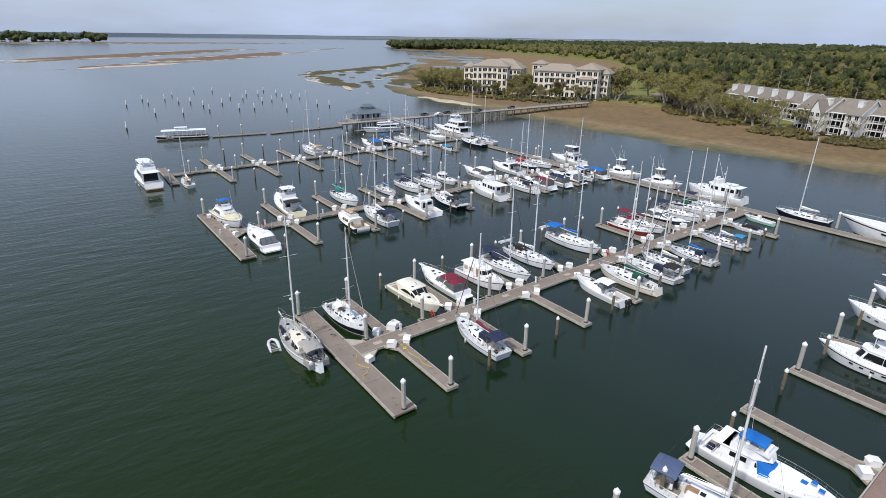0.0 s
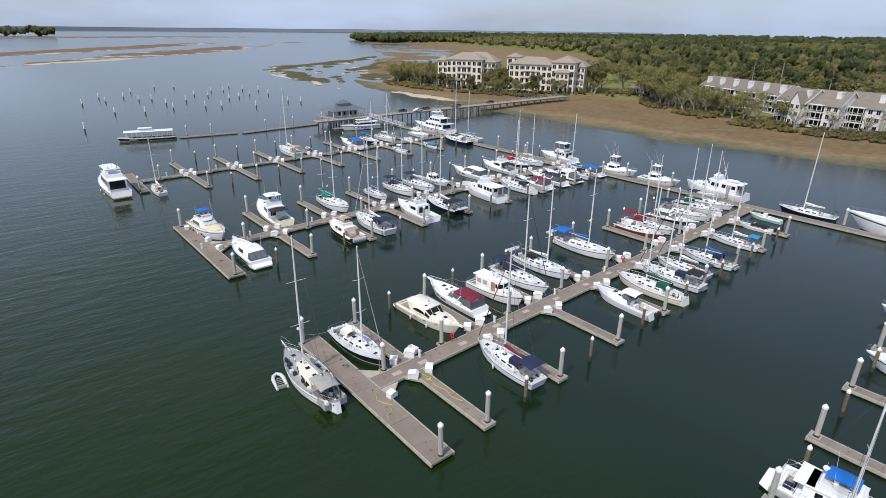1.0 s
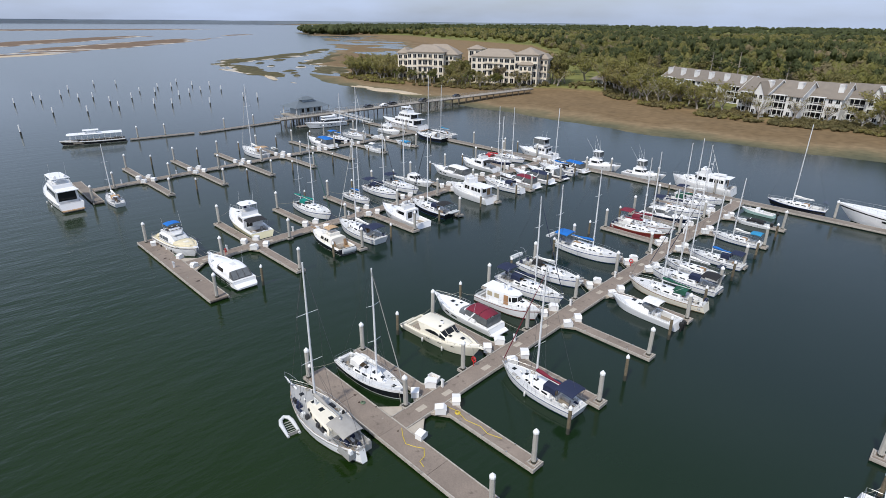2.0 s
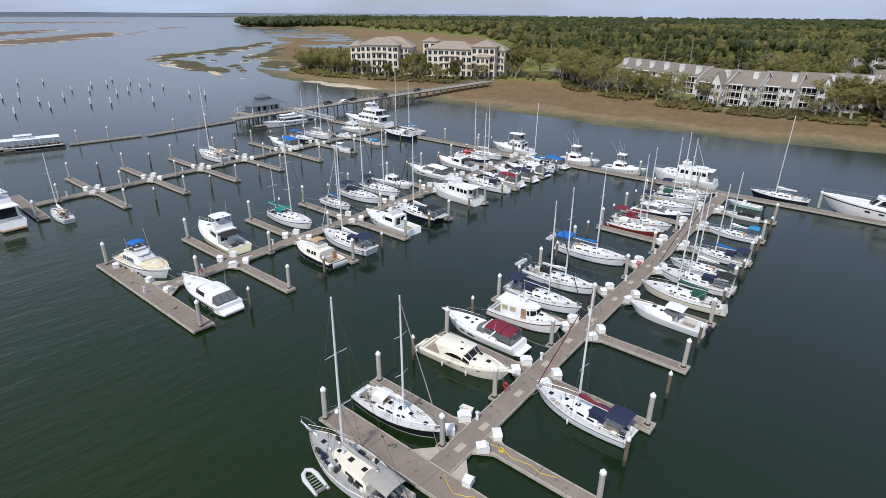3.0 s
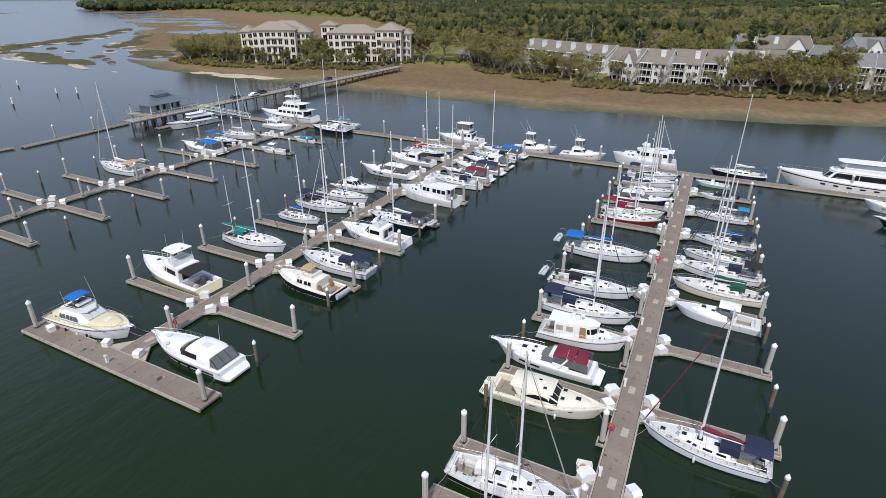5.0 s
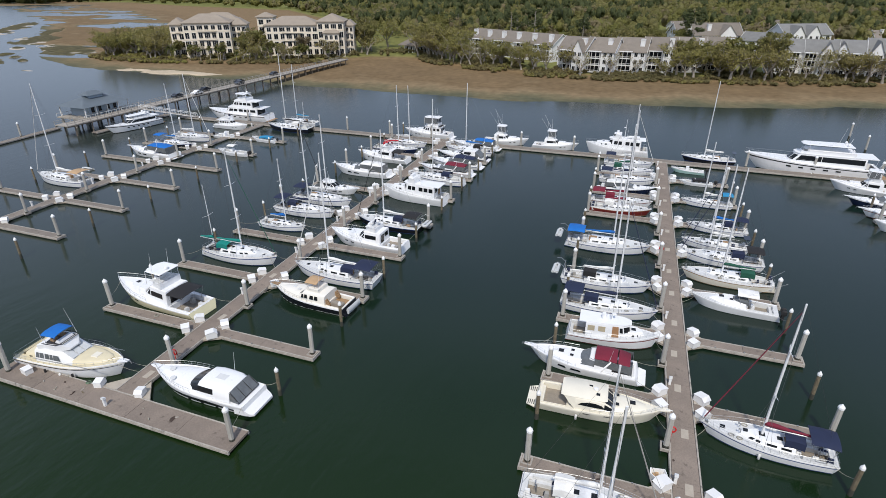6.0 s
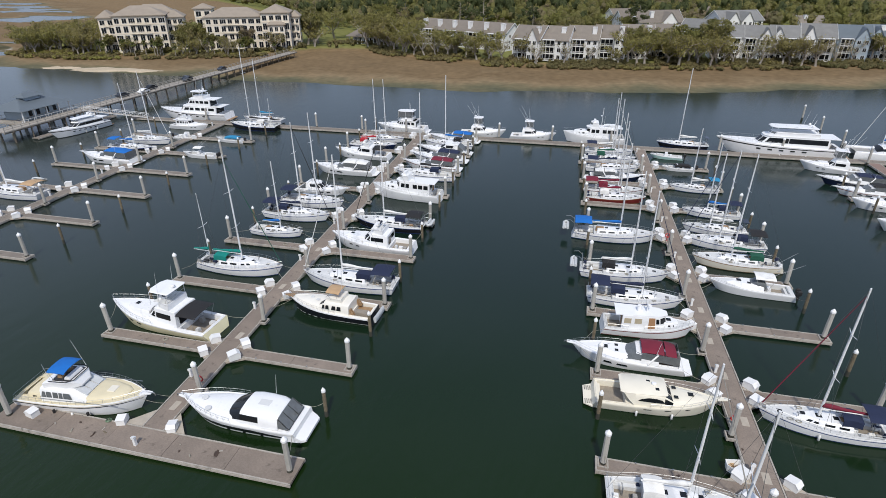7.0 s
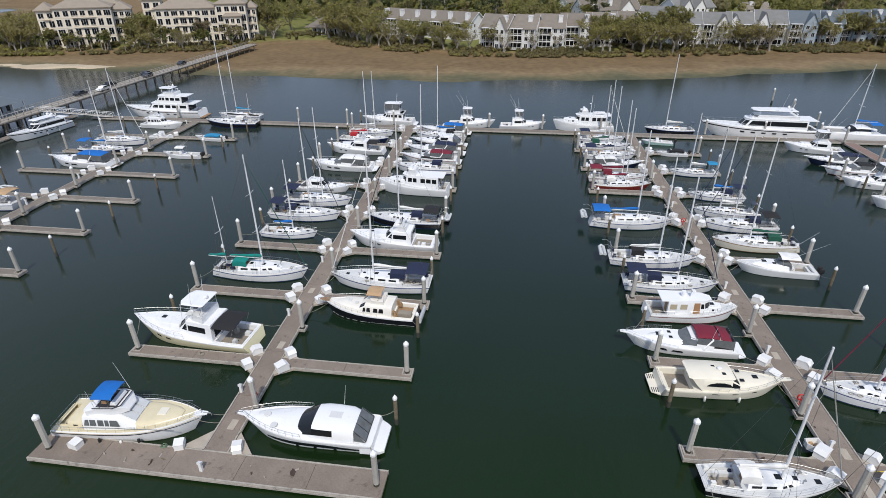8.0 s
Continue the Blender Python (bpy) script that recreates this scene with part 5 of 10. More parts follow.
        for s in (-1, 1):
            slab(bm, [((-0.40 - aft * 0.3) * L, s * B * 0.40, zc + 0.02 * L), ((-0.02 - aft) * L, s * B * 0.40, zc + 0.05 * L), ((-0.02 - aft) * L, s * B * 0.385, zc + 0.11 * L), ((-0.40 - aft * 0.3) * L, s * B * 0.385, zc + 0.10 * L)], (0, s, 0), 0.012)
        slab(bm, [((-0.405 - aft * 0.3) * L, -B * 0.39, zc - 0.05), ((-0.405 - aft * 0.3) * L, B * 0.39, zc - 0.05), ((-0.40 - aft * 0.3) * L, B * 0.38, zc + 0.10 * L), ((-0.40 - aft * 0.3) * L, -B * 0.38, zc + 0.10 * L)], (-1, 0, 0), 0.012)
        part("side_curtain", bm, M_CLEAR, b, "clear vinyl side curtains")
    if arch:
        bm = bmesh.new()
        pts = [(-0.17 * L, -B * 0.44, zc), (-0.24 * L, -B * 0.38, zt + 0.55 if top != "hard" else zt + 0.12), (-0.25 * L, 0, zt + 0.75 if top != "hard" else zt + 0.28), (-0.24 * L, B * 0.38, zt + 0.55 if top != "hard" else zt + 0.12), (-0.17 * L, B * 0.44, zc)]
        pipe(bm, pts, 0.11, 6)
        part("radar_arch", bm, M_GEL, b, smooth=60)
    antenna(b, -0.22 * L, B * 0.36, zt, 2.2, 0.4)
    # hull side band with portlights
    for s in (-1, 1):
        for a in ((0.50, 0.60), (0.64, 0.72)):
            bm = bmesh.new()
            q = []
            for sv, f in ((a[0], 0.52), (a[1], 0.52), (a[1] - 0.01, 0.70), (a[0] + 0.01, 0.70)):
                z = sheer(sv) * f
                q.append((px(sv, z), s * half(sv) * (0.86 + 0.14 * f) * 0.985, z))
            slab(bm, q, (0, s, 0), 0.03)
            part("portlight", bm, M_GLASS, b)
    if platform:
        bm = bmesh.new()
        loft(bm, [[(-0.555 * L, -B * 0.36, z), (-0.555 * L, B * 0.36, z), (-0.49 * L, B * 0.44, z), (-0.49 * L, -B * 0.44, z)] for z in (0.32, 0.44)])
        part("swim_platform", bm, M_GEL, b)
    rails(b, L, half, sheer, px, 0.55, 0.99, h=0.55, posts=6)
    bow_plank(b, L, sheer)
    fenders(b, L, half, sheer, fend)
    return b


def flybridge_boat(x, y, hd, L, hull=None, stripe=None, deck=None, label="", screens=None, enclosed=True, sport=False, canvas=None, hardtop=True, aft_cover=None, tower=False, fend=(), buff=None, outriggers=False, dark_aft=False, name="flybridge_boat"):
    """A cabin cruiser with a flying bridge; sport: low cockpit aft and long foredeck, as on a fishing boat."""
    B = 0.32 * L
    b = thing(name, x, y, 0, hd, label, "motorboat", "moored motorboats")
    fb, fs = (0.155 * L, 0.075 * L) if sport else (0.14 * L, 0.095 * L)
    half, sheer, px = build_hull(b, L, B, "power", fb, fs, hull or M_GEL, M_ANTI, stripe or hull or M_GEL, deck or M_GEL, well=(0.04, 0.27 if sport else 0.16), well_w=0.78, flare=0.84, rake=0.13)
    x0, x1 = (-0.22, 0.16) if sport else (-0.30, 0.14)
    zc = sheer(0.5) - 0.06
    hh = (0.125 if not screens else 0.105) * L
    h = House(b, "deckhouse", x0 * L, x1 * L, B * 0.40, B * 0.28, zc, hh, rf=0.15 * L if sport or screens else 0.09 * L, rb=0.0, ins=0.18, roof=0.05, material=M_GEL)
    if sport:
        h.sides([(0.25, 0.95), (1.05, 1.72)], 0.38, 0.74)
        h.front(0.30, 0.80)
    else:
        h.sides([(0.12, 0.36), (0.46, 0.68), (0.78, 0.95), (1.10, 1.40), (1.52, 1.82)] if not screens else [(0.30, 0.48), (0.60, 0.78), (1.05, 1.25), (1.45, 1.75)], 0.42, 0.78)
        if screens is not CANVAS["blue"]:
            h.front(0.30, 0.84, screens)
    if screens is CANVAS["blue"]:
        # one canvas cover wrapped round the whole windscreen
        rows = []
        for i, f in ((1, 0.25), (1, 1.0), (2, 1.0), (3, 1.0), (4, 1.0), (5, 0.75)):
            lo, hi = h.point(i, f, 0.06), h.point(i, f, 0.97)
            rows.append([(q.x + dx, q.y * k, q.z) for q, dx, k in ((lo, 0.06, 1.03), (hi, 0.06, 1.03), (hi, -0.03, 0.98), (lo, -0.03, 0.98))])
        bm = bmesh.new()
        loft(bm, rows)
        part("windscreen_cover", bm, screens, b)
        for gx, gy in ((0.35, 0.0), (0.29, 0.62)):
            hatch(b, gx * L, gy, sheer(0.78) - 0.02 + 0.045 * L, 0.5, screens)
    h.pane(7, 0.55, 0.85, 0.05, 0.80, M_GLASS, "cabin_door"), h.pane(7, 0.12, 0.48, 0.4, 0.80)
    low = House(b, "trunk_cabin", x1 * L - 0.10 * L, 0.36 * L, B * 0.30, B * 0.16, sheer(0.75) - 0.1, 0.045 * L, rf=0.9, ins=0.2, roof=0.05, material=buff or M_GEL)
    hatch(b, 0.24 * L, 0, sheer(0.75) - 0.03 + 0.045 * L, 0.55, screens)
    zt = zc + hh + 0.04
    # bridge coaming
    fx0, fx1 = x0 * L - 0.02 * L, x1 * L - (0.16 if sport else 0.10) * L
    br = House(b, "bridge_coaming", fx0 + 0.08 * L, fx1, B * 0.34, B * 0.24, zt - 0.02, 0.055 * L, rf=0.25, rb=0.0, ins=-0.06, roof=-0.03)
    bm = bmesh.new()
    box(bm, fx0 + 0.10 * L, fx1 - 0.25, -B * 0.28, B * 0.28, zt + 0.055 * L - 0.03, zt + 0.055 * L + 0.012)
    part("bridge_well", bm, M_DARK if dark_aft else M_DECK, b)
    bm = bmesh.new()
    box(bm, fx0 + 0.16 * L, fx0 + 0.19 * L, -0.6, 0.6, zt, zt + 0.09 * L, 0.05, 0.05)
    part("helm_seat", bm, M_GEL, b)
    bm = bmesh.new()
    box(bm, fx1 - 0.9, fx1 - 0.45, -0.8, 0.8, zt, zt + 0.085 * L, 0.08, 0.1)
    part("helm_console", bm, M_GEL, b)
    if not sport:
        bm = bmesh.new()
        q = [(px0, py, pz) for px0, py, pz in h.ring(1.0, -0.18)]
        loft(bm, [[(a + (-0.05 * L if a < fx0 + 0.1 else 0), c, d + dz) for a, c, d in q] for dz in (-0.04, 0.05)])
        part("roof_overhang", bm, M_GEL, b)
    ztop = zt + 0.055 * L + (0.11 if enclosed else 0.085) * L
    tx0, tx1 = fx0 + 0.06 * L, fx1 + 0.02 * L
    if hardtop:
        bm = bmesh.new()
        w = B * 0.33
        rings = []
        for z, k in ((0, 0.97), (0.05, 1.0), (0.10, 0.98), (0.14, 0.85)):
            rings.append([(tx0 * 1 + (tx1 - tx0) * (0.5 + (f - 0.5) * k), y * w * k, ztop + z) for f, y in ((0, -0.9), (0.06, -1), (0.85, -0.95), (1, -0.5), (1, 0.5), (0.85, 0.95), (0.06, 1), (0, 0.9))])
        loft(bm, rings)
        part("hardtop", bm, M_GEL, b)
        bm = bmesh.new()
        for fx in (tx0 + 0.25, (tx0 + tx1) / 2, tx1 - 0.3):
            for s in (-1, 1):
                tube(bm, (fx, s * w * 0.88, ztop), (fx + 0.15, s * w * 0.92, zt + 0.02 * L), 0.035, k=5)
        part("top_frame", bm, M_ALU, b)
    if hardtop and enclosed:
        bm = bmesh.new()
        for s in (-1, 1):
            slab(bm, [(tx0 + 0.6, s * w * 0.9, zt + 0.06 * L), (tx1 - 0.15, s * w * 0.88, zt + 0.06 * L), (tx1 - 0.25, s * w * 0.86, ztop - 0.03), (tx0 + 0.6, s * w * 0.88, ztop - 0.03)], (0, s, 0), 0.01)
        slab(bm, [(tx1 - 0.10, -w * 0.8, zt + 0.06 * L), (tx1 - 0.10, w * 0.8, zt + 0.06 * L), (tx1 - 0.25, w * 0.76, ztop - 0.03), (tx1 - 0.25, -w * 0.76, ztop - 0.03)], (1, 0, 0), 0.01)
        part("bridge_curtain", bm, M_CLEAR, b, "clear vinyl bridge curtain")
    if canvas and not hardtop:
        canopy(b, "bimini", tx0 + 0.05 * L, tx1 - 0.08 * L, B * 0.22, ztop - 0.03 * L, 0.14, canvas, zb=zt + 0.05 * L)
    if aft_cover:
        canopy(b, "cockpit_awning", -0.40 * L, x0 * L + 0.02, B * 0.38, zt - 0.25, 0.05, aft_cover, zb=fs)
    if outriggers:
        bm = bmesh.new()
        for s in (-1, 1):
            tube(bm, (tx1 - 0.5, s * B * 0.3, zt + 0.3), (tx1 - 0.5 - 0.28 * L, s * B * 0.62, ztop + 0.30 * L), 0.035, 0.012, 5)
        tube(bm, (tx0 + 0.4, 0, ztop), (tx0 - 0.02 * L, 0, ztop + 0.22 * L), 0.03, 0.01, 5)
        part("outrigger", bm, M_ALU, b)
    antenna(b, fx0 + 0.15 * L, B * 0.3, ztop if hardtop else zt, 3.0, 0.3), antenna(b, fx0 + 0.18 * L, -B * 0.3, ztop if hardtop else zt, 2.4, 0.3)
    bm = bmesh.new()
    xr = tx0 + 0.5
    zr = ztop + 0.14 if hardtop else zt + 0.06 * L + 0.5
    loft(bm, [[(xr + q * math.cos(i * 0.785), q * math.sin(i * 0.785), zr + z) for i in range(8)] for z, q in ((0, 0.1), (0.15, 0.12), (0.17, 0.30), (0.36, 0.26), (0.42, 0.1))])
    part("radar_dome", bm, M_GEL, b, smooth=50)
    bm = bmesh.new()
    loft(bm, [[(-0.55 * L, -B * 0.34, z), (-0.55 * L, B * 0.34, z), (-0.485 * L, B * 0.44, z), (-0.485 * L, -B * 0.44, z)] for z in (0.30, 0.40)])
    if sport:
        bm.free()
    else:
        part("swim_platform", bm, M_GEL, b)
    for s in (-1, 1):
        for a in ((0.62, 0.66), (0.71, 0.75)):
            bm = bmesh.new()
            slab(bm, [(px(sv, sheer(sv) * f), s * half(sv) * (0.84 + 0.16 * f) * 0.99, sheer(sv) * f) for sv, f in ((a[0], 0.62), (a[1], 0.62), (a[1], 0.72), (a[0], 0.72))], (0, s, 0), 0.03)
            part("portlight", bm, M_GLASS, b)
    rg = random.Random(int(x * 10 + y))
    for k in range(3):
        bm = bmesh.new()
        gx, gy = -0.42 * L + k * 0.055 * L, rg.uniform(-0.22, 0.22) * B
        box(bm, gx, gx + rg.uniform(0.4, 0.8), gy - 0.3, gy + 0.3, fs * 0.45, fs * 0.45 + rg.uniform(0.35, 0.8), 0.05, 0.05)
        part("cockpit_locker", bm, rg.choice((M_GEL, M_DECK, CANVAS["grey"], CANVAS["navy"])), b)
    bm = bmesh.new()
    pipe(bm, [(fx0 + 0.09 * L, -B * 0.33, zt + 0.06 * L), (fx0 + 0.09 * L, -B * 0.33, zt + 0.06 * L + 0.45), (fx0 + 0.09 * L, B * 0.33, zt + 0.06 * L + 0.45), (fx0 + 0.09 * L, B * 0.33, zt + 0.06 * L)], 0.02, 4)
    part("bridge_rail", bm, M_STEEL, b)
    for sgn in (-1, 1):
        bm = bmesh.new()
        tube(bm, (fx1 - 1.1, sgn * 0.42, zt + 0.05 * L), (fx1 - 1.1, sgn * 0.42, zt + 0.08 * L), 0.09, 0.06)
        box(bm, fx1 - 1.4, fx1 - 0.95, sgn * 0.42 - 0.26, sgn * 0.42 + 0.26, zt + 0.08 * L, zt + 0.08 * L + 0.1)
        box(bm, fx1 - 1.45, fx1 - 1.36, sgn * 0.42 - 0.26, sgn * 0.42 + 0.26, zt + 0.08 * L + 0.05, zt + 0.08 * L + 0.5)
        part("bridge_chair", bm, rg.choice((M_GEL, CANVAS["white"], CANVAS["navy"])), b)
    rails(b, L, half, sheer, px, 0.50, 0.995, h=0.7, posts=7)
    if not sport:
        rails(b, L, half, sheer, px, 0.30, 0.02, h=0.8, posts=4, name="stern_rail")
    fenders(b, L, half, sheer, fend)
    return b


def trawler(x, y, hd, L, hull=None, label="", stripe=None, long_house=True, mast=False, deck=None, trim=None, tug=False, fend=(), dinghy=False, steady_sail=None):
    """A trawler yacht: high bow, long deckhouse with square windows, boat deck and raised pilothouse or bridge."""
    B = 0.335 * L
    b = thing("trawler_yacht", x, y, 0, hd, label, "motorboat", "moored motorboats")
    fb, fs = 0.17 * L, 0.105 * L
    half, sheer, px = build_hull(b, L, B, "power", fb, fs, hull or M_GEL, M_ANTI, stripe or M_TEAK, deck or M_DECK, well=(0.03, 0.13 if long_house else 0.24), well_w=0.76, flare=0.88, rake=0.08)
    zc = sheer(0.4) - 0.05
    hh = 0.15 * L if not tug else 0.165 * L
    x0, x1 = (-0.36 if long_house else -0.29) * L, (0.14 if not tug else 0.20) * L
    h = House(b, "deckhouse", x0, x1, B * 0.38, B * 0.30, zc, hh, rf=0.35, rb=0.0, ins=0.06, roof=0.04)
    h.sides([(0.08, 0.30), (0.36, 0.58), (0.64, 0.86), (1.10, 1.42), (1.50, 1.84)] if not tug else [(1.70, 1.95)], 0.46, 0.82)
    h.front(0.46, 0.86)
    h.pane(7, 0.15, 0.45, 0.05, 0.85, M_TEAK, "cabin_door"), h.pane(7, 0.55, 0.85, 0.42, 0.82)
    if tug:
        for k in (0.08, 0.50):
            h.pane(0, k, k + 0.28, 0.42, 0.80, M_TAN, "shaded_window"), h.pane(6, 1 - k - 0.28, 1 - k, 0.42, 0.80, M_TAN, "shaded_window")
        h.pane(1, 0.10, 0.62, 0.03, 0.90, M_DOOR, "side_door"), h.pane(5, 0.38, 0.90, 0.03, 0.90, M_DOOR, "side_door")
        bm = bmesh.new()
        tube(bm, (-0.10 * L, 0, zc + hh), (-0.11 * L, 0, zc + hh + 0.075 * L), 0.32, 0.26, 10)
        part("funnel", bm, M_GEL, b)
    bm = bmesh.new()
    over = [(a + (-0.06 * L if a < x0 + 0.2 else 0.1), c, d) for a, c, d in h.ring(1.0, -0.16)]
    loft(bm, [[(a, c, d + dz) for a, c, d in over] for dz in (-0.02, 0.08)])
    part("boat_deck", bm, M_GEL, b)
    zt = zc + hh + 0.08
    low = House(b, "trunk_cabin", x1 - 0.05 * L, 0.34 * L, B * 0.27, B * 0.17, sheer(0.75) - 0.1, 0.06 * L, rf=0.3, ins=0.1, roof=0.05)
    low.sides([(0.5, 0.75), (1.2, 1.45)], 0.35, 0.72)
    hatch(b, 0.22 * L, 0, sheer(0.75) + 0.06 * L - 0.04, 0.55)
    if not tug:
        br = House(b, "flying_bridge", -0.06 * L, x1 - 0.05 * L, B * 0.30, B * 0.24, zt - 0.02, 0.075 * L, rf=0.35, rb=0.15, ins=-0.04, roof=-0.04)
        br.front(0.55, 0.98, M_CLEAR)
        bm = bmesh.new()
        box(bm, -0.01 * L, 0.03 * L, -0.9, 0.9, zt, zt + 0.11 * L, 0.05, 0.1)
        part("helm_seat", bm, M_GEL, b)
    rails(b, L, half, sheer, px, 0.45, 0.995, h=0.75, posts=8)
    rails(b, L, half, sheer, px, 0.28, 0.02, h=0.7, posts=4, name="stern_rail")
    bm = bmesh.new()
    xm = -0.10 * L if not tug else -0.02 * L
    mh = 0.30 * L if mast else 0.12 * L
    pipe(bm, [(xm, 0, zt), (xm - 0.1, 0, zt + mh)], [0.08, 0.05], 6)
    tube(bm, (xm - 0.05, -0.7, zt + mh * 0.7), (xm - 0.05, 0.7, zt + mh * 0.7), 0.035)
    loft(bm, [[(xm + 0.2 + q * math.cos(i * 0.785), q * math.sin(i * 0.785), zt + mh * 0.55 + z) for i in range(8)] for z, q in ((0, 0.2), (0.1, 0.28), (0.2, 0.2))])
    part("signal_mast", bm, M_ALU, b)
    antenna(b, xm - 0.5, 0.9, zt, 3.0, 0.2)
    if dinghy:
        bm = bmesh.new()
        loft(bm, [[(dx, yy * w, zt + 0.15 + zz) for yy, zz in ((-1, 0.45), (-0.8, 0.05), (0, -0.05), (0.8, 0.05), (1, 0.45), (0.6, 0.5), (-0.6, 0.5))] for dx, w in ((-0.33 * L, 0.55), (-0.28 * L, 0.7), (-0.20 * L, 0.65), (-0.14 * L, 0.1))])
        part("deck_dinghy", bm, M_GEL, b)
    fenders(b, L, half, sheer, fend)
    return b


def console_boat(x, y, hd, L, hull=None, label="", ttop=None, cuddy=False, motors=2, cover=None):
    """An open fishing boat with a centre console, T-top and outboards."""
    B = 0.30 * L
    b = thing("open_fishing_boat", x, y, 0, hd, label, "motorboat", "moored motorboats")
    fb, fs = 0.14 * L, 0.095 * L
    half, sheer, px = build_hull(b, L, B, "power", fb, fs, hull or M_GEL, M_ANTI, hull or M_GEL, M_DECK, well=(0.08, 0.40 if cuddy else 0.80), well_w=0.72 if cuddy else 0.55, flare=0.84, rake=0.13)
    if cuddy:
        h = House(b, "cuddy_cabin", -0.12 * L, 0.34 * L, B * 0.42, B * 0.20, sheer(0.6) - 0.08, 0.06 * L, rf=1.4, ins=0.3, roof=0.05)
        hatch(b, 0.16 * L, 0, sheer(0.6) + 0.06 * L, 0.6), hatch(b, 0.05 * L, 0.5, sheer(0.6) + 0.06 * L, 0.45)
        ws = House(b, "windscreen_frame", -0.14 * L, 0.05 * L, B * 0.36, B * 0.26, sheer(0.5) + 0.04 * L, 0.055 * L, rf=0.5, ins=0.1, material=M_CLEAR, roof=0.01)
    z0 = fs * 0.45
    bm = bmesh.new()
    cx = -0.10 * L if cuddy else 0.02 * L
    box(bm, cx - 0.5, cx + 0.4, -0.5, 0.5, z0, z0 + 1.25, 0.12, 0.05)
    box(bm, cx - 1.3, cx - 0.8, -0.55, 0.55, z0, z0 + 0.75, 0.04, 0.04)
    part("console", bm, M_GEL, b)
    if ttop:
        zt = z0 + 2.2 if not cuddy else sheer(0.5) + 0.165 * L
        canopy(b, "t_top", cx - 0.13 * L, cx + 0.10 * L, B * 0.34, zt, 0.05, ttop, zb=z0 + 0.6)
        bm = bmesh.new()
        for s in (-1, 1):
            tube(bm, (cx, s * B * 0.3, zt), (cx - 0.35 * L, s * B * 0.55, zt + 0.28 * L), 0.022, 0.01, 4)
        part("outrigger", bm, M_ALU, b)
    for i in range(motors):
        y0 = (i - (motors - 1) / 2) * 0.75
        bm = bmesh.new()
        loft(bm, [[(-0.5 * L - 0.35 + a * w, y0 + c * w * 0.7, z) for a, c in ((-0.32, -0.22), (0.25, -0.25), (0.36, 0), (0.25, 0.25), (-0.32, 0.22))] for z, w in ((0.75, 0.7), (0.95, 1.0), (1.35, 0.95), (1.5, 0.55))])
        box(bm, -0.5 * L - 0.45, -0.5 * L - 0.2, y0 - 0.09, y0 + 0.09, -0.3, 0.8)
        part("outboard_motor", bm, M_RUBBER, b)
    if cover:
        canopy(b, "boat_cover", -0.35 * L, 0.12 * L, B * 0.40, fs + 0.55, 0.35, cover, legs=False, drop=0.2)
    rails(b, L, half, sheer, px, 0.72, 0.99, h=0.35, posts=3)
    return b


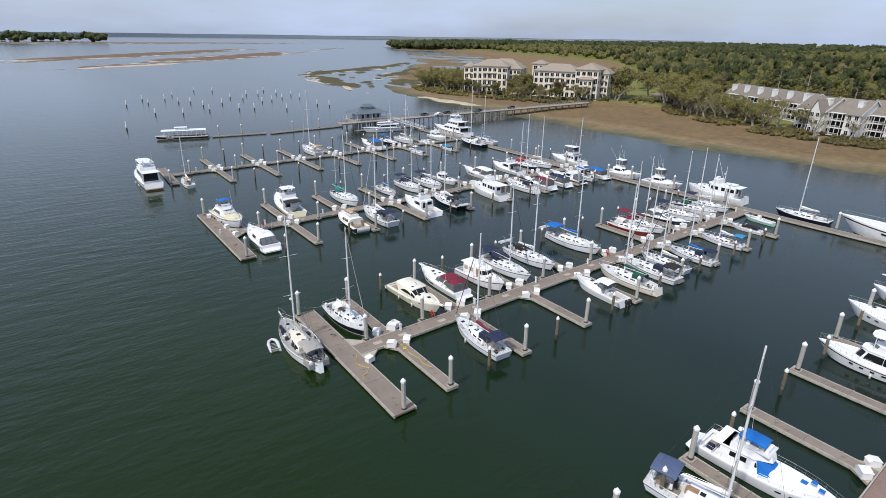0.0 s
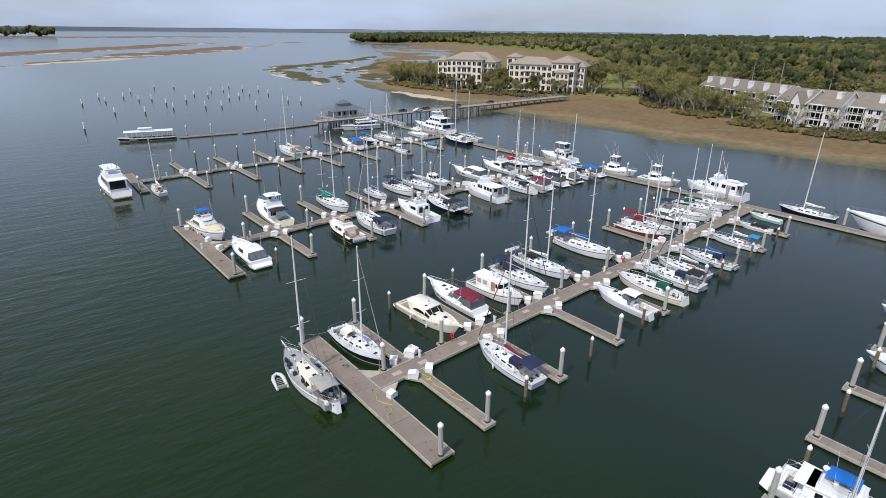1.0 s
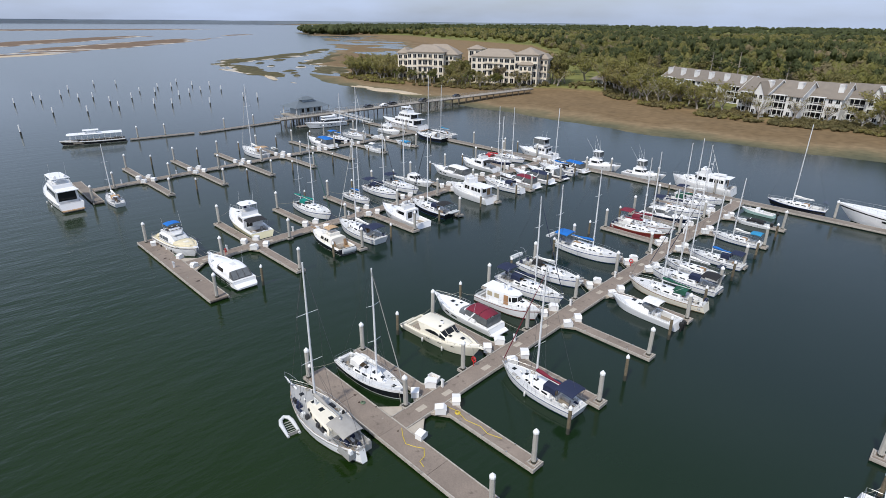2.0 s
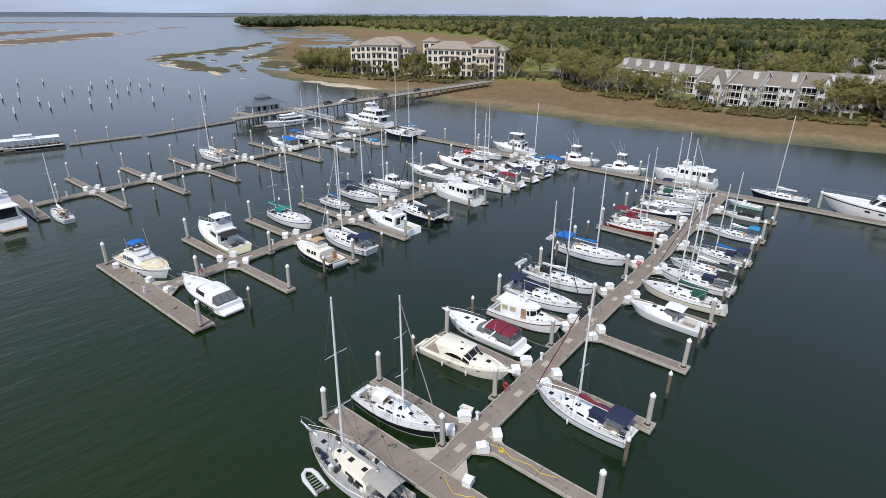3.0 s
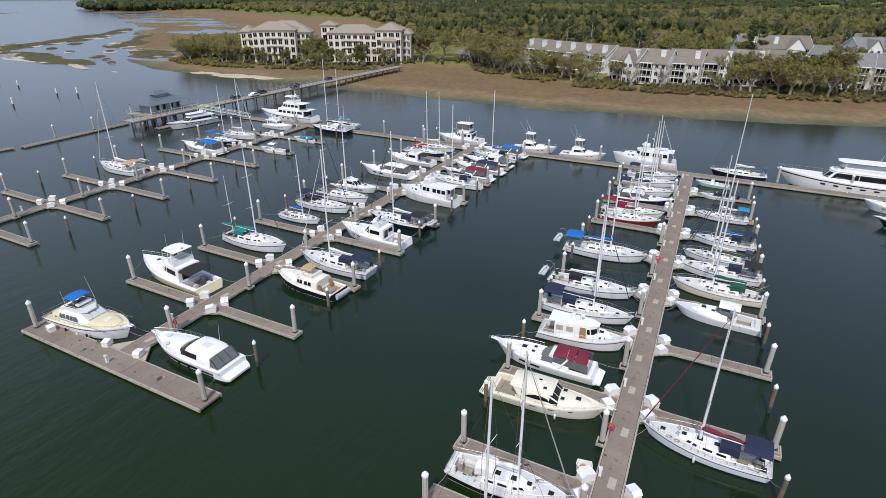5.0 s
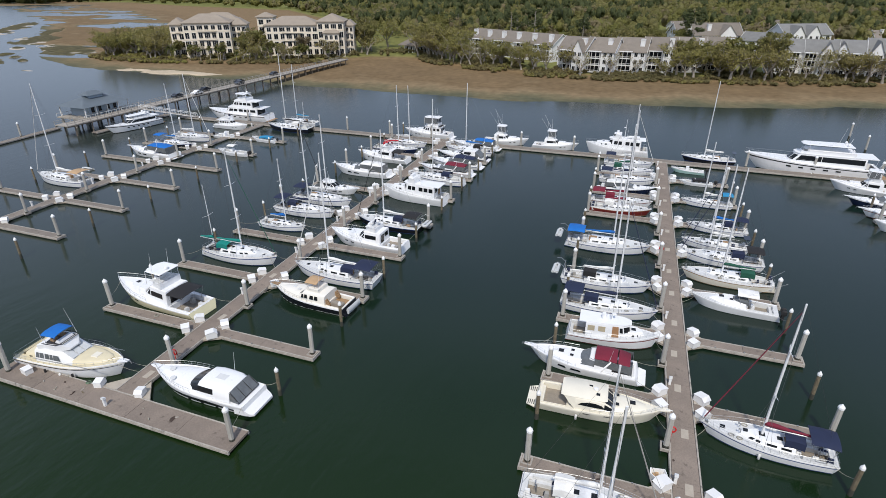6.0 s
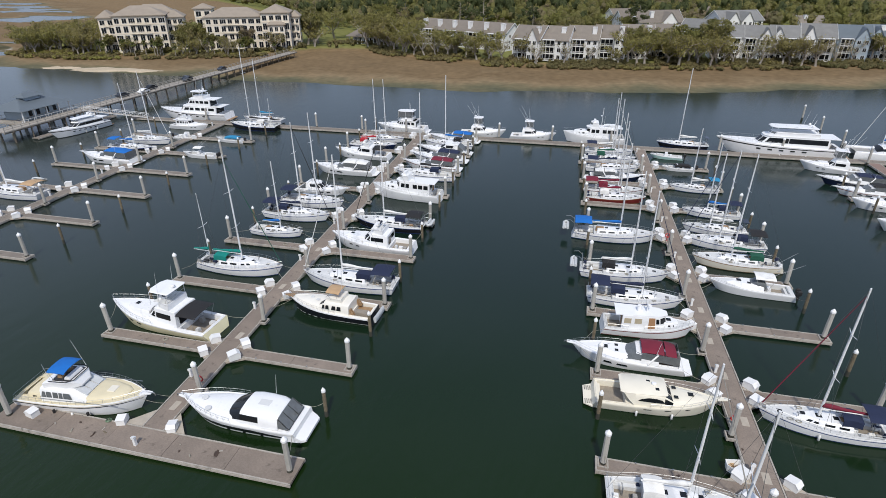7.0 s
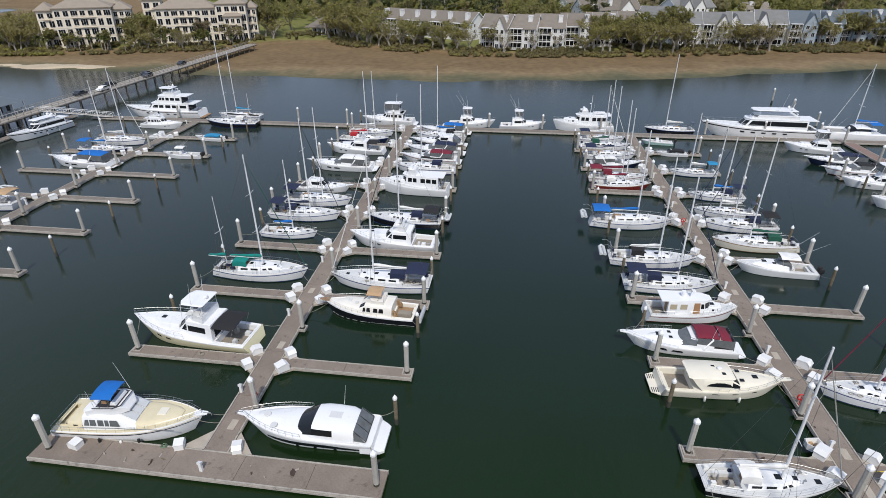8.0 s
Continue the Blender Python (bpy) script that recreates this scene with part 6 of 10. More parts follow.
def motor_yacht(x, y, hd, L, label="", hull=None, stripe=None, decks=2, band=True, sport=False, B=None, tall=0.0):
    """A big yacht in tiers: hull, dark-banded saloon, upper deck, bridge roof and radar arch."""
    B = B or 0.235 * L
    b = thing("motor_yacht", x, y, 0, hd, label, "yacht", "moored motorboats")
    fb, fs = 0.115 * L + 0.4, 0.065 * L + 0.5
    half, sheer, px = build_hull(b, L, B, "power", fb, fs, hull or M_GEL, M_ANTI, stripe or M_BLACK, M_GEL, well=(0.03, 0.13), well_w=0.8, flare=0.86, rake=0.13)
    z = sheer(0.4) - 0.05
    th = tall or (1.35 if sport else 2.1 if L > 18 else 1.9)
    x0, x1, w = -0.36 * L, 0.20 * L, B * 0.42
    for i in range(decks):
        h = House(b, "saloon" if i == 0 else "upper_saloon", x0, x1, w, w * 0.78, z, th, rf=0.07 * L if not sport else 0.14 * L, rb=0.0, ins=0.15, roof=0.04)
        if band:
            h.sides([(0.04, 0.99), (1.005, 1.90)], 0.34, 0.84)
        else:
            h.sides([(0.08, 0.35), (0.42, 0.68), (0.75, 0.96), (1.08, 1.40), (1.48, 1.84)], 0.42, 0.80)
        h.front(0.34, 0.84)
        h.pane(7, 0.1, 0.9, 0.05, 0.85, M_GLASS, "sliding_door")
        bm = bmesh.new()
        q = h.ring(1.0, -0.22)
        loft(bm, [[(a + (-0.07 * L if a < x0 + 0.5 else 0), c, d + dz) for a, c, d in q] for dz in (-0.06, 0.07)])
        part("deck_edge", bm, M_GEL, b)
        z += th + 0.07
        x0, x1, w = x0 + 0.08 * L, x1 - 0.10 * L, w * 0.86
    h = House(b, "bridge_coaming", x0, x1, w, w * 0.8, z - 0.02, 0.9 if not sport else 0.45, rf=0.6, rb=0.0, ins=-0.08, roof=-0.05)
    h.front(0.55, 1.0, M_CLEAR)
    bm = bmesh.new()
    zt = z + (2.1 if not sport else 1.0)
    for s in (-1, 1):
        pipe(bm, [(x0 + 0.05 * L, s * w * 0.9, z), (x0 + 0.02 * L, s * w * 0.85, z + 1.4), (x0 + 0.04 * L, 0, zt)], 0.14, 6)
    part("radar_arch", bm, M_GEL, b)
    bm = bmesh.new()
    loft(bm, [[(xx, yy * w * k, zt - 0.1 + dz) for xx, yy in ((x0 + 0.02 * L, -0.95), (x1 - 0.03 * L, -0.85), (x1, -0.4), (x1, 0.4), (x1 - 0.03 * L, 0.85), (x0 + 0.02 * L, 0.95))] for dz, k in ((0, 0.98), (0.08, 1.0), (0.15, 0.9))])
    part("bridge_roof", bm, M_GEL, b)
    bm = bmesh.new()
    for xx in (x0 + 0.05 * L, x1 - 0.05 * L):
        for s in (-1, 1):
            tube(bm, (xx, s * w * 0.85, z + 0.7), (xx, s * w * 0.85, zt - 0.05), 0.05)
    part("roof_post", bm, M_GEL, b)
    bm = bmesh.new()
    for s in (-0.5, 0.5):
        loft(bm, [[(x0 + 0.06 * L + q * math.cos(i * 0.785), s * w + q * math.sin(i * 0.785), zt + 0.05 + zz) for i in range(8)] for zz, q in ((0, 0.12), (0.15, 0.30), (0.45, 0.30), (0.65, 0.1))])
    tube(bm, (x0 + 0.05 * L, 0, zt), (x0 + 0.03 * L, 0, zt + 1.6), 0.06, 0.03)
    part("radar_dome", bm, M_GEL, b, smooth=50)
    antenna(b, x0 + 0.1 * L, w * 0.8, zt, 3.5, 0.8), antenna(b, x0 + 0.1 * L, -w * 0.8, zt, 3.5, 0.8)
    for s in (-1, 1):
        for k in range(5):
            a = 0.30 + 0.09 * k
            bm = bmesh.new()
            slab(bm, [(px(sv, sheer(sv) * f), s * half(sv) * (0.86 + 0.14 * f) * 0.99, sheer(sv) * f) for sv, f in ((a, 0.55), (a + 0.035, 0.55), (a + 0.035, 0.68), (a, 0.68))], (0, s, 0), 0.03)
            part("portlight", bm, M_GLASS, b)
    rails(b, L, half, sheer, px, 0.52, 0.995, h=0.9, posts=9)
    bm = bmesh.new()
    loft(bm, [[(-0.54 * L, -B * 0.36, zz), (-0.54 * L, B * 0.36, zz), (-0.49 * L, B * 0.44, zz), (-0.49 * L, -B * 0.44, zz)] for zz in (0.35, 0.48)])
    part("swim_platform", bm, M_TEAK, b)
    fenders(b, L, half, sheer, ((0.3, 1), (0.5, 1), (0.3, -1), (0.5, -1)))
    return b


def inflatable(x, y, z, hd, label):
    b = thing("inflatable_dinghy", x, y, z, hd, label, "dinghy")
    bm = bmesh.new()
    pipe(bm, [(-1.7, 0.62, 0.32), (0.6, 0.62, 0.32), (1.2, 0.45, 0.40), (1.5, 0, 0.46), (1.2, -0.45, 0.40), (0.6, -0.62, 0.32), (-1.7, -0.62, 0.32)], [0.15, 0.24, 0.23, 0.22, 0.23, 0.24, 0.15], 8)
    part("tube", bm, M_DINGHY, b, smooth=60)
    bm = bmesh.new()
    box(bm, -1.4, 1.0, -0.45, 0.45, 0.14, 0.2)
    part("floorboards", bm, M_DECK, b)
    for k in range(6):
        bm = bmesh.new()
        box(bm, -1.2 + 0.38 * k, -1.1 + 0.38 * k, -0.44, 0.44, 0.2, 0.235)
        part("slat", bm, CANVAS["grey"], b)
    bm = bmesh.new()
    box(bm, -1.5, -1.4, -0.6, 0.6, 0.05, 0.6)
    part("transom", bm, CANVAS["grey"], b)


def catamaran(x, y, hd, L, label):
    """A cruising catamaran: two slim hulls, bridge deck, rounded saloon with dark panes, and a tall rig."""
    b = thing("catamaran", x, y, 0, hd, label, "sailboat", "moored sailboats")
    B = 0.54 * L
    half, sheer = hull_shape(L, 0.15 * L, "sail", 1.9, 1.5)
    for s0 in (-1, 1):
        bm = bmesh.new()
        rows = []
        for q in (0, 0.1, 0.25, 0.45, 0.65, 0.8, 0.92, 1.0):
            w = half(q)
            rows.append([((q - 0.5) * L, s0 * B * 0.39 + yy * w, zz) for yy, zz in ((0, -0.4), (0.7, -0.1), (0.9, 0.6), (1.0, 1.4 + 0.4 * q), (0.7, 1.55 + 0.4 * q), (-0.7, 1.55 + 0.4 * q), (-1.0, 1.4 + 0.4 * q), (-0.9, 0.6), (-0.7, -0.1))])
        loft(bm, rows)
        part("hull", bm, M_GEL, b, smooth=40)
    bm = bmesh.new()
    box(bm, -0.40 * L, 0.16 * L, -B * 0.36, B * 0.36, 1.0, 1.65, 0.1, 0.1)
    part("bridge_deck", bm, M_DECK, b)
    bm = bmesh.new()
    box(bm, 0.16 * L, 0.44 * L, -B * 0.33, B * 0.33, 1.45, 1.50)
    part("trampoline", bm, CANVAS["grey"], b)
    shell(b, [(-0.20 * L, 0.34 * B, 0.30 * B, 1.6, 2.9, 0.06), (-0.04 * L, 0.34 * B, 0.30 * B, 1.6, 3.0, 0.10), (0.05 * L, 0.31 * B, 0.25 * B, 1.6, 2.8, 0.10), (0.13 * L, 0.24 * B, 0.17 * B, 1.6, 1.95, 0.08)], "saloon", M_GEL, lambda i, j: "windscreen" if i == 2 and j >= 1 else "side_window" if j == 1 else None, 45)
    canopy(b, "bimini", -0.40 * L, -0.20 * L, B * 0.30, 3.7, 0.10, CANVAS["blue"], zb=1.6)
    rig(b, L, lambda q: B * 0.42, lambda q: 1.7, 0.02 * L, 1.35 * L, 2.9, CANVAS["blue"], 0.38 * L, CANVAS["white"], 2)
    return b


def tour_boat(x, y, hd, L):
    b = thing("tour_boat", x, y, 0, hd, "long open tour boat with flat white roof and dark hull", "tour boat")
    B = 5.0
    half, sheer, px = build_hull(b, L, B, "power", 1.5, 1.1, M_BLACK, M_ANTI, M_CREAM, M_SOLE, well=(0.05, 0.80), well_w=0.85, flare=0.95, rake=0.05)
    bm = bmesh.new()
    loft(bm, [[(xx, yy * k, 3.3 + dz) for xx, yy in ((-0.44 * L, -2.2), (0.34 * L, -2.2), (0.38 * L, -1.5), (0.38 * L, 1.5), (0.34 * L, 2.2), (-0.44 * L, 2.2))] for dz, k in ((0, 1.0), (0.1, 1.02), (0.22, 0.9))])
    part("roof", bm, M_GEL, b)
    bm = bmesh.new()
    for i in range(10):
        for s in (-1, 1):
            tube(bm, (-0.43 * L + 0.085 * L * i, s * 2.1, 1.0), (-0.43 * L + 0.085 * L * i, s * 2.1, 3.35), 0.05)
    part("roof_post", bm, M_GEL, b)
    for i in range(9):
        bm = bmesh.new()
        xx = -0.40 * L + 0.082 * L * i
        box(bm, xx, xx + 0.45, -1.8, 1.8, 0.5, 0.95)
        box(bm, xx, xx + 0.1, -1.8, 1.8, 0.95, 1.4)
        part("bench", bm, M_TEAK, b)
    bm = bmesh.new()
    for s in (-1, 1):
        pipe(bm, [(-0.44 * L, s * 2.2, 1.75), (0.36 * L, s * 2.2, 1.85)], 0.04, 4)
        for i in range(14):
            tube(bm, (-0.44 * L + 0.061 * L * i, s * 2.2, 1.1), (-0.44 * L + 0.061 * L * i, s * 2.2, 1.8), 0.025, k=4)
    part("side_rail", bm, M_ALU, b)
    h = House(b, "wheelhouse", -0.06 * L, 0.10 * L, 1.0, 0.9, 3.5, 0.5, rf=0.2, ins=0.05)
    bm = bmesh.new()
    box(bm, -0.10 * L, 0.14 * L, -1.3, 1.3, 4.5, 4.62, 0.1, 0.1)
    for xx in (-0.09 * L, 0.13 * L):
        for s in (-1, 1):
            tube(bm, (xx, s * 1.2, 3.5), (xx, s * 1.2, 4.52), 0.04)
    part("upper_awning", bm, M_GEL, b)



def shell(boat, rows, body, material, glazed, smooth=35):
    """A moulded superstructure skinned over stations (x, half-width at the sill, at the roof, sill z, roof z, camber).
    glazed(i, j) names the pane that the strip j between stations i and i + 1 belongs to, or gives None for the moulding."""
    rings = []
    for x, wb, wt, zb, zt, cam in rows:
        h = zt - zb
        half = [(wb, zb), (wb - 0.15 * (wb - wt), zb + 0.36 * h), (wb - 0.62 * (wb - wt), zb + 0.80 * h), (wt, zb + 0.93 * h), (0.86 * wt, zt), (0.45 * wt, zt + cam * 0.75), (0.0, zt + cam)]
        rings.append([(x, y, z) for y, z in half] + [(x, -y, z) for y, z in reversed(half[:-1])])
    k = len(rings[0])
    groups = {}
    for i in range(len(rings) - 1):
        for j in range(k - 1):
            groups.setdefault(glazed(i, min(j, k - 2 - j)) and (glazed(i, min(j, k - 2 - j)), j >= (k - 1) / 2), []).append((i, j))
    for key, cells in groups.items():
        bm = bmesh.new()
        vs = {}

        def at(i, j):
            if (i, j) not in vs:
                vs[i, j] = bm.verts.new(rings[i][j])
            return vs[i, j]

        for i, j in cells:
            bm.faces.new((at(i, j), at(i + 1, j), at(i + 1, j + 1), at(i, j + 1)))
        if key is None:
            for i in (0, len(rings) - 1):
                bm.faces.new([at(i, j) for j in range(k)])
            part(body, bm, material, boat, smooth=smooth)
        else:
            part(key[0], bm, M_GLASS if "clear" not in key[0] else M_CLEAR, boat, smooth=smooth)


def bow_plank(boat, L, sheer, out=0.045, material=None):
    """The anchor platform that stands out over the stem."""
    z = sheer(1.0) + 0.04
    bm = bmesh.new()
    loft(bm, [[(x, -w, z + dz), (x, w, z + dz), (x, w, z + dz + 0.09), (x, -w, z + dz + 0.09)] for x, w, dz in ((0.44 * L, 0.34, -0.05), (0.49 * L, 0.30, 0.0), ((0.5 + out) * L, 0.20, 0.03))])
    plank = part("bow_platform", bm, material or M_GEL, boat)
    bm = bmesh.new()
    pipe(bm, [((0.47 + out) * L, 0, z + 0.13), ((0.52 + out) * L, 0, z + 0.10), ((0.525 + out) * L, 0, z - 0.18)], 0.05, 5)
    part("anchor", bm, M_STEEL, plank)


def clear_enclosure(boat, w, xb, zb, xe, ze, bays=3):
    """Clear vinyl panels between black frames, from the roof's after edge down to the coaming."""
    for sgn in (-1, 1):
        bm = bmesh.new()
        slab(bm, [(xb, sgn * w * 0.93, zb), (xb, sgn * w, ze + 0.1), (xe, sgn * w, ze), (xe + 0.35, sgn * w * 0.95, ze + 0.35)], (0, sgn, 0), 0.012)
        part("side_curtain", bm, M_CLEAR, boat)
    for n0 in range(bays):
        bm = bmesh.new()
        y0, y1 = w * (-0.93 + 1.86 * n0 / bays) + 0.04, w * (-0.93 + 1.86 * (n0 + 1) / bays) - 0.04
        slab(bm, [(xb, y0 * 0.95, zb), (xb, y1 * 0.95, zb), (xe, y1, ze), (xe, y0, ze)], (-1, 0, 1), 0.012)
        part("aft_curtain", bm, M_CLEAR, boat)
    for n0 in range(bays + 1):
        bm = bmesh.new()
        y0 = w * (-0.93 + 1.86 * n0 / bays)
        pipe(bm, [(xb, y0 * 0.95, zb + 0.01), ((xb + xe) / 2, y0 * 0.98, (zb + ze) / 2 + 0.06), (xe, y0, ze + 0.01)], 0.035, 4)
        part("curtain_frame", bm, M_RUBBER, boat)
    bm = bmesh.new()
    pipe(bm, [(xe, -w * 0.95, ze + 0.01), (xe, w * 0.95, ze + 0.01)], 0.035, 4)
    part("curtain_frame", bm, M_RUBBER, boat)


def hull_band(boat, L, half, sheer, px, s0, s1, f0, f1, material, name="hull_band", n0=7, tail=1.0):
    """A painted band or row of lights let into the topsides, following the hull."""
    for sgn in (-1, 1):
        bm = bmesh.new()
        rows = []
        for q in range(n0 + 1):
            sv = s0 + (s1 - s0) * q / n0
            taper = min(1 - (q / n0) ** 3 * 0.7, tail + (1 - tail) * min(1.0, 2.2 * q / n0))
            row = []
            for f in (f0, f0 + (f1 - f0) * taper):
                z = sheer(sv) * f
                low = max(0.0, min(1.0, (z - 0.18) / (0.79 * sheer(sv) - 0.18)))
                y = half(sv) * (0.815 + 0.155 * low + max(0.0, f - 0.79) * 0.14) + 0.035
                row.append((px(sv, z), sgn * y, z))
            rows.append(row + [(a, b0 - sgn * 0.08, c) for a, b0, c in reversed(row)])
        loft(bm, rows)
        part(name, bm, material, boat)


def sport_cruiser(x, y, hd, L, label):
    """A glossy express yacht: long rounded foredeck, wraparound dark screen under a moulded hardtop, and a stern that slopes away."""
    B = 0.31 * L
    b = thing("sport_cruiser", x, y, 0, hd, label, "motorboat", "moored motorboats")
    half, sheer, px = build_hull(b, L, B, "power", 0.135 * L, 0.098 * L, M_GEL, M_ANTI, M_GEL, M_GEL, well=(0.10, 0.24), well_w=0.72, flare=0.84, rake=0.13, boot=0.2)
    z0 = sheer(0.55) - 0.02
    shell(b, [(x0 * L, wb * B, wt * B, sheer(x0 + 0.5) - 0.03, sheer(x0 + 0.5) + h * L, cam) for x0, wb, wt, h, cam in (
        (-0.12, 0.44, 0.36, 0.034, 0.06), (0.04, 0.43, 0.33, 0.040, 0.10), (0.16, 0.38, 0.26, 0.036, 0.12), (0.28, 0.28, 0.16, 0.024, 0.10), (0.38, 0.16, 0.07, 0.008, 0.04))], "foredeck_cabin", M_GEL, lambda i, j: None, 50)
    top = 0.098 * L
    shell(b, [(-0.345 * L, 0.42 * B, 0.30 * B, z0 - 0.05, z0 + top * 0.86, 0.04), (-0.30 * L, 0.43 * B, 0.35 * B, z0 - 0.05, z0 + top * 0.98, 0.08), (-0.20 * L, 0.44 * B, 0.37 * B, z0 - 0.05, z0 + top, 0.12), (-0.12 * L, 0.44 * B, 0.37 * B, z0 - 0.05, z0 + top, 0.12),
              (-0.055 * L, 0.435 * B, 0.34 * B, z0 - 0.05, z0 + top * 0.95, 0.11), (0.005 * L, 0.415 * B, 0.31 * B, z0 - 0.05, z0 + top * 0.68, 0.12), (0.075 * L, 0.35 * B, 0.24 * B, z0 - 0.02, z0 + 0.036 * L, 0.10)], "hardtop", M_GEL,
          lambda i, j: "windscreen" if i >= 4 and j >= 1 else "side_window" if i in (2, 3) and j == 1 else None, 50)
    bm = bmesh.new()
    box(bm, -0.24 * L, -0.15 * L, -0.10 * B, 0.10 * B, z0 + top + 0.09, z0 + top + 0.12, 0.05, 0.05)
    part("sunroof", bm, M_DECK, b)
    clear_enclosure(b, 0.40 * B, -0.345 * L, z0 + top * 0.84, -0.425 * L, sheer(0.1) + 0.14)
    # the after deck falls away to the bathing platform
    bm = bmesh.new()
    zs = sheer(0.06)
    loft(bm, [[(xx * L, -w * B, 0.3), (xx * L, w * B, 0.3), (xx * L, w * B, z), (xx * L, w * 0.85 * B, z + 0.05), (xx * L, -w * 0.85 * B, z + 0.05), (xx * L, -w * B, z)] for xx, w, z in ((-0.385, 0.455, zs + 0.10), (-0.43, 0.45, zs * 0.92), (-0.475, 0.44, zs * 0.70), (-0.515, 0.42, 0.62), (-0.545, 0.36, 0.52))])
    part("stern_deck", bm, M_GEL, b, smooth=40)
    bm = bmesh.new()
    loft(bm, [[(-0.455 * L + 0.25 * math.cos(a * 0.785), 0.25 * math.sin(a * 0.785), zs * 0.80 + 0.06 - 0.16 * math.cos(a * 0.785) * -1 + dz) for a in range(8)] for dz in (0, 0.03)])
    part("emblem", bm, M_BLUEP, b)
    hull_band(b, L, half, sheer, px, 0.04, 0.80, 0.34, 0.74, M_BLACK, n0=12, tail=0.15)
    for a in (0.28, 0.42, 0.55):
        hull_band(b, L, half, sheer, px, a, a + 0.022, 0.14, 0.36, M_BLACK, "hull_light", 2)
    for gx, gy in ((0.30, 0.0), (0.22, 0.28)):
        bm = bmesh.new()
        tube(bm, (gx * L, gy * B, sheer(gx + 0.5) + 0.036 * L), (gx * L, gy * B, sheer(gx + 0.5) + 0.036 * L + 0.07), 0.34, 0.30, 12)
        part("deck_hatch", bm, M_DECK, b)
    for s0 in (-1, 1):
        bm = bmesh.new()
        pipe(bm, [((q - 0.5) * L, s0 * (half(q) - 0.55), sheer(q) + 0.07) for q in (0.60, 0.68, 0.76)], 0.03, 4)
        part("grab_rail", bm, M_STEEL, b)
    bow_plank(b, L, sheer, 0.02)
    rails(b, L, half, sheer, px, 0.52, 0.99, h=0.6, posts=9)
    antenna(b, -0.22 * L, -0.36 * B, z0 + top, 2.4, 0.3)
    return b


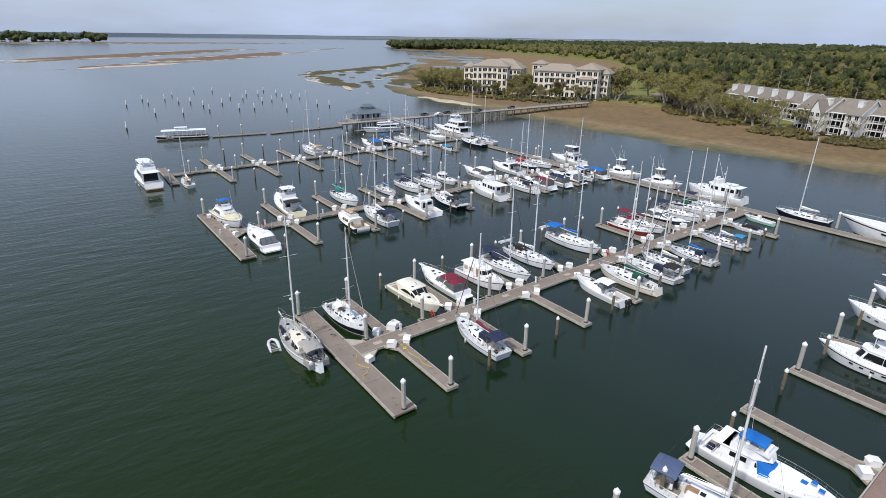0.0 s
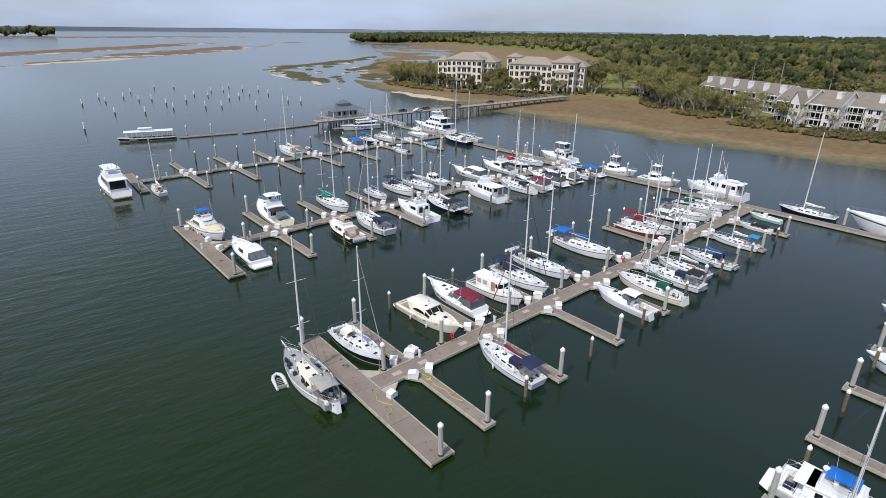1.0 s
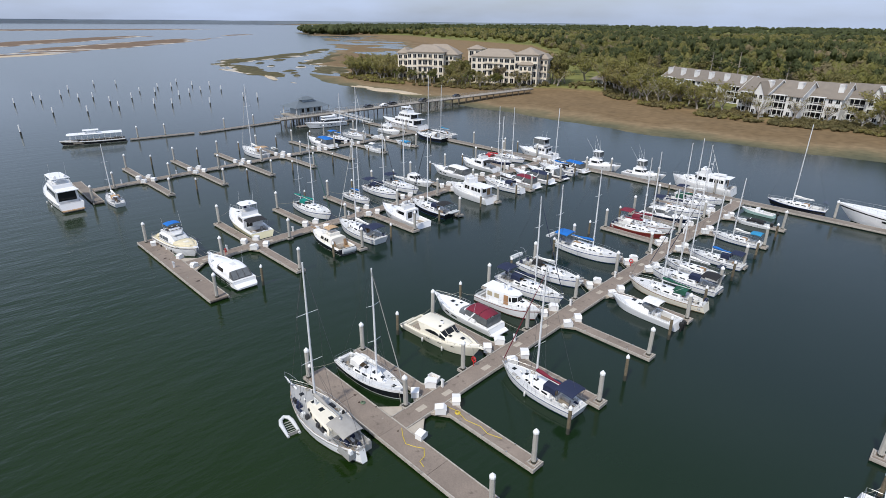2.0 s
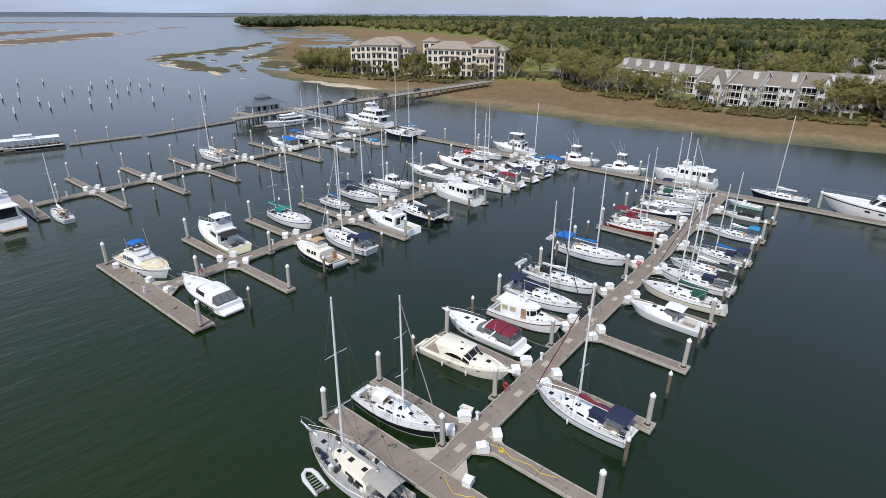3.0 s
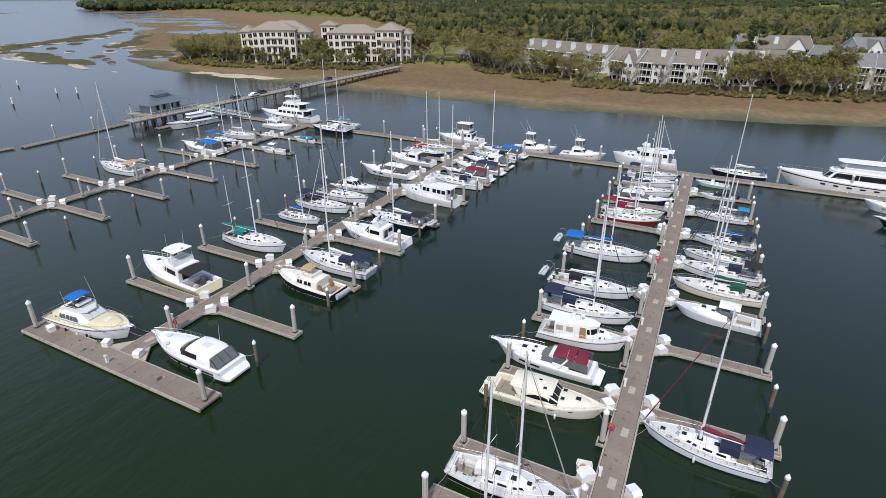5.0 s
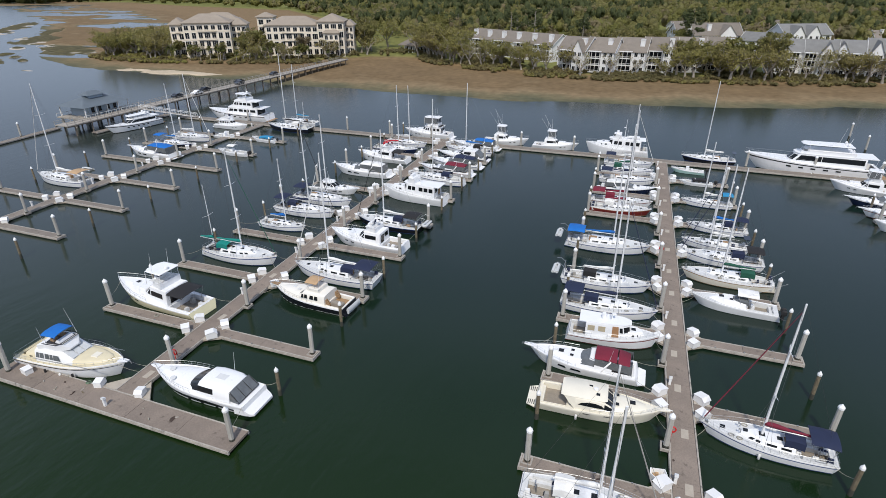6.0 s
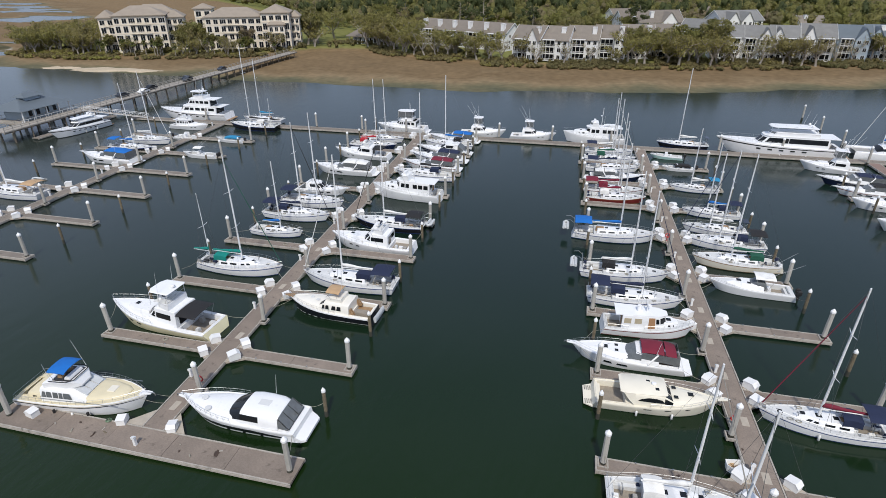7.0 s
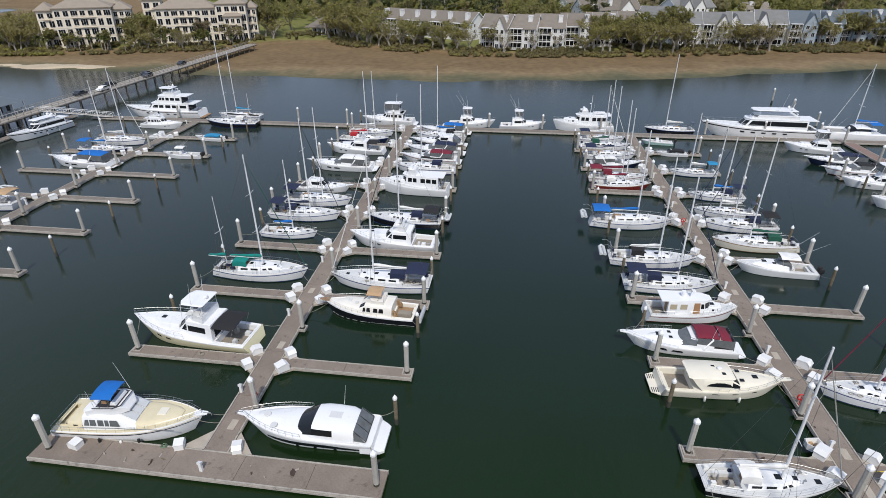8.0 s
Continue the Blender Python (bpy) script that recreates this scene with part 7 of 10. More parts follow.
def downeast_cruiser(x, y, hd, L, label, fend=()):
    """A soft-cornered cream cruiser: long hardtop with a cut-out side window, three-pane screen, open cockpit and bathing platform."""
    B = 0.315 * L
    b = thing("downeast_cruiser", x, y, 0, hd, label, "motorboat", "moored motorboats")
    half, sheer, px = build_hull(b, L, B, "power", 0.135 * L, 0.085 * L, M_CREAM, M_ANTI, M_CREAM, M_CREAM, well=(0.04, 0.27), well_w=0.80, flare=0.86, rake=0.10, boot=0.16)
    z0, top = sheer(0.5) - 0.02, 0.105 * L
    shell(b, [(x0 * L, wb * B, wt * B, sheer(x0 + 0.5) - 0.03, sheer(x0 + 0.5) + h * L, cam) for x0, wb, wt, h, cam in (
        (0.04, 0.40, 0.32, 0.046, 0.08), (0.16, 0.36, 0.26, 0.042, 0.10), (0.28, 0.27, 0.16, 0.030, 0.08), (0.37, 0.15, 0.07, 0.010, 0.04))], "trunk_cabin", M_CREAM, lambda i, j: None, 50)
    shell(b, [(-0.17 * L, 0.43 * B, 0.36 * B, z0 - 0.05, z0 + top, 0.06), (-0.10 * L, 0.43 * B, 0.37 * B, z0 - 0.05, z0 + top, 0.09), (0.02 * L, 0.42 * B, 0.36 * B, z0 - 0.05, z0 + top, 0.10), (0.055 * L, 0.41 * B, 0.345 * B, z0 - 0.05, z0 + top * 0.95, 0.09), (0.125 * L, 0.38 * B, 0.30 * B, z0 - 0.05, z0 + 0.048 * L, 0.08)], "wheelhouse", M_CREAM,
          lambda i, j: "windscreen" if i == 3 and j in (1, 3, 4, 5) else None, 50)
    for s0 in (-1, 1):
        bm = bmesh.new()
        lens = [(xx * L, s0 * ((0.445 - 0.06 * zz) * B + 0.04), z0 + zz * top) for xx, zz in ((-0.145, 0.44), (-0.05, 0.42), (0.055, 0.44), (0.035, 0.62), (-0.01, 0.72), (-0.07, 0.72), (-0.12, 0.60))]
        loft(bm, [lens, [(a, c - s0 * 0.30, d) for a, c, d in lens]])
        part("side_window", bm, M_GLASS, b)
    bm = bmesh.new()
    loft(bm, [[(xx * L, -w * B, z), (xx * L, w * B, z), (xx * L, w * B * 0.92, z + 0.10), (xx * L, 0, z + 0.16), (xx * L, -w * B * 0.92, z + 0.10)] for xx, w, z in ((-0.285, 0.33, z0 + top * 0.93), (-0.26, 0.375, z0 + top * 0.96), (-0.10, 0.39, z0 + top), (0.05, 0.37, z0 + top * 0.99), (0.075, 0.33, z0 + top * 0.97))])
    part("hardtop", bm, M_CREAM, b, smooth=40)
    for s0 in (-1, 1):
        bm = bmesh.new()
        slab(bm, [(-0.17 * L, s0 * 0.43 * B, z0), (-0.17 * L, s0 * 0.37 * B, z0 + top * 0.96), (-0.26 * L, s0 * 0.36 * B, z0 + top * 0.94), (-0.215 * L, s0 * 0.40 * B, z0 + top * 0.4)], (0, s0, 0), 0.03)
        part("roof_wing", bm, M_CREAM, b)
    for y0 in (-0.16 * B, 0.16 * B):
        bm = bmesh.new()
        tube(bm, (0.062 * L, y0, z0 + top * 0.97), (0.128 * L, y0, z0 + 0.052 * L), 0.03, k=4)
        part("screen_pillar", bm, M_CREAM, b)
    for gx, gy in ((-0.06, 0.12), (0.0, -0.16), (0.15, 0.18), (0.15, -0.18), (0.27, 0.0)):
        hatch(b, gx * L, gy * B, (z0 + top + 0.09) if gx < 0.1 else sheer(gx + 0.5) + (0.050 if gx < 0.2 else 0.036) * L + 0.03, 0.42 if gx < 0.2 else 0.55)
    bm = bmesh.new()
    loft(bm, [[(-0.02 * L + q * math.cos(i * 0.785), q * math.sin(i * 0.785), z0 + top + 0.1 + z) for i in range(8)] for z, q in ((0, 0.1), (0.1, 0.26), (0.24, 0.24), (0.3, 0.1))])
    part("radar_dome", bm, M_GEL, b, smooth=50)
    bm = bmesh.new()
    loft(bm, [[(-0.555 * L, -B * 0.34, z), (-0.555 * L, B * 0.34, z), (-0.485 * L, B * 0.44, z), (-0.485 * L, -B * 0.44, z)] for z in (0.30, 0.42)])
    deck0 = part("swim_platform", bm, M_CREAM, b)
    for q in range(4):
        for y0 in (-0.26 * B, 0.26 * B):
            bm = bmesh.new()
            box(bm, -0.545 * L + q * 0.2, -0.545 * L + q * 0.2 + 0.09, y0 - 0.35, y0 + 0.35, 0.415, 0.428)
            part("slot", bm, M_DARK, deck0)
    hull_band(b, L, half, sheer, px, 0.40, 0.46, 0.80, 0.86, M_GLASS, "portlight", 2)
    hull_band(b, L, half, sheer, px, 0.56, 0.61, 0.80, 0.86, M_GLASS, "portlight", 2)
    hull_band(b, L, half, sheer, px, 0.72, 0.76, 0.80, 0.86, M_GLASS, "portlight", 2)
    bow_plank(b, L, sheer, 0.05, M_CREAM)
    rails(b, L, half, sheer, px, 0.45, 0.99, h=0.5, posts=7)
    fenders(b, L, half, sheer, fend)
    return b


def lobster_cruiser(x, y, hd, L, label):
    """A dark-hulled cruiser with a cream house, tan bridge canvas, teak cockpit and a dinghy slung on the stern."""
    B = 0.33 * L
    b = thing("lobster_cruiser", x, y, 0, hd, label, "motorboat", "moored motorboats")
    half, sheer, px = build_hull(b, L, B, "power", 0.150 * L, 0.092 * L, M_BLACK, M_ANTI, M_BLACK, M_IVORY, well=(0.03, 0.24), well_w=0.78, flare=0.88, rake=0.09, boot=0.16)
    hull_band(b, L, half, sheer, px, 0.02, 0.97, 0.10, 0.16, M_GEL, "boot_stripe", 12)
    z0, top = sheer(0.45), 0.098 * L
    shell(b, [(x0 * L, wb * B, wt * B, sheer(x0 + 0.5) - 0.03, sheer(x0 + 0.5) + h * L, cam) for x0, wb, wt, h, cam in ((0.06, 0.37, 0.31, 0.045, 0.06), (0.18, 0.33, 0.25, 0.042, 0.07), (0.28, 0.25, 0.16, 0.034, 0.06), (0.35, 0.15, 0.08, 0.014, 0.03))], "trunk_cabin", M_IVORY, lambda i, j: None, 50)
    shell(b, [(-0.25 * L, 0.41 * B, 0.36 * B, z0 - 0.1, z0 + top, 0.05), (-0.02 * L, 0.41 * B, 0.35 * B, z0 - 0.1, z0 + top, 0.07), (0.035 * L, 0.40 * B, 0.33 * B, z0 - 0.1, z0 + top * 0.95, 0.06), (0.105 * L, 0.37 * B, 0.29 * B, z0 - 0.05, z0 + 0.046 * L, 0.05)], "deckhouse", M_IVORY, lambda i, j: "windscreen" if i == 2 and j in (3, 4) else None, 30)
    for s0 in (-1, 1):
        for xa, xb in ((-0.165, -0.115), (-0.108, -0.058), (-0.03, 0.012), (0.018, 0.050)):
            bm = bmesh.new()
            slab(bm, [(xa * L, s0 * (0.408 * B + 0.012), z0 + 0.034 * L), (xb * L, s0 * (0.408 * B + 0.012), z0 + 0.034 * L), ((xb - 0.008) * L, s0 * (0.378 * B + 0.012), z0 + 0.076 * L), ((xa + 0.004) * L, s0 * (0.378 * B + 0.012), z0 + 0.076 * L)], (0, s0, 0.2), 0.02)
            part("window", bm, M_GLASS, b)
        bm = bmesh.new()
        for n0 in range(4):
            box(bm, (-0.27 - 0.012 * n0) * L, (-0.255 - 0.012 * n0) * L, s0 * 0.30 * B - 0.22, s0 * 0.30 * B + 0.22, z0 - 0.2, z0 + (0.055 - 0.016 * n0) * L)
        part("boarding_step", bm, M_TEAK, b)
    bm = bmesh.new()
    box(bm, -0.46 * L, -0.27 * L, -0.34 * B, 0.34 * B, sheer(0.1) - 0.35, sheer(0.1) - 0.30)
    part("cockpit_sole", bm, M_TEAK, b)
    bm = bmesh.new()
    box(bm, -0.44 * L, -0.30 * L, 0.05 * B, 0.28 * B, sheer(0.1) - 0.30, sheer(0.1) + 0.35, 0.06, 0.06)
    part("cockpit_locker", bm, M_SOLE, b)
    shell(b, [(-0.16 * L, 0.27 * B, 0.28 * B, z0 + top, z0 + top + 0.045 * L, 0.0), (-0.03 * L, 0.26 * B, 0.27 * B, z0 + top, z0 + top + 0.05 * L, 0.0), (0.03 * L, 0.16 * B, 0.14 * B, z0 + top - 0.05, z0 + top + 0.02 * L, 0.0)], "bridge_coaming", M_IVORY, lambda i, j: None, 30)
    canopy(b, "bimini", -0.14 * L, 0.01 * L, B * 0.27, z0 + top + 0.115 * L, 0.08, CANVAS["tan"], zb=z0 + top + 0.03 * L)
    hatch(b, 0.14 * L, 0.3, sheer(0.64) + 0.05 * L, 0.5, M_DECK), hatch(b, 0.22 * L, -0.1, sheer(0.72) + 0.045 * L, 0.5, M_DECK)
    # dinghy hanging on its side across the transom
    bm = bmesh.new()
    loft(bm, [[(-0.535 * L + 0.22 * math.cos(a * 0.785), yy, 0.95 + zz + 0.5 * math.sin(a * 0.785)) for a in range(8)] for yy, zz in ((-0.34 * B, 0.0), (-0.1 * B, 0.0), (0.2 * B, 0.02), (0.36 * B, 0.1))])
    part("stern_dinghy", bm, M_DINGHY, b, "grey inflatable dinghy slung on the stern", smooth=50)
    rails(b, L, half, sheer, px, 0.40, 0.99, h=0.6, posts=9)
    bow_plank(b, L, sheer, 0.04, M_TEAK)
    antenna(b, -0.16 * L, 0.28 * B, z0 + top + 0.04 * L, 2.6, 0.3)
    return b


def sedan_trawler(x, y, hd, L, label, fend=()):
    """A white cabin cruiser of the old school: buff decks, dark rubbing strake, low house with raked white-blinded screen, and a flying bridge under a bright bimini."""
    B = 0.33 * L
    b = thing("cabin_cruiser", x, y, 0, hd, label, "motorboat", "moored motorboats")
    half, sheer, px = build_hull(b, L, B, "power", 0.145 * L, 0.098 * L, M_GEL, M_BLACK, M_GEL, M_BUFF, well=(0.03, 0.12), well_w=0.6, flare=0.88, rake=0.10, boot=0.2)
    hull_band(b, L, half, sheer, px, 0.01, 0.985, 0.80, 0.87, M_BLACK, "rubbing_strake", 14)
    hull_band(b, L, half, sheer, px, 0.01, 0.985, 0.90, 0.99, M_CREAM, "sheer_strake", 14)
    z0 = sheer(0.45)
    # aft cabin with a buff roof, main house, and the long trunk forward
    shell(b, [(-0.37 * L, 0.36 * B, 0.32 * B, z0 - 0.1, z0 + 0.040 * L, 0.05), (-0.14 * L, 0.38 * B, 0.34 * B, z0 - 0.1, z0 + 0.042 * L, 0.06)], "aft_cabin", M_BUFF, lambda i, j: None)
    shell(b, [(-0.25 * L, 0.405 * B, 0.35 * B, z0 - 0.1, z0 + 0.098 * L, 0.05), (-0.12 * L, 0.405 * B, 0.35 * B, z0 - 0.1, z0 + 0.098 * L, 0.06), (-0.025 * L, 0.40 * B, 0.32 * B, z0 - 0.1, z0 + 0.096 * L, 0.06), (0.095 * L, 0.385 * B, 0.30 * B, z0 - 0.05, z0 + 0.032 * L, 0.05)], "deckhouse", M_GEL, lambda i, j: None, 30)
    shell(b, [(0.07 * L, 0.37 * B, 0.31 * B, z0 - 0.05, z0 + 0.036 * L, 0.06), (0.20 * L, 0.33 * B, 0.26 * B, z0, z0 + 0.046 * L, 0.07), (0.31 * L, 0.24 * B, 0.16 * B, z0 + 0.1, z0 + 0.046 * L, 0.05), (0.36 * L, 0.15 * B, 0.09 * B, z0 + 0.2, z0 + 0.036 * L, 0.03)], "trunk_cabin", M_BUFF, lambda i, j: None, 50)
    for s0 in (-1, 1):
        for xa, xb in ((-0.240, -0.205), (-0.198, -0.158), (-0.146, -0.106), (-0.098, -0.072), (-0.064, 0.000)):
            lean = 0.004 if xb < 0 else 0.02
            q = [(xa * L, s0 * (0.402 * B + 0.012), z0 + 0.034 * L), (xb * L, s0 * (0.402 * B + 0.012), z0 + 0.034 * L), ((xb - lean) * L, s0 * (0.377 * B + 0.012), z0 + 0.076 * L), ((xa + (0.012 if xa < -0.22 else 0)) * L, s0 * (0.377 * B + 0.012), z0 + 0.076 * L)]
            bm = bmesh.new()
            slab(bm, q, (0, s0, 0.2), 0.02)
            part("window", bm, M_CLEAR, b)
        bm = bmesh.new()
        box(bm, -0.27 * L, 0.36 * L, s0 * 0.415 * B - 0.02, s0 * 0.415 * B + 0.02, z0 + 0.018 * L, z0 + 0.022 * L)
        part("grab_rail", bm, M_STEEL, b)
        for xa in (-0.33, -0.27):
            bm = bmesh.new()
            box(bm, xa * L, (xa + 0.03) * L, s0 * 0.352 * B - 0.03, s0 * 0.352 * B + 0.03, z0 + 0.008 * L, z0 + 0.020 * L)
            part("portlight", bm, M_GLASS, b)
    for n0 in range(3):
        ya, yb = 0.26 * B * (-1 + 2 * n0 / 3) + 0.05, 0.26 * B * (-1 + 2 * (n0 + 1) / 3) - 0.05
        bm = bmesh.new()
        slab(bm, [(-0.008 * L, ya, z0 + 0.098 * L), (-0.008 * L, yb, z0 + 0.098 * L), (0.085 * L, yb * 1.05, z0 + 0.047 * L), (0.085 * L, ya * 1.05, z0 + 0.047 * L)], (1, 0, 1), 0.03)
        part("windscreen_blind", bm, M_DINGHY, b, "pale blind over the windscreen")
    # flying bridge
    zt = z0 + 0.102 * L
    shell(b, [(-0.22 * L, 0.33 * B, 0.34 * B, zt - 0.05, zt + 0.034 * L, 0.0), (-0.17 * L, 0.29 * B, 0.30 * B, zt - 0.05, zt + 0.040 * L, 0.0), (-0.06 * L, 0.29 * B, 0.31 * B, zt - 0.05, zt + 0.046 * L, 0.0), (0.0, 0.24 * B, 0.25 * B, zt - 0.05, zt + 0.050 * L, 0.0), (0.035 * L, 0.15 * B, 0.12 * B, zt - 0.1, zt + 0.004 * L, 0.0)], "bridge_coaming", M_GEL, lambda i, j: None, 30)
    bm = bmesh.new()
    box(bm, -0.16 * L, -0.02 * L, -0.245 * B, 0.245 * B, zt + 0.044 * L, zt + 0.050 * L)
    part("bridge_well", bm, M_DARK, b)
    bm = bmesh.new()
    box(bm, -0.075 * L, -0.03 * L, -0.20 * B, 0.20 * B, zt + 0.05 * L, zt + 0.068 * L, 0.1, 0.05)
    part("helm_console", bm, M_GEL, b)
    for s0 in (-1, 1):
        bm = bmesh.new()
        box(bm, -0.135 * L, -0.10 * L, s0 * 0.11 * B - 0.28, s0 * 0.11 * B + 0.28, zt + 0.05 * L, zt + 0.072 * L, 0.03, 0.03)
        part("bridge_chair", bm, M_TEAK, b)
    bm = bmesh.new()
    pipe(bm, [(-0.175 * L, -0.30 * B, zt + 0.048 * L), (-0.04 * L, -0.305 * B, zt + 0.055 * L), (0.005 * L, -0.22 * B, zt + 0.058 * L), (0.005 * L, 0.22 * B, zt + 0.058 * L), (-0.04 * L, 0.305 * B, zt + 0.055 * L), (-0.175 * L, 0.30 * B, zt + 0.048 * L)], 0.05, 5)
    part("coaming_rim", bm, M_RUBBER, b)
    canopy(b, "bimini", -0.175 * L, -0.035 * L, B * 0.27, zt + 0.125 * L, 0.10, CANVAS["blue"], zb=zt + 0.04 * L)
    antenna(b, -0.02 * L, B * 0.28, zt + 0.04 * L, 3.4, 0.9), antenna(b, -0.16 * L, -B * 0.28, zt + 0.04 * L, 2.2, 0.3)
    bm = bmesh.new()
    box(bm, 0.20 * L, 0.26 * L, -0.10 * B, 0.10 * B, z0 + 0.05 * L, z0 + 0.056 * L, 0.04, 0.04)
    part("deck_hatch", bm, M_CREAM, b)
    bm = bmesh.new()
    box(bm, -0.30 * L, -0.24 * L, -0.12 * B, 0.12 * B, z0 + 0.045 * L, z0 + 0.075 * L, 0.05, 0.05)
    part("deck_locker", bm, M_GEL, b)
    rails(b, L, half, sheer, px, 0.10, 0.99, h=0.62, posts=14, name="deck_rail")
    rails(b, L, half, sheer, px, 0.10, 0.015, h=0.62, posts=3, name="stern_rail")
    bow_plank(b, L, sheer, 0.03)
    for sv in (0.36, 0.62):
        bm = bmesh.new()
        tube(bm, ((sv - 0.5) * L, -half(sv) - 0.1, 0.35), ((sv - 0.5) * L, -half(sv) - 0.1, 0.9), 0.13, 0.13, 8)
        part("fender", bm, M_RUBBER, b)
    fenders(b, L, half, sheer, fend)
    return b


K = CANVAS
# pier a, north side
sailboat(24.5, 61.3, 89, 14.2, hull=M_GEL, stripe=M_GREY, deck=M_TOE, top=K["grey"], cover=K["grey"], clutter=30, house=M_CREAM, mast=1.32, ketch=True, radar=True, mast_at=0.12, label="white-hulled cruising sailboat with cluttered deck lying outside the T-head")
sailboat(33.0, 64.1, -87, 11.5, hull=M_BLACK, stripe=M_GEL, dodger=K["white"], mast=1.33, label="black-hulled sailboat with white deck in its slip", furl=K["grey"])
downeast_cruiser(45.5, 64.7, -87, 12.8, "cream downeast cruiser with hardtop and open aft cockpit", fend=((0.35, -1), (0.62, -1)))
cruiser(52.3, 67.0, 90, 12.6, canvas=K["burgundy"], top="open", stripe=M_GEL, aft=0.09, label="white express cruiser with burgundy canvas top")
trawler(58.9, 64.3, -87, 11.1, label="small white tug-style trawler with tan door", tug=True, long_house=False, stripe=M_RED)
sailboat(65.6, 65.3, -90, 12.6, furl=K["navy"], top=K["navy"], dodger=K["navy"], cover=K["navy"], mast=1.30, label="white sailboat with navy bimini and dodger")
sailboat(72.7, 66.3, -90, 12.7, dodger=K["black"], mast=1.30, davits=True, label="white sailboat with tender on stern davits", cover=K["white"])
sailboat(85.9, 67.3, -89, 13.8, cover=K["blue"], top=K["blue"], mast=1.2, ketch=True, davits=True, hull=M_GEL, stripe=M_BLUEP, label="white ketch-sterned sailboat with bright blue sail cover")
sailboat(103.5, 66.4, -88, 11.6, hull=M_RED, stripe=M_TEAK, dodger=K["white"], cover=K["burgundy"], label="oxblood-hulled sailboat with wooden trim", ketch=True)
sailboat(107.7, 66.5, -88, 12.0, cover=K["burgundy"], dodger=K["burgundy"], top=K["burgundy"], stripe=M_RED, label="white sailboat with burgundy canvas")
cruiser(116.3, 65.9, -88, 11.2, hull=M_NAVYH, stripe=M_NAVYH, label="sleek cruiser with dark hull band and white deck", top="open", canvas=K["white"])
sailboat(122.3, 66.3, -88, 11.8, top=K["navy"], cover=K["navy"], label="white sailboat with navy cover")
sailboat(129.3, 66.6, -88, 11.8, dodger=K["green"], cover=K["green"], label="white sailboat with dark green canvas")
sailboat(135.3, 66.6, -88, 11.5, top=K["navy"], label="white sailboat with navy bimini in its slip", furl=K["white"], mast=1.2)
trawler(145.9, 70.2, 92, 16.0, label="large white trawler yacht with high bow along the cross dock", mast=True, dinghy=True, stripe=M_GEL)
# pier a, south side
sailboat(45.7, 49.0, 87, 11.6, cover=K["burgundy"], top=K["navy"], dodger=K["navy"], furl=K["burgundy"], mast=1.39, mast_at=0.04, label="white sailboat with burgundy sail cover and navy bimini", fend=((0.62, -1), (0.66, -1), (0.55, 1)))
console_boat(72.1, 49.2, 87, 11.1, cuddy=True, ttop=K["white"], label="white walkaround fishing boat with twin outboards")
sailboat(79.9, 49.4, 90, 12.9, cover=K["green"], dodger=K["green"], hull=M_CREAM, stripe=M_TEAK, ketch=True, label="cream sailboat with green canvas and wooden rails")
sailboat(86.7, 49.8, 89, 12.2, dodger=K["navy"], top=K["black"], label="white sailboat with black bimini and furled sails", furl=K["navy"], mast=1.33)
sailboat(92.2, 50.4, 88, 10.3, furl=K["navy"], cover=K["white"], label="white sailboat with open cockpit")
sailboat(99.9, 49.5, 89, 10.1, top=K["navy"], dodger=K["navy"], cover=K["blue"], label="white sailboat with blue sail cover", stripe=M_BLUEP)
sailboat(113.0, 50.4, 90, 9.5, top=K["sky"], label="small white sloop with turquoise awning astern")
console_boat(126.0, 51.7, 91, 7.1, label="small white open boat with black outboard", ttop=None, motors=1, cover=K["black"])
console_boat(134.8, 53.2, 86, 7.5, hull=M_MINT, label="mint-green open fishing boat", motors=1)
sailboat(145.5, 48.3, 91, 12.4, hull=M_BLACK, label="black-hulled sloop along the cross dock", mast=1.58)
motor_yacht(145.4, 26.4, 90, 28.4, label="long white tri-deck motor yacht with dark saloon windows", decks=1, tall=2.3)
# pier b, north side
sedan_trawler(32.4, 122.4, -85, 14.3, "white cabin cruiser with buff decks and bright blue bimini", fend=((0.5, -1),))
flybridge_boat(46.8, 124.1, 87, 15.9, hull=M_YELLOW, stripe=M_YELLOW, sport=True, hardtop=True, enclosed=False, aft_cover=K["black"], label="pale-yellow-hulled sportfishing boat with white flybridge")
sailboat(61.8, 122.6, -90, 14.2, furl=K["green"], cover=K["teal"], dodger=K["teal"], mizzen=0.85, mast=1.28, mast_at=0.03, label="white ketch with teal sail covers", ketch=True)
sailboat(74.7, 123.5, -90, 9.6, cover=K["blue"], label="small white sailboat with blue sail cover")
sailboat(82.0, 123.4, -91, 13.0, furl=K["black"], dodger=K["navy"], top=K["navy"], cover=K["navy"], label="white sailboat with navy dodger")
sailboat(88.6, 123.4, -92, 13.1, top=K["navy"], cover=K["white"], label="white sailboat with large navy bimini")
cruiser(95.2, 124.4, -93, 10.9, label="white express cruiser with green-tinted windscreen", stripe=M_GEL)
cruiser(107.9, 124.7, 91, 14.2, label="white express cruiser with canvas cockpit cover", canvas=K["white"], top="open", stripe=M_GEL)
flybridge_boat(119.7, 125.0, 90, 14.1, sport=True, hardtop=False, aft_cover=K["black"], label="white convertible cruiser with black cockpit enclosure")
sailboat(127.7, 125.2, -91, 12.6, hull=M_NAVYH, cover=K["red"], dodger=K["red"], label="dark-hulled sailboat with bright red covers")
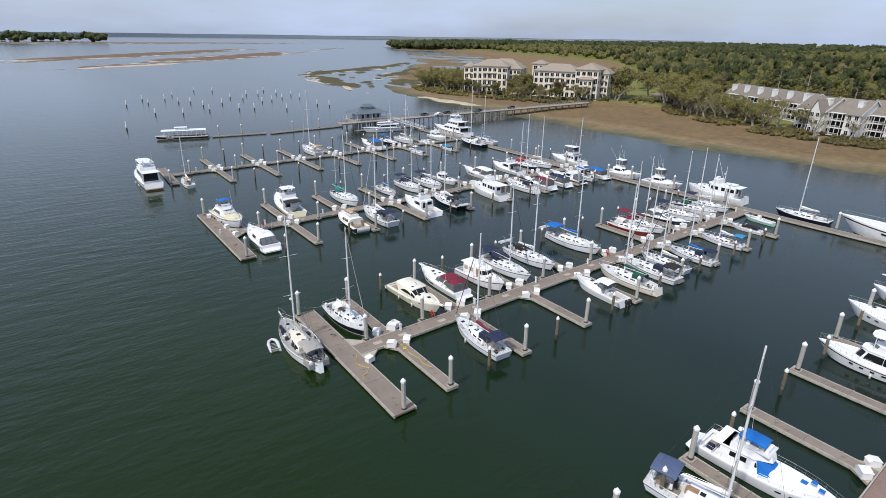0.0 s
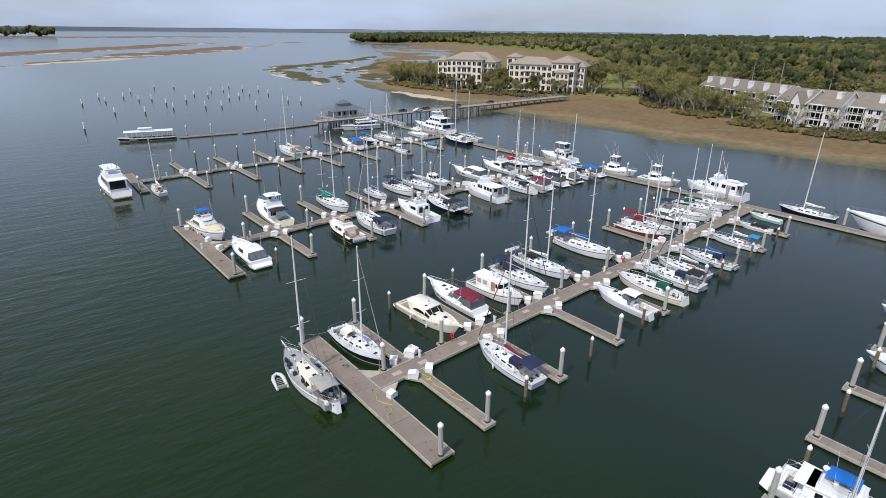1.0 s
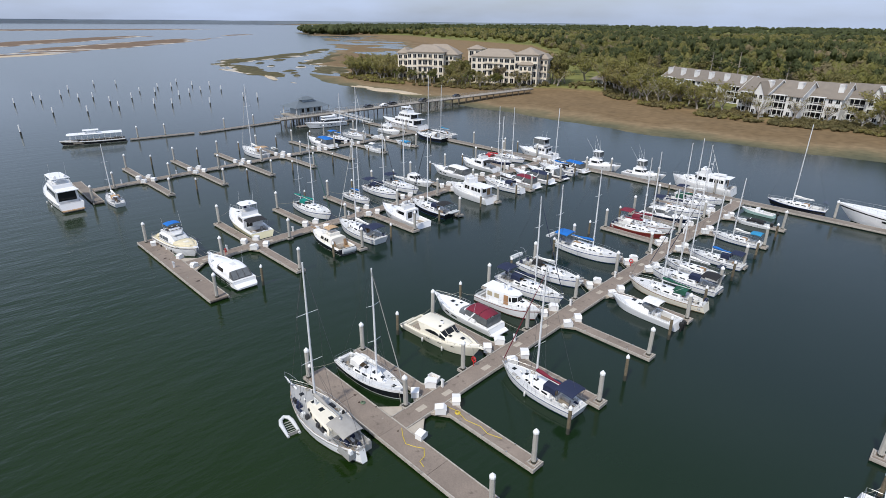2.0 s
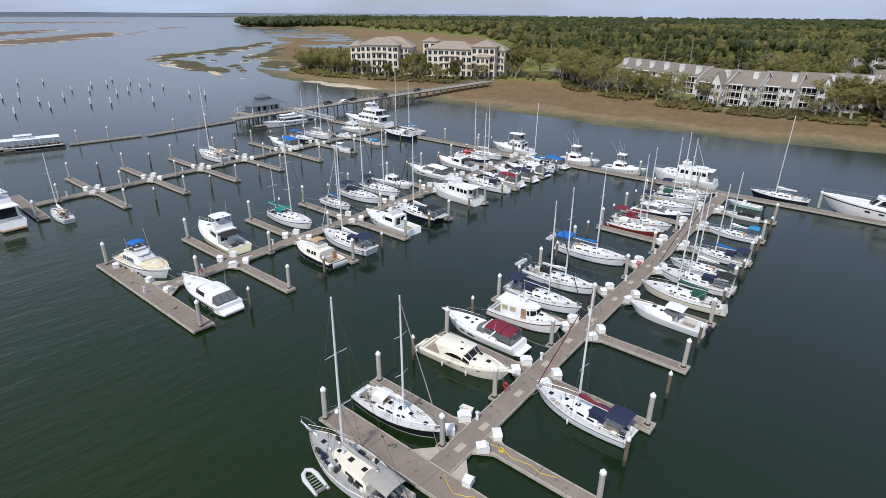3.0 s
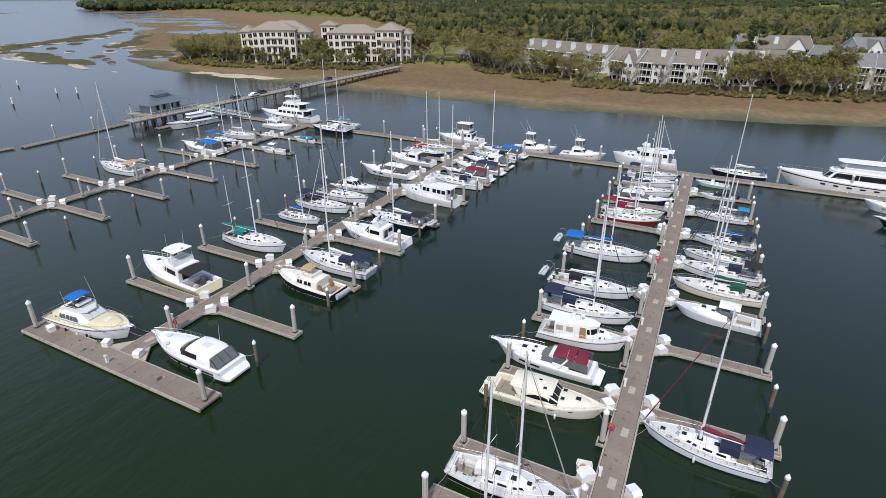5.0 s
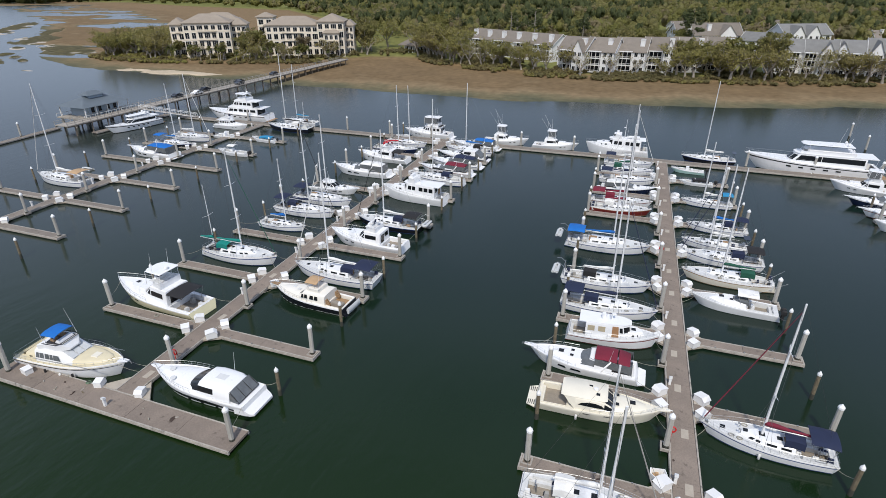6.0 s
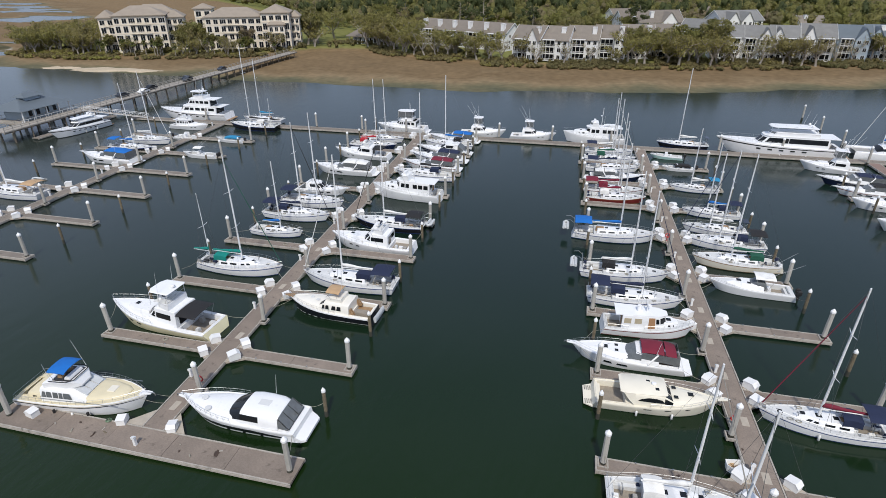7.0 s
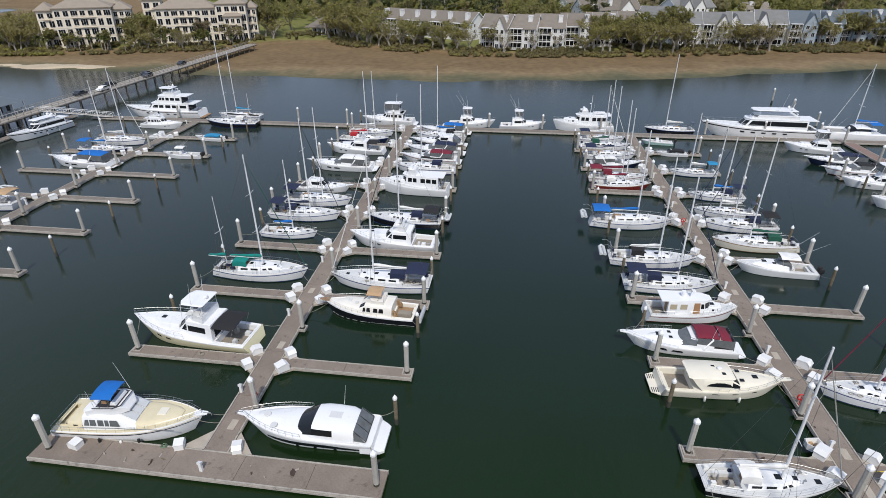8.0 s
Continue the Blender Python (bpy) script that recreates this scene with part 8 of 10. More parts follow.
sailboat(134.1, 124.8, -91, 12.0, cover=K["white"], label="white sailboat near the cross dock", mast=1.35)
flybridge_boat(145.7, 123.0, 90, 14.8, label="white two-deck motor yacht along the cross dock", hardtop=True)
# pier b, south side
sport_cruiser(33.8, 105.0, 90, 13.75, "glossy white sport cruiser with moulded hardtop and black hull band")
lobster_cruiser(54.0, 104.3, 88, 12.4, "black-hulled cruiser with cream cabin, tan bimini and stern dinghy")
sailboat(61.3, 104.8, 90, 14.2, top=K["navy"], dodger=K["navy"], cover=K["white"], furl=K["white"], label="white sailboat with navy bimini and sugar-scoop stern")
flybridge_boat(73.7, 105.7, 89, 14.3, label="white flybridge cruiser with teal-tinted windscreen", hardtop=False, sport=True)
sailboat(81.7, 105.6, 88, 13.1, furl=K["black"], hull=M_BLACK, dodger=K["navy"], top=K["black"], label="dark-hulled sailboat with navy canvas and stern dinghy", davits=True)
trawler(96.6, 106.8, 87, 14.6, label="big boxy white trawler with tan boat deck", stripe=M_GEL)
sailboat(108.4, 106.3, 89, 13.4, cover=K["black"], label="white double-ended sailboat with cluttered deck", ketch=True, dodger=K["navy"])
cruiser(114.9, 106.4, 88, 12.8, stripe=M_RED, canvas=K["burgundy"], top="open", label="white cruiser with maroon cockpit canvas")
cruiser(121.0, 106.3, 88, 13.1, stripe=M_BLUEP, hull=M_GEL, canvas=K["navy"], top="open", label="white cruiser with navy cockpit canvas")
cruiser(127.3, 106.4, 89, 12.9, hull=M_NAVYH, stripe=M_GEL, label="blue-hulled cruiser with white hardtop")
sailboat(132.9, 106.5, 89, 13.1, dodger=K["black"], label="white sailboat with black dodger", cover=K["blue"])
cruiser(138.1, 106.4, 88, 12.9, label="white express cruiser close to the cross dock", canvas=K["blue"], top="open")
flybridge_boat(145.7, 100.0, -89, 13.0, sport=True, outriggers=True, label="white sportfishing boat with tall hardtop and outriggers")
flybridge_boat(145.6, 86.2, -89, 12.4, sport=True, outriggers=True, label="white sportfishing boat with tall hardtop and outriggers")
# pier c
sailboat(79.4, 185.1, 91, 14.9, top=K["tan"], label="white cruising sailboat with tan bimini", mast=1.45, furl=K["white"])
cruiser(103.0, 183.0, 90, 15.1, canvas=K["blue"], top="open", stripe=M_GEL, label="white express cruiser with bright blue canvas")
sailboat(111.9, 184.5, -91, 12.3, hull=M_BLACK, cover=K["blue"], label="black-hulled sailboat with blue cover", top=K["blue"])
sailboat(119.3, 185.1, -91, 13.1, label="white sailboat with furled jib", furl=K["white"], mast=1.4)
console_boat(124.2, 177.9, -90, 7.0, label="small white open boat", motors=1)
console_boat(110.8, 164.0, 92, 9.2, label="white open fishing boat", ttop=K["white"])
console_boat(124.6, 164.6, 89, 8.2, label="small open boat with teal cover", cover=K["sky"], motors=1)
motor_yacht(124.1, 212.0, 173, 18.2, label="sleek white motor yacht lying beside the pier", decks=1, sport=True)
motor_yacht(146.4, 190.2, 93, 23.6, label="tall white tri-deck motor yacht", decks=2, band=False, B=6.2, tall=2.0)
flybridge_boat(134.5, 183.7, -93, 12.2, label="small white cabin cruiser", hardtop=False)
sailboat(138.2, 165.4, 91, 14.9, hull=M_BLACK, cover=K["black"], label="black-hulled motorsailer with white pilothouse", mast=1.5, dodger=K["white"], mizzen=0.6)
sailboat(145.9, 166.8, 90, 13.1, cover=K["sky"], label="white sailboat with blue cover beyond the cross dock", mast=1.4)
motor_yacht(23.3, 170.3, 92, 20.0, label="large white motor yacht lying at the end dock", decks=1, tall=2.6, B=5.4)
sailboat(32.1, 161.2, 90, 10.0, label="small white sailboat with tan canvas", dodger=K["tan"])
inflatable(88.4, 188.8, -0.22, 85, "small white dinghy on a float beside the finger dock")
tour_boat(47.7, 238.8, 166, 20.1)
# pier d
flybridge_boat(52.1, 12.8, -86, 13.2, label="white power cruiser with bright blue windscreen covers", hardtop=False, screens=K["blue"], enclosed=False, canvas=K["blue"])
sailboat(43.9, 13.4, -76, 12.0, cover=K["white"], top=K["slate"], label="white sailboat with slate-blue bimini", mast=1.5)
motor_yacht(83.3, 13.5, 94, 13.7, label="white motor yacht with dark side windows", decks=1, B=4.6)
flybridge_boat(99.5, 16.1, 86, 13.6, label="white cabin cruiser with tender across its stern", sport=True, hardtop=False)
flybridge_boat(110.3, 16.6, 86, 12.6, sport=True, outriggers=True, label="white sportfishing boat in its slip")
cruiser(117.4, 17.0, 89, 12.2, canvas=K["black"], top="open", label="white cruiser with black canvas", stripe=M_RED)
cruiser(123.5, 17.5, 86, 12.7, hull=M_NAVYH, canvas=K["navy"], top="open", label="navy-hulled cruiser with navy canvas")
flybridge_boat(133.0, 18.4, 80, 13.0, sport=True, outriggers=True, label="white sportfishing boat beside the cross dock")
catamaran(147.2, 3.0, 90, 13.2, "white cruising catamaran with blue canvas beyond the cross dock")
inflatable(21.7, 64.1, -0.22, 80, "grey inflatable dinghy with slatted floor lying alongside")


def mooring_lines():
    """Lines from each nearer boat's bow and stern to the dock edge or to a pile."""
    edges = [(A_Y, 1.25), (B_Y, 1.2), (D_Y, 1.3)]
    for boat, L, half, sheer in MOORED:
        m = boat.matrix_basis
        c, d = m.translation, (m.to_3x3() @ Vector((1, 0, 0))).normalized()
        if c.x > 96 or abs(d.y) < 0.8:
            continue
        y0, w = min(edges, key=lambda e: abs(pier_y(e[0], c.x) - c.y))
        dock = pier_y(y0, c.x)
        if abs(dock - c.y) > 15 or c.x < 30.5:
            continue
        for end in (-1, 1):
            s = 0.04 if end < 0 else 0.93
            to_dock = (d.y * end) * (dock - c.y) > 0
            for sgn in (-1, 1):
                p = m @ Vector(((s - 0.5) * L, sgn * (half(s) - 0.12), sheer(s) + 0.06))
                side = 1 if p.x > c.x else -1
                if to_dock:
                    q = Vector((p.x + side * 1.1, dock + w * (1 if c.y > dock else -1), 0.57))
                else:
                    near = [a for a in PILE_AT if math.hypot(a[0] - p.x, a[1] - p.y) < 5.5 and (a[0] - p.x) * side > 0]
                    if not near:
                        continue
                    a = min(near, key=lambda a: math.hypot(a[0] - p.x, a[1] - p.y))
                    q = Vector((a[0], a[1], 1.9))
                bm = bmesh.new()
                pipe(bm, [p.lerp(q, f) - Vector((0, 0, 0.9 * f * (1 - f))) for f in (0, 0.2, 0.4, 0.6, 0.8, 1)], 0.024, 4)
                ob = part("mooring_line", bm, M_ROPE)
                tagged(ob, "slack mooring line between a boat and its dock or pile", "rope", "mooring lines")


mooring_lines()


# ---- pier, boathouse and shore ----
def timber_pier():
    p = thing("timber_pier", 108.8, 222.6, -0.6, 0.0, "long weathered timber pier on many piles running to the shore", "pier", kind="structure")
    length = 165
    step = 3.0
    bm = bmesh.new()
    box(bm, 0, step - 0.04, -2.6, 2.6, 3.75, 4.0)
    me = mesh_of("deck_section", bm, M_PIER)
    for i in range(int(length / step)):
        shared("deck_section", me, p, pose(i * step, 0, 0.0))
    bm = bmesh.new()
    for dy in (-0.22, 0.22):
        tube(bm, (0, dy * 10, -1.5), (0, dy * 10, 3.5), 0.22, 0.2, 8)
    box(bm, -0.2, 0.2, -2.7, 2.7, 3.35, 3.75)
    me = mesh_of("pile_bent", bm, M_BEAM)
    for i in range(30):
        shared("pile_bent", me, p, pose(2.5 + i * 5.5, 0, 0))
    for s in (-1, 1):
        bm = bmesh.new()
        box(bm, 0, length, s * 2.3 - 0.12, s * 2.3 + 0.12, 3.45, 3.75)
        part("stringer", bm, M_BEAM, p)
        bm = bmesh.new()
        for z in (4.5, 5.0):
            box(bm, 0, length, s * 2.5 - 0.04, s * 2.5 + 0.04, z, z + 0.1)
        for i in range(66):
            box(bm, i * 2.5, i * 2.5 + 0.12, s * 2.5 - 0.06, s * 2.5 + 0.06, 3.9, 5.1)
        part("handrail", bm, M_WALER, p)


timber_pier()


def boathouse():
    b = thing("dock_house", 126.5, 229.7, -0.8, 0.0, "grey-blue dock house with hipped metal roof and cupola on the pier", "building")
    bm = bmesh.new()
    box(bm, -9, 10, -6, 6, 3.7, 4.05)
    part("platform", bm, M_PIER, b)
    for i in range(5):
        for j in range(3):
            bm = bmesh.new()
            tube(bm, (-8 + i * 4.2, -5 + j * 5, -1.5), (-8 + i * 4.2, -5 + j * 5, 3.7), 0.35, k=8)
            part("platform_pile", bm, M_PILE, b)
    bm = bmesh.new()
    box(bm, -5.5, 5.5, -3.8, 3.8, 4.05, 7.4)
    part("wall", bm, M_BLUESID, b)

    def hip(x, y, z, rise, ridge, base=0.0):
        bm = bmesh.new()
        v = [bm.verts.new(q) for q in ((-x, -y, z), (x, -y, z), (x, y, z), (-x, y, z), (-ridge, 0, z + rise), (ridge, 0, z + rise))]
        for q in ((0, 1, 5, 4), (1, 2, 5), (2, 3, 4, 5), (3, 0, 4), (0, 3, 2, 1)):
            bm.faces.new([v[i] for i in q])
        return bm
    part("roof", hip(8.6, 6.0, 7.2, 2.3, 3.4), M_ROOFB, b)
    bm = bmesh.new()
    box(bm, -2.4, 2.4, -1.5, 1.5, 8.5, 9.9)
    part("cupola", bm, M_BLUESID, b)
    part("cupola_roof", hip(3.3, 2.2, 9.8, 1.1, 1.6), M_ROOFB, b)
    bm = bmesh.new()
    for x in (-7.8, -4, 0, 4, 7.8):
        for y in (-5.3, 5.3):
            box(bm, x - 0.12, x + 0.12, y - 0.12, y + 0.12, 4.0, 7.3)
    part("porch_post", bm, M_TRIM, b)
    for x in (-4, -1.5, 1.5, 4):
        bm = bmesh.new()
        box(bm, x - 0.55, x + 0.55, -3.86, -3.78, 5.0, 6.6)
        part("window", bm, M_GLASS, b)
    bm = bmesh.new()
    for y in (-5.9, 5.9):
        box(bm, -9, 10, y - 0.04, y + 0.04, 4.95, 5.05)
        for i in range(11):
            box(bm, -9 + i * 1.9, -8.9 + i * 1.9, y - 0.05, y + 0.05, 4.0, 5.0)
    part("handrail", bm, M_TRIM, b)


boathouse()


def gangway():
    g = thing("gangway", 0, 0, 0, 0, "aluminium truss gangway sloping from the pier to the dock", "gangway")
    bm = bmesh.new()
    a, c = Vector((135, 220.6, 3.5)), Vector((141.4, 203.6, 0.7))
    side = (c - a).cross(Vector((0, 0, 1))).normalized() * 0.7
    up = Vector((0, 0, 1.1))
    for s in (-1, 1):
        for u in (Vector(), up):
            tube(bm, a + s * side + u, c + s * side + u, 0.06)
        for i in range(11):
            p = a.lerp(c, i / 10) + s * side
            tube(bm, p, p + up, 0.04)
            if i < 10:
                tube(bm, p, a.lerp(c, (i + 1) / 10) + s * side + up, 0.03)
    part("truss", bm, M_ALU, g)
    bm = bmesh.new()
    loft(bm, [[p - side, p + side, p + side + Vector((0, 0, 0.06)), p - side + Vector((0, 0, 0.06))] for p in (a, c)])
    part("walkway", bm, M_PIER, g)


gangway()


def car(x, y, z, hd, label, paint=None):
    c = thing("parked_car", x, y, z, hd, label, "car", "parked cars")
    bm = bmesh.new()
    prof = [(-2.2, 0.35), (-2.25, 0.8), (-2.1, 1.0), (-1.5, 1.05), (-1.0, 1.5), (0.4, 1.5), (1.0, 1.05), (2.0, 0.9), (2.2, 0.6), (2.15, 0.35)]
    loft(bm, [[(px0, yy, pz) for px0, pz in prof] for yy in (-0.9, 0.9)])
    part("body", bm, paint or M_CAR, c)
    bm = bmesh.new()
    loft(bm, [[(px0, yy, pz) for px0, pz in ((-1.35, 1.1), (-0.98, 1.42), (0.38, 1.42), (0.85, 1.1))] for yy in (-0.92, 0.92)])
    part("window", bm, M_GLASS, c)
    for wx in (-1.35, 1.35):
        for s in (-1, 1):
            bm = bmesh.new()
            tube(bm, (wx, s * 0.72, 0.33), (wx, s * 0.94, 0.33), 0.33, k=10)
            part("wheel", bm, M_RUBBER, c)


for i, (x, dy) in enumerate(((155, 1.2), (162, -1.2), (169, 1.2), (186, -1.1), (189, 1.2), (212, 1.1))):
    car(x, 222.6 + dy, 3.4, 180 * (i % 2), "dark parked car on the pier", M_GEL if i in (1,) else None)

WIN = {}


def window_mesh(w, h, bars=2, fw=0.11):
    """Shared meshes of a window: one frame plate with openings, and its pane."""
    key = (round(w, 2), round(h, 2), bars)
    if key not in WIN:
        xs = [-w / 2 - fw, -w / 2]
        for i in range(1, bars):
            x = -w / 2 + w * i / bars
            xs += [x - 0.04, x + 0.04]
        xs += [w / 2, w / 2 + fw]
        zs = [-fw, 0, h, h + fw]
        bm = bmesh.new()
        v = {(i, j): bm.verts.new((x, -0.10, z)) for i, x in enumerate(xs) for j, z in enumerate(zs)}
        fs = [bm.faces.new((v[i, j], v[i + 1, j], v[i + 1, j + 1], v[i, j + 1])) for i in range(len(xs) - 1) for j in range(3) if j != 1 or i % 2 == 0]
        ext = bmesh.ops.extrude_face_region(bm, geom=fs)
        for e in ext["geom"]:
            if isinstance(e, bmesh.types.BMVert):
                e.co.y += 0.13
        for q in [q for q in v.values() if not q.link_faces]:
            bm.verts.remove(q)
        frame_me = mesh_of("window", bm, M_TRIM)
        bm = bmesh.new()
        box(bm, -w / 2, w / 2, -0.03, 0.03, 0, h)
        WIN[key] = (frame_me, mesh_of("pane", bm, M_GLASS))
    return WIN[key]


def window(house, size, m):
    w = shared("window", size[0], house, m)
    shared("pane", size[1], w, Matrix())


def gable(bm, x0, x1, y0, y1, z, rise, over=0.6, along="x", th=0.25):
    """A gable roof with thickness; along: the way its ridge runs."""
    if along == "x":
        ym = (y0 + y1) / 2
        prof = [(y0 - over, z - over * rise / (ym - y0)), (ym, z + rise), (y1 + over, z - over * rise / (ym - y0))]
        rings = [[(x, y, q) for y, q in prof] + [(x, y, q - th) for y, q in reversed(prof)] for x in (x0 - over, x1 + over)]
    else:
        xm = (x0 + x1) / 2
        prof = [(x0 - over, z - over * rise / (xm - x0)), (xm, z + rise), (x1 + over, z - over * rise / (xm - x0))]
        rings = [[(x, y, q) for x, q in prof] + [(x, y, q - th) for x, q in reversed(prof)] for y in (y0 - over, y1 + over)]
    loft(bm, rings)


def gable_wall(bm, x0, x1, y0, y1, z0, z, rise, along="x"):
    if along == "x":
        ym = (y0 + y1) / 2
        loft(bm, [[(x, y0, z0), (x, y1, z0), (x, y1, z), (x, ym, z + rise - 0.3), (x, y0, z)] for x in (x0, x1)])
    else:
        xm = (x0 + x1) / 2
        loft(bm, [[(x0, y, z0), (x1, y, z0), (x1, y, z), (xm, y, z + rise - 0.3), (x0, y, z)] for y in (y0, y1)])


def porch(house, x0, x1, depth, z0, floor, storeys, posts=4):
    """A stack of screened porches: decks, posts, rails and dark openings, standing out of the front wall."""
    for s in range(storeys):
        z = z0 + s * floor
        bm = bmesh.new()
        box(bm, x0, x1, -depth, 0.05, z - 0.15, z + 0.15)
        part("porch_deck", bm, M_TRIM, house)
        bm = bmesh.new()
        for i in range(posts):
            x = x0 + (x1 - x0) * i / (posts - 1)
            box(bm, x - 0.1, x + 0.1, -depth, -depth + 0.2, z + 0.15, z + floor - 0.15)
        box(bm, x0, x1, -depth, -depth + 0.1, z + 1.15, z + 1.3)
        box(bm, x0, x1, -depth + 0.03, -depth + 0.07, z + 0.3, z + 0.4)
        for i in range(int((x1 - x0) / 0.6)):
            box(bm, x0 + i * 0.6, x0 + i * 0.6 + 0.07, -depth + 0.02, -depth + 0.08, z + 0.15, z + 1.2)
        part("porch_rail", bm, M_TRIM, house)
        bm = bmesh.new()
        box(bm, x0 + 0.3, x1 - 0.3, -0.06, 0.0, z + 0.2, z + floor - 0.5)
        part("porch_door", bm, M_GLASS, house, "dark sliding doors behind the porch")
    bm = bmesh.new()
    box(bm, x0 - 0.1, x1 + 0.1, -depth - 0.1, 0.05, z0 + storeys * floor - 0.15, z0 + storeys * floor + 0.15)
    part("porch_roof", bm, M_TRIM, house)


def chimney(house, x, y, z0, z1, w=2.2):
    bm = bmesh.new()
    box(bm, x - w / 2, x + w / 2, y - w / 2, y + w / 2, z0, z1)
    ch = part("chimney", bm, M_SIDING, house)
    bm = bmesh.new()
    box(bm, x - w / 2 - 0.12, x + w / 2 + 0.12, y - w / 2 - 0.12, y + w / 2 + 0.12, z1 - 0.5, z1 - 0.3)
    box(bm, x - w / 2 - 0.12, x + w / 2 + 0.12, y - w / 2 - 0.12, y + w / 2 + 0.12, z1, z1 + 0.15)
    part("chimney_cap", bm, M_TRIM, ch)


def condo(x, y, turn, w, d, eave, rise, label, walls=None, roof=None, porches=(), chimneys=(), front_gables=(), storeys=3, base=2.5, cols=6):
    """A terrace of flats; its front looks along local -y."""
    h = thing("apartment_house", x, y, base, turn, label, "building", "waterside apartment houses")
    h.matrix_basis = h.matrix_basis @ Matrix.Diagonal((0.91, 0.91, 0.78, 1))
    walls, roof = walls or M_SIDING, roof or M_ROOF
    eave -= base
    bm = bmesh.new()
    gable_wall(bm, -w / 2, w / 2, 0, d, -1, eave, rise)
    part("wall", bm, walls, h)
    bm = bmesh.new()
    gable(bm, -w / 2, w / 2, 0, d, eave, rise)
    part("roof", bm, roof, h)
    floor = eave / storeys
    for sx in (-1, 1):
        bm = bmesh.new()
        for y1 in (-0.7, d + 0.7):
            zlow = eave - 0.7 * rise / (d / 2)
            for k0 in (0, 1):
                xa = sx * (w / 2 + 0.62 + 0.09 * k0)
                pts = ((y1, zlow - 0.35), (d / 2, eave + rise - 0.35), (d / 2, eave + rise + 0.30), (y1, zlow + 0.30))
                ring = [bm.verts.new((xa, py, pz)) for py, pz in pts]
                if k0 == 0:
                    first = ring
            for a0 in range(4):
                bm.faces.new((first[a0], first[(a0 + 1) % 4], ring[(a0 + 1) % 4], ring[a0]))
            bm.faces.new(first[::-1])
            bm.faces.new(ring)
        part("rake_board", bm, M_TRIM, h)
    for gx, gw in front_gables:
        bm = bmesh.new()
        gable_wall(bm, gx - gw / 2, gx + gw / 2, -2.2, d / 2, -1, eave, rise * 0.9, "y")
        part("wall_bay", bm, walls, h)
        bm = bmesh.new()
        gable(bm, gx - gw / 2, gx + gw / 2, -2.2, d / 2, eave, rise * 0.9, 0.5, "y")
        part("roof_bay", bm, roof, h)
        for s in range(storeys):
            for k in (-0.25, 0.25):
                window(h, window_mesh(1.5, floor * 0.5), pose(gx + k * gw, -2.22, s * floor + floor * 0.28))
    taken = [(a, c) for a, c in porches] + [(g - gw / 2 - 0.3, g + gw / 2 + 0.3) for g, gw in front_gables]
    for s in range(storeys):
        for i in range(cols):
            wx = -w / 2 + w * (i + 0.5) / cols
            if any(a - 0.8 < wx < c + 0.8 for a, c in taken):
                continue
            window(h, window_mesh(min(2.0, w / cols * 0.5), floor * 0.52), pose(wx, -0.03, s * floor + floor * 0.26))
        for k in (0.3, 0.7):
            window(h, window_mesh(1.4, floor * 0.48), pose(w / 2 + 0.03, d * k, s * floor + floor * 0.28, 0, 0, 90))
            window(h, window_mesh(1.4, floor * 0.48), pose(-w / 2 - 0.03, d * k, s * floor + floor * 0.28, 0, 0, -90))
    for a, c in porches:
        porch(h, a, c, 2.6, 0.2, floor * 0.97, storeys)
    for cx, cy in chimneys:
        chimney(h, cx, cy, eave * 0.8, eave + rise * 0.55 + 2.6)
    return h


F = -90      # fronts look towards the creek
condo(319, 143, -118, 68, 17, 13.4, 6.4, "long grey-roofed apartment terrace with six white chimneys behind oaks", chimneys=[(-31 + 12.3 * i, 3.2) for i in range(6)], porches=[(-29, -21), (-12, -3), (6, 15), (23, 32)], cols=13)
for i, (x, y, turn) in enumerate(((277, 102, F - 20), (276, 89, F - 12), (280, 75.5, F - 6), (286, 62.5, F), (291, 49.5, F + 4), (297, 36.5, F + 4))):
    condo(x, y, turn, 15.4, 17, 14.6, 7.0, "white apartment unit with glazed porches, grey roof and chimney", chimneys=[(5.2, 4.2)] if i != 1 else [(4.0, 5.0)], porches=[(-5.2, 1.2)], front_gables=[(4.6, 5.6)] if i in (0, 3) else (), cols=5)
for x, y, turn, w, gx in ((298, 9, F - 4, 14.5, -3.6), (297, -4, F - 8, 14.5, 3.4), (300, -16, F - 8, 12.5, -3.0)):
    condo(x, y, turn, w, 16, 15.2, 6.4, "white apartment unit with screened porches behind bare oaks", porches=[(gx * -1.0 - 2.6, gx * -1.0 + 2.6)], front_gables=[(gx, 6.0)], roof=M_ROOFG, cols=4)
condo(299, -30, F - 6, 15, 17, 15.6, 7.2, "white apartment unit with a tall glassed corner porch", porches=[(-1.0, 6.6)], front_gables=[(-4.4, 5.4)], roof=M_ROOFG, cols=4)
for x, y, turn, g in ((305, -47, F - 10, 3.2), (309, -60, F - 10, -3.0), (314, -74, F - 12, 3.2), (319, -88, F - 12, -3.0)):
    condo(x, y, turn, 14.5, 18, 15.0, 6.8, "blue-grey apartment unit with pale metal roof behind bare oaks", walls=M_BLUESID, roof=M_ROOFB, porches=[(-g - 3.0, -g + 2.4)], front_gables=[(g, 6.4)], chimneys=[(0, 6.0)] if g < 0 else (), cols=4)
condo(358, 37, F + 20, 40, 18, 17.5, 7.5, "apartment house with wide grey roof set back from the shore", chimneys=[(-12, 4), (0, 4)], front_gables=[(10, 10)], cols=7)
condo(352, 12, F - 25, 24, 16, 15.0, 5.0, "apartment wing with low grey roof set back from the shore", roof=M_ROOFG, cols=5)
